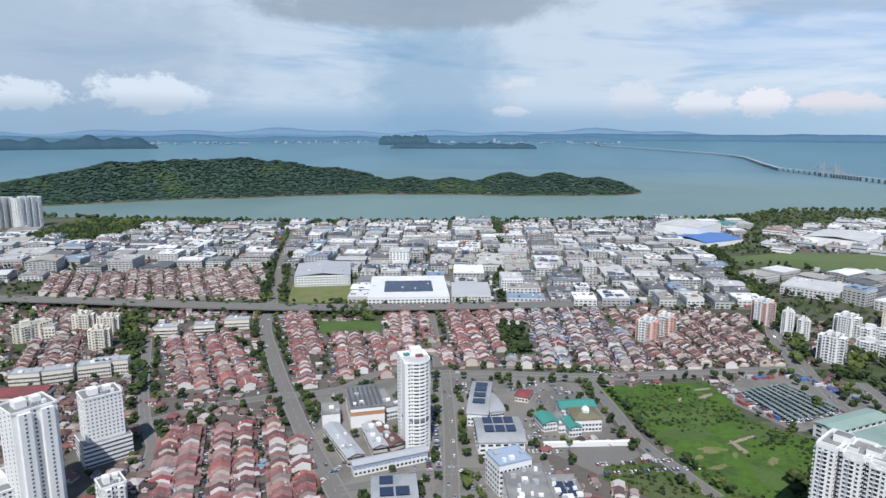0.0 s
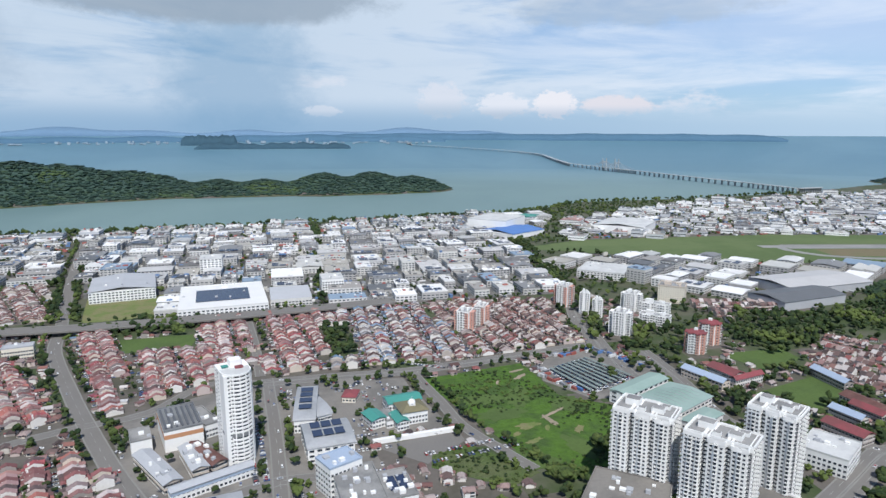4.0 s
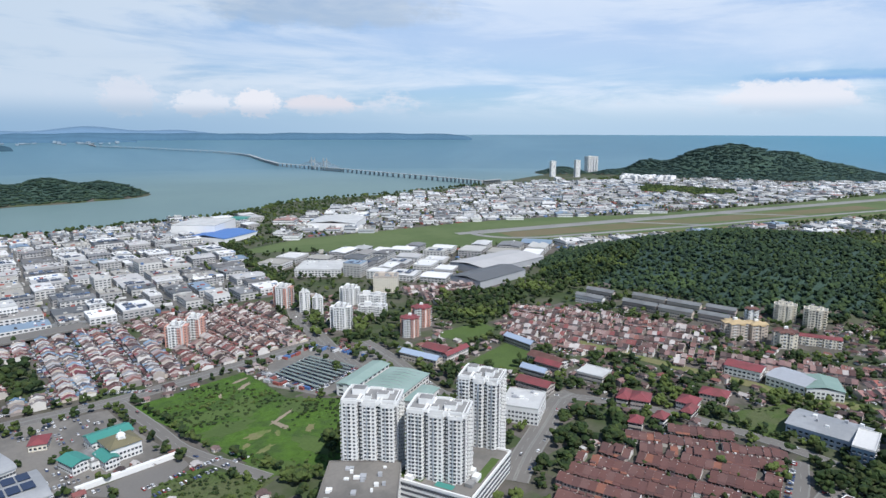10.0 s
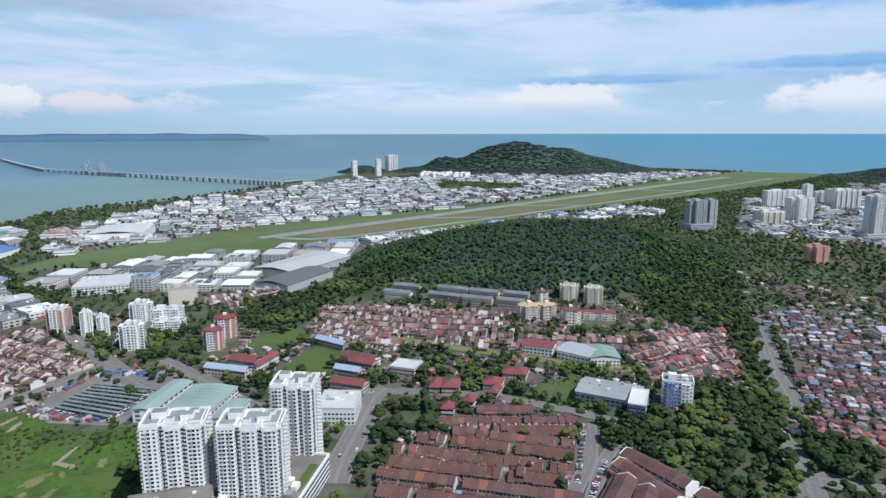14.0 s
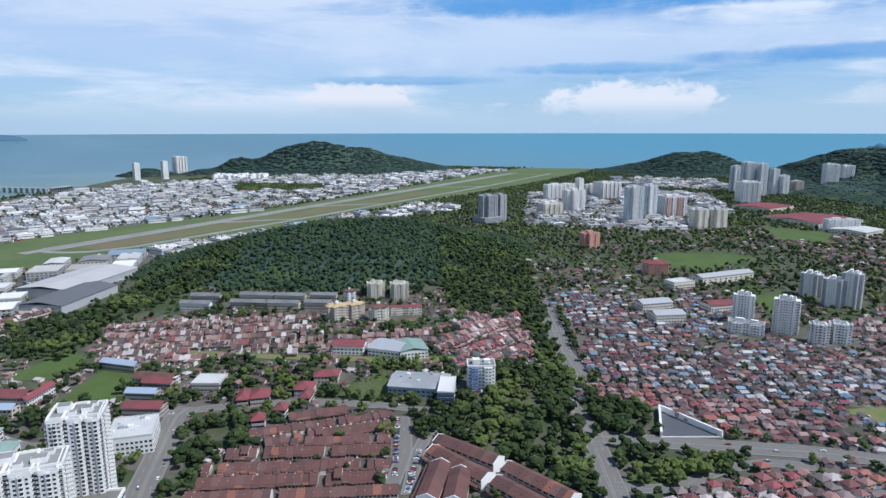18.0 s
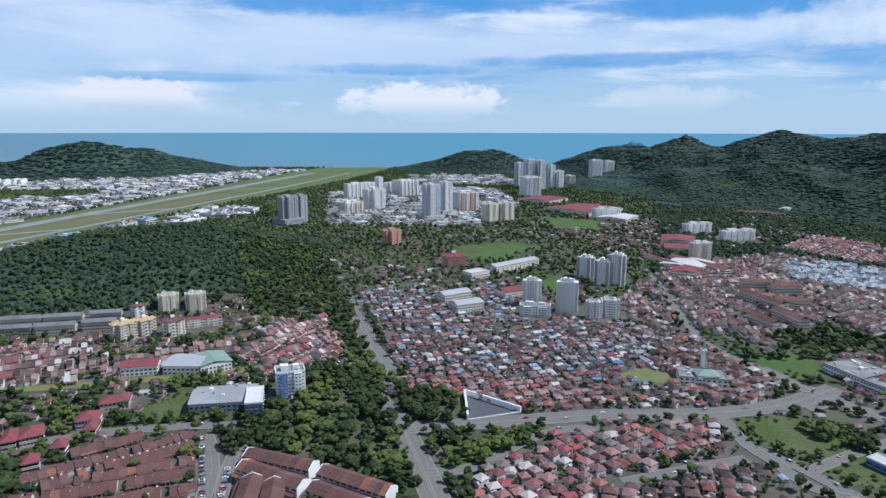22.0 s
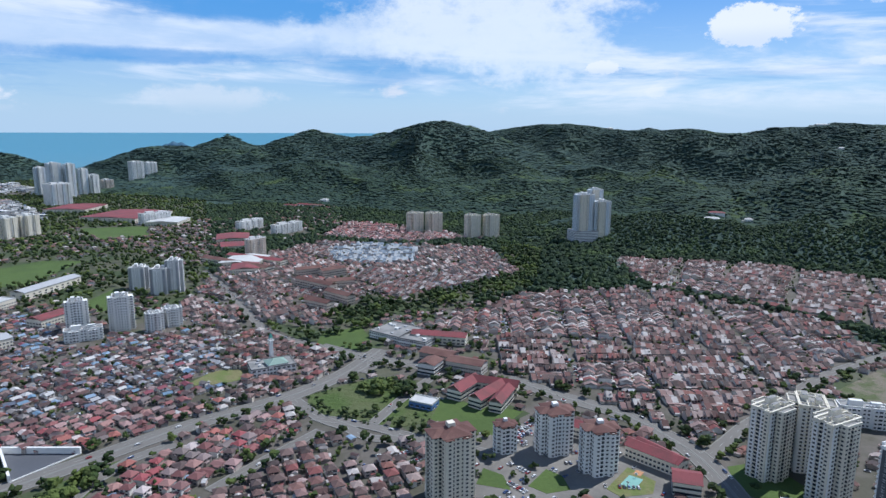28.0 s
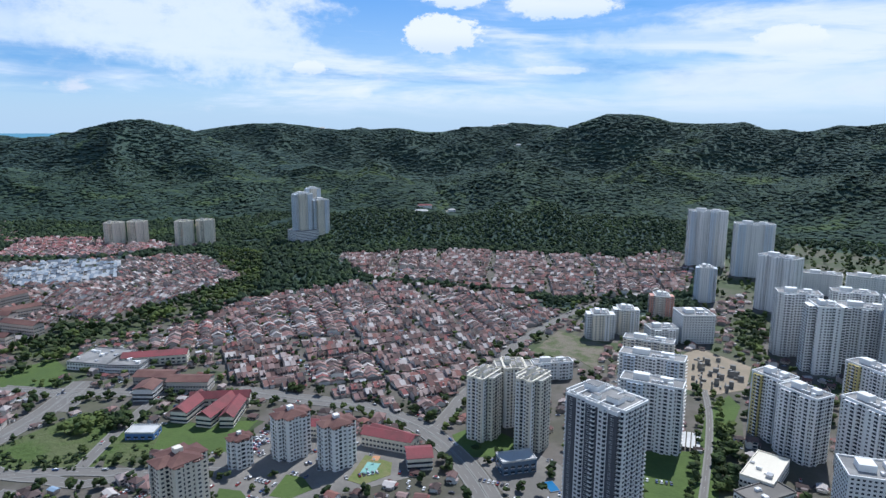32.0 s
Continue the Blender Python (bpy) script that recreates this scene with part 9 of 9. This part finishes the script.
# the big yard, in rows between low open sheds
A_, B_, C_, D_ = [(278, 527), (299, 470), (243, 446), (230, 508)]
shed_rows = 18
for i in range(shed_rows):
    t = (i + 0.5) / shed_rows
    p = (A_[0] + (D_[0] - A_[0]) * t, A_[1] + (D_[1] - A_[1]) * t)
    q = (B_[0] + (C_[0] - B_[0]) * t, B_[1] + (C_[1] - B_[1]) * t)
    car_row(p, q, gap=2.9, full=0.8)
    if i % 2 == 0:
        L = math.hypot(q[0] - p[0], q[1] - p[1])
        a = math.atan2(q[1] - p[1], q[0] - p[0])
        ob = thing("car_shed", "long open parking shed with a flat grey-green roof", "shed", (p[0] + q[0]) / 2, (p[1] + q[1]) / 2, 0, a, "parking sheds in the yard")
        part("roof", Geo().box(0, 0, 2.9, L * 0.9, 2.9, 0.25, bottom=True), M["shed_roof"], ob)
        post = Geo().box(0, 0, 0, 0.25, 0.25, 3.0).mesh("post", [M["steel"]])
        for j in range(5):
            part("post", post, None, ob).location = ((j - 2) / 4 * L * 0.84, 1.2, 0)
# lorries and containers along the far edge of the yard
boxes = []
for (p, q), n_ in ((((228, 515), (224, 490)), 12), (((226, 486), (240, 458)), 8), (((303, 540), (326, 494)), 26), (((252, 541), (300, 545)), 18)):
    for i in range(n_):
        t = rng.random()
        boxes.append((p[0] + (q[0] - p[0]) * t + rng.uniform(-3.5, 3.5), p[1] + (q[1] - p[1]) * t + rng.uniform(-3.5, 3.5), 0.1, rng.choice((0.3, 1.87)), rng.uniform(5, 9), 2.0, rng.uniform(2.2, 2.8)))
M["lorry"] = material("lorry_paint", (0.3, 0.3, 0.3), None, 0.2, 1.0, 0.2, 0.6, by="island", choices=[(0.08, 0.15, 0.33), (0.45, 0.45, 0.45), (0.28, 0.09, 0.075), (0.6, 0.6, 0.6), (0.22, 0.23, 0.25), (0.10, 0.19, 0.38), (0.3, 0.3, 0.31), (0.12, 0.12, 0.13)])
place("lorries", Geo().stamp(Geo().box(0, 0, 0, 1, 1, 1), boxes), M["lorry"], "blue, red and white lorries parked round the yard", "lorries", "stuff")
# bays beside buildings
for p, q in (((-49, 331), (-17, 340)), ((-23, 408), (-19, 375)), ((-19, 452), (-13, 378)), ((35, 402), (76, 403)), ((89, 386), (153, 395)), ((92, 375), (156, 384)), ((88, 572), (163, 524)), ((335, 328), (355, 305)),
             ((424, 152), (343, 126)), ((429, 145), (347, 120)), ((484, 115), (499, 64)), ((384, 115), (331, 107)), ((477, 127), (464, 101)), ((271, -315), (246, -338)), ((275, -326), (252, -354)), ((204, -335), (217, -315)), ((198, -312), (177, -331)),
             ((118, -345), (98, -345)), ((280, -332), (284, -356)), ((271, -321), (273, -344)), ((277, -327), (279, -350)), ((244, -316), (231, -337)), ((230, -316), (222, -327)), ((208, -320), (201, -331)), ((236, -250), (215, -272)), ((22, -385), (2, -387)), ((-39, -387), (-61, -407)), ((425, -368), (381, -374)), ((310, -224), (308, -267)), ((296, -223), (296, -261)), ((263, -315), (255, -348)), ((-88, 356), (-67, 399))):
    car_row(p, q, full=0.8)
xs, ys = np.meshgrid(np.arange(-130, 360, 2.6), np.arange(-460, 560, 8.5))
xs, ys = xs.ravel(), ys.ravel() + lumps(xs.ravel(), ys.ravel(), 60, 1.0) * 4
for x, y in zip(*(q_[(taken(xs, ys) == 7) & (lumps(xs, ys, 26, 5.0) > 0.12)] for q_ in (xs, ys))):
    if rng.random() < 0.62:
        park(float(x), float(y), math.pi / 2 + rng.uniform(-0.08, 0.08), 0.2)
for x, y, a in DRIVE:
    if taken(np.array([x]), np.array([y]))[0] in (0, 4):
        park(x, y, a, 0.05)
far_cars = []
CARS.sort(key=lambda c_: c_[0] ** 2 + c_[1] ** 2)
for x, y, z, a in CARS:
    if cars_alone[0] < 45:
        cars_alone[0] += 1
        ob = thing("car", "parked or driving passenger car on the asphalt", "car", x, y, z, a, "cars in the streets")
        part("body", car_meshes[0], None, ob)
        part("windscreen", car_meshes[1], None, ob)
        for wx in (-1.2, 1.2):
            for wy in (-0.78, 0.78):
                part("wheel", car_meshes[2], None, ob).location = (wx, wy, 0.32)
    else:
        far_cars.append((x, y, z, a, 1, 1, 1))
whole = Geo().stamp(shell, far_cars)
k0 = len(whole.mats)
whole.stamp(glazing, far_cars)
for i in range(k0, len(whole.mats)):
    whole.mats[i] = np.full_like(whole.mats[i], 1)
place("parked_cars", whole, [M["paint_far"], M["glass"]], "cars parked in lots and driving on the roads", "cars", "stuff")
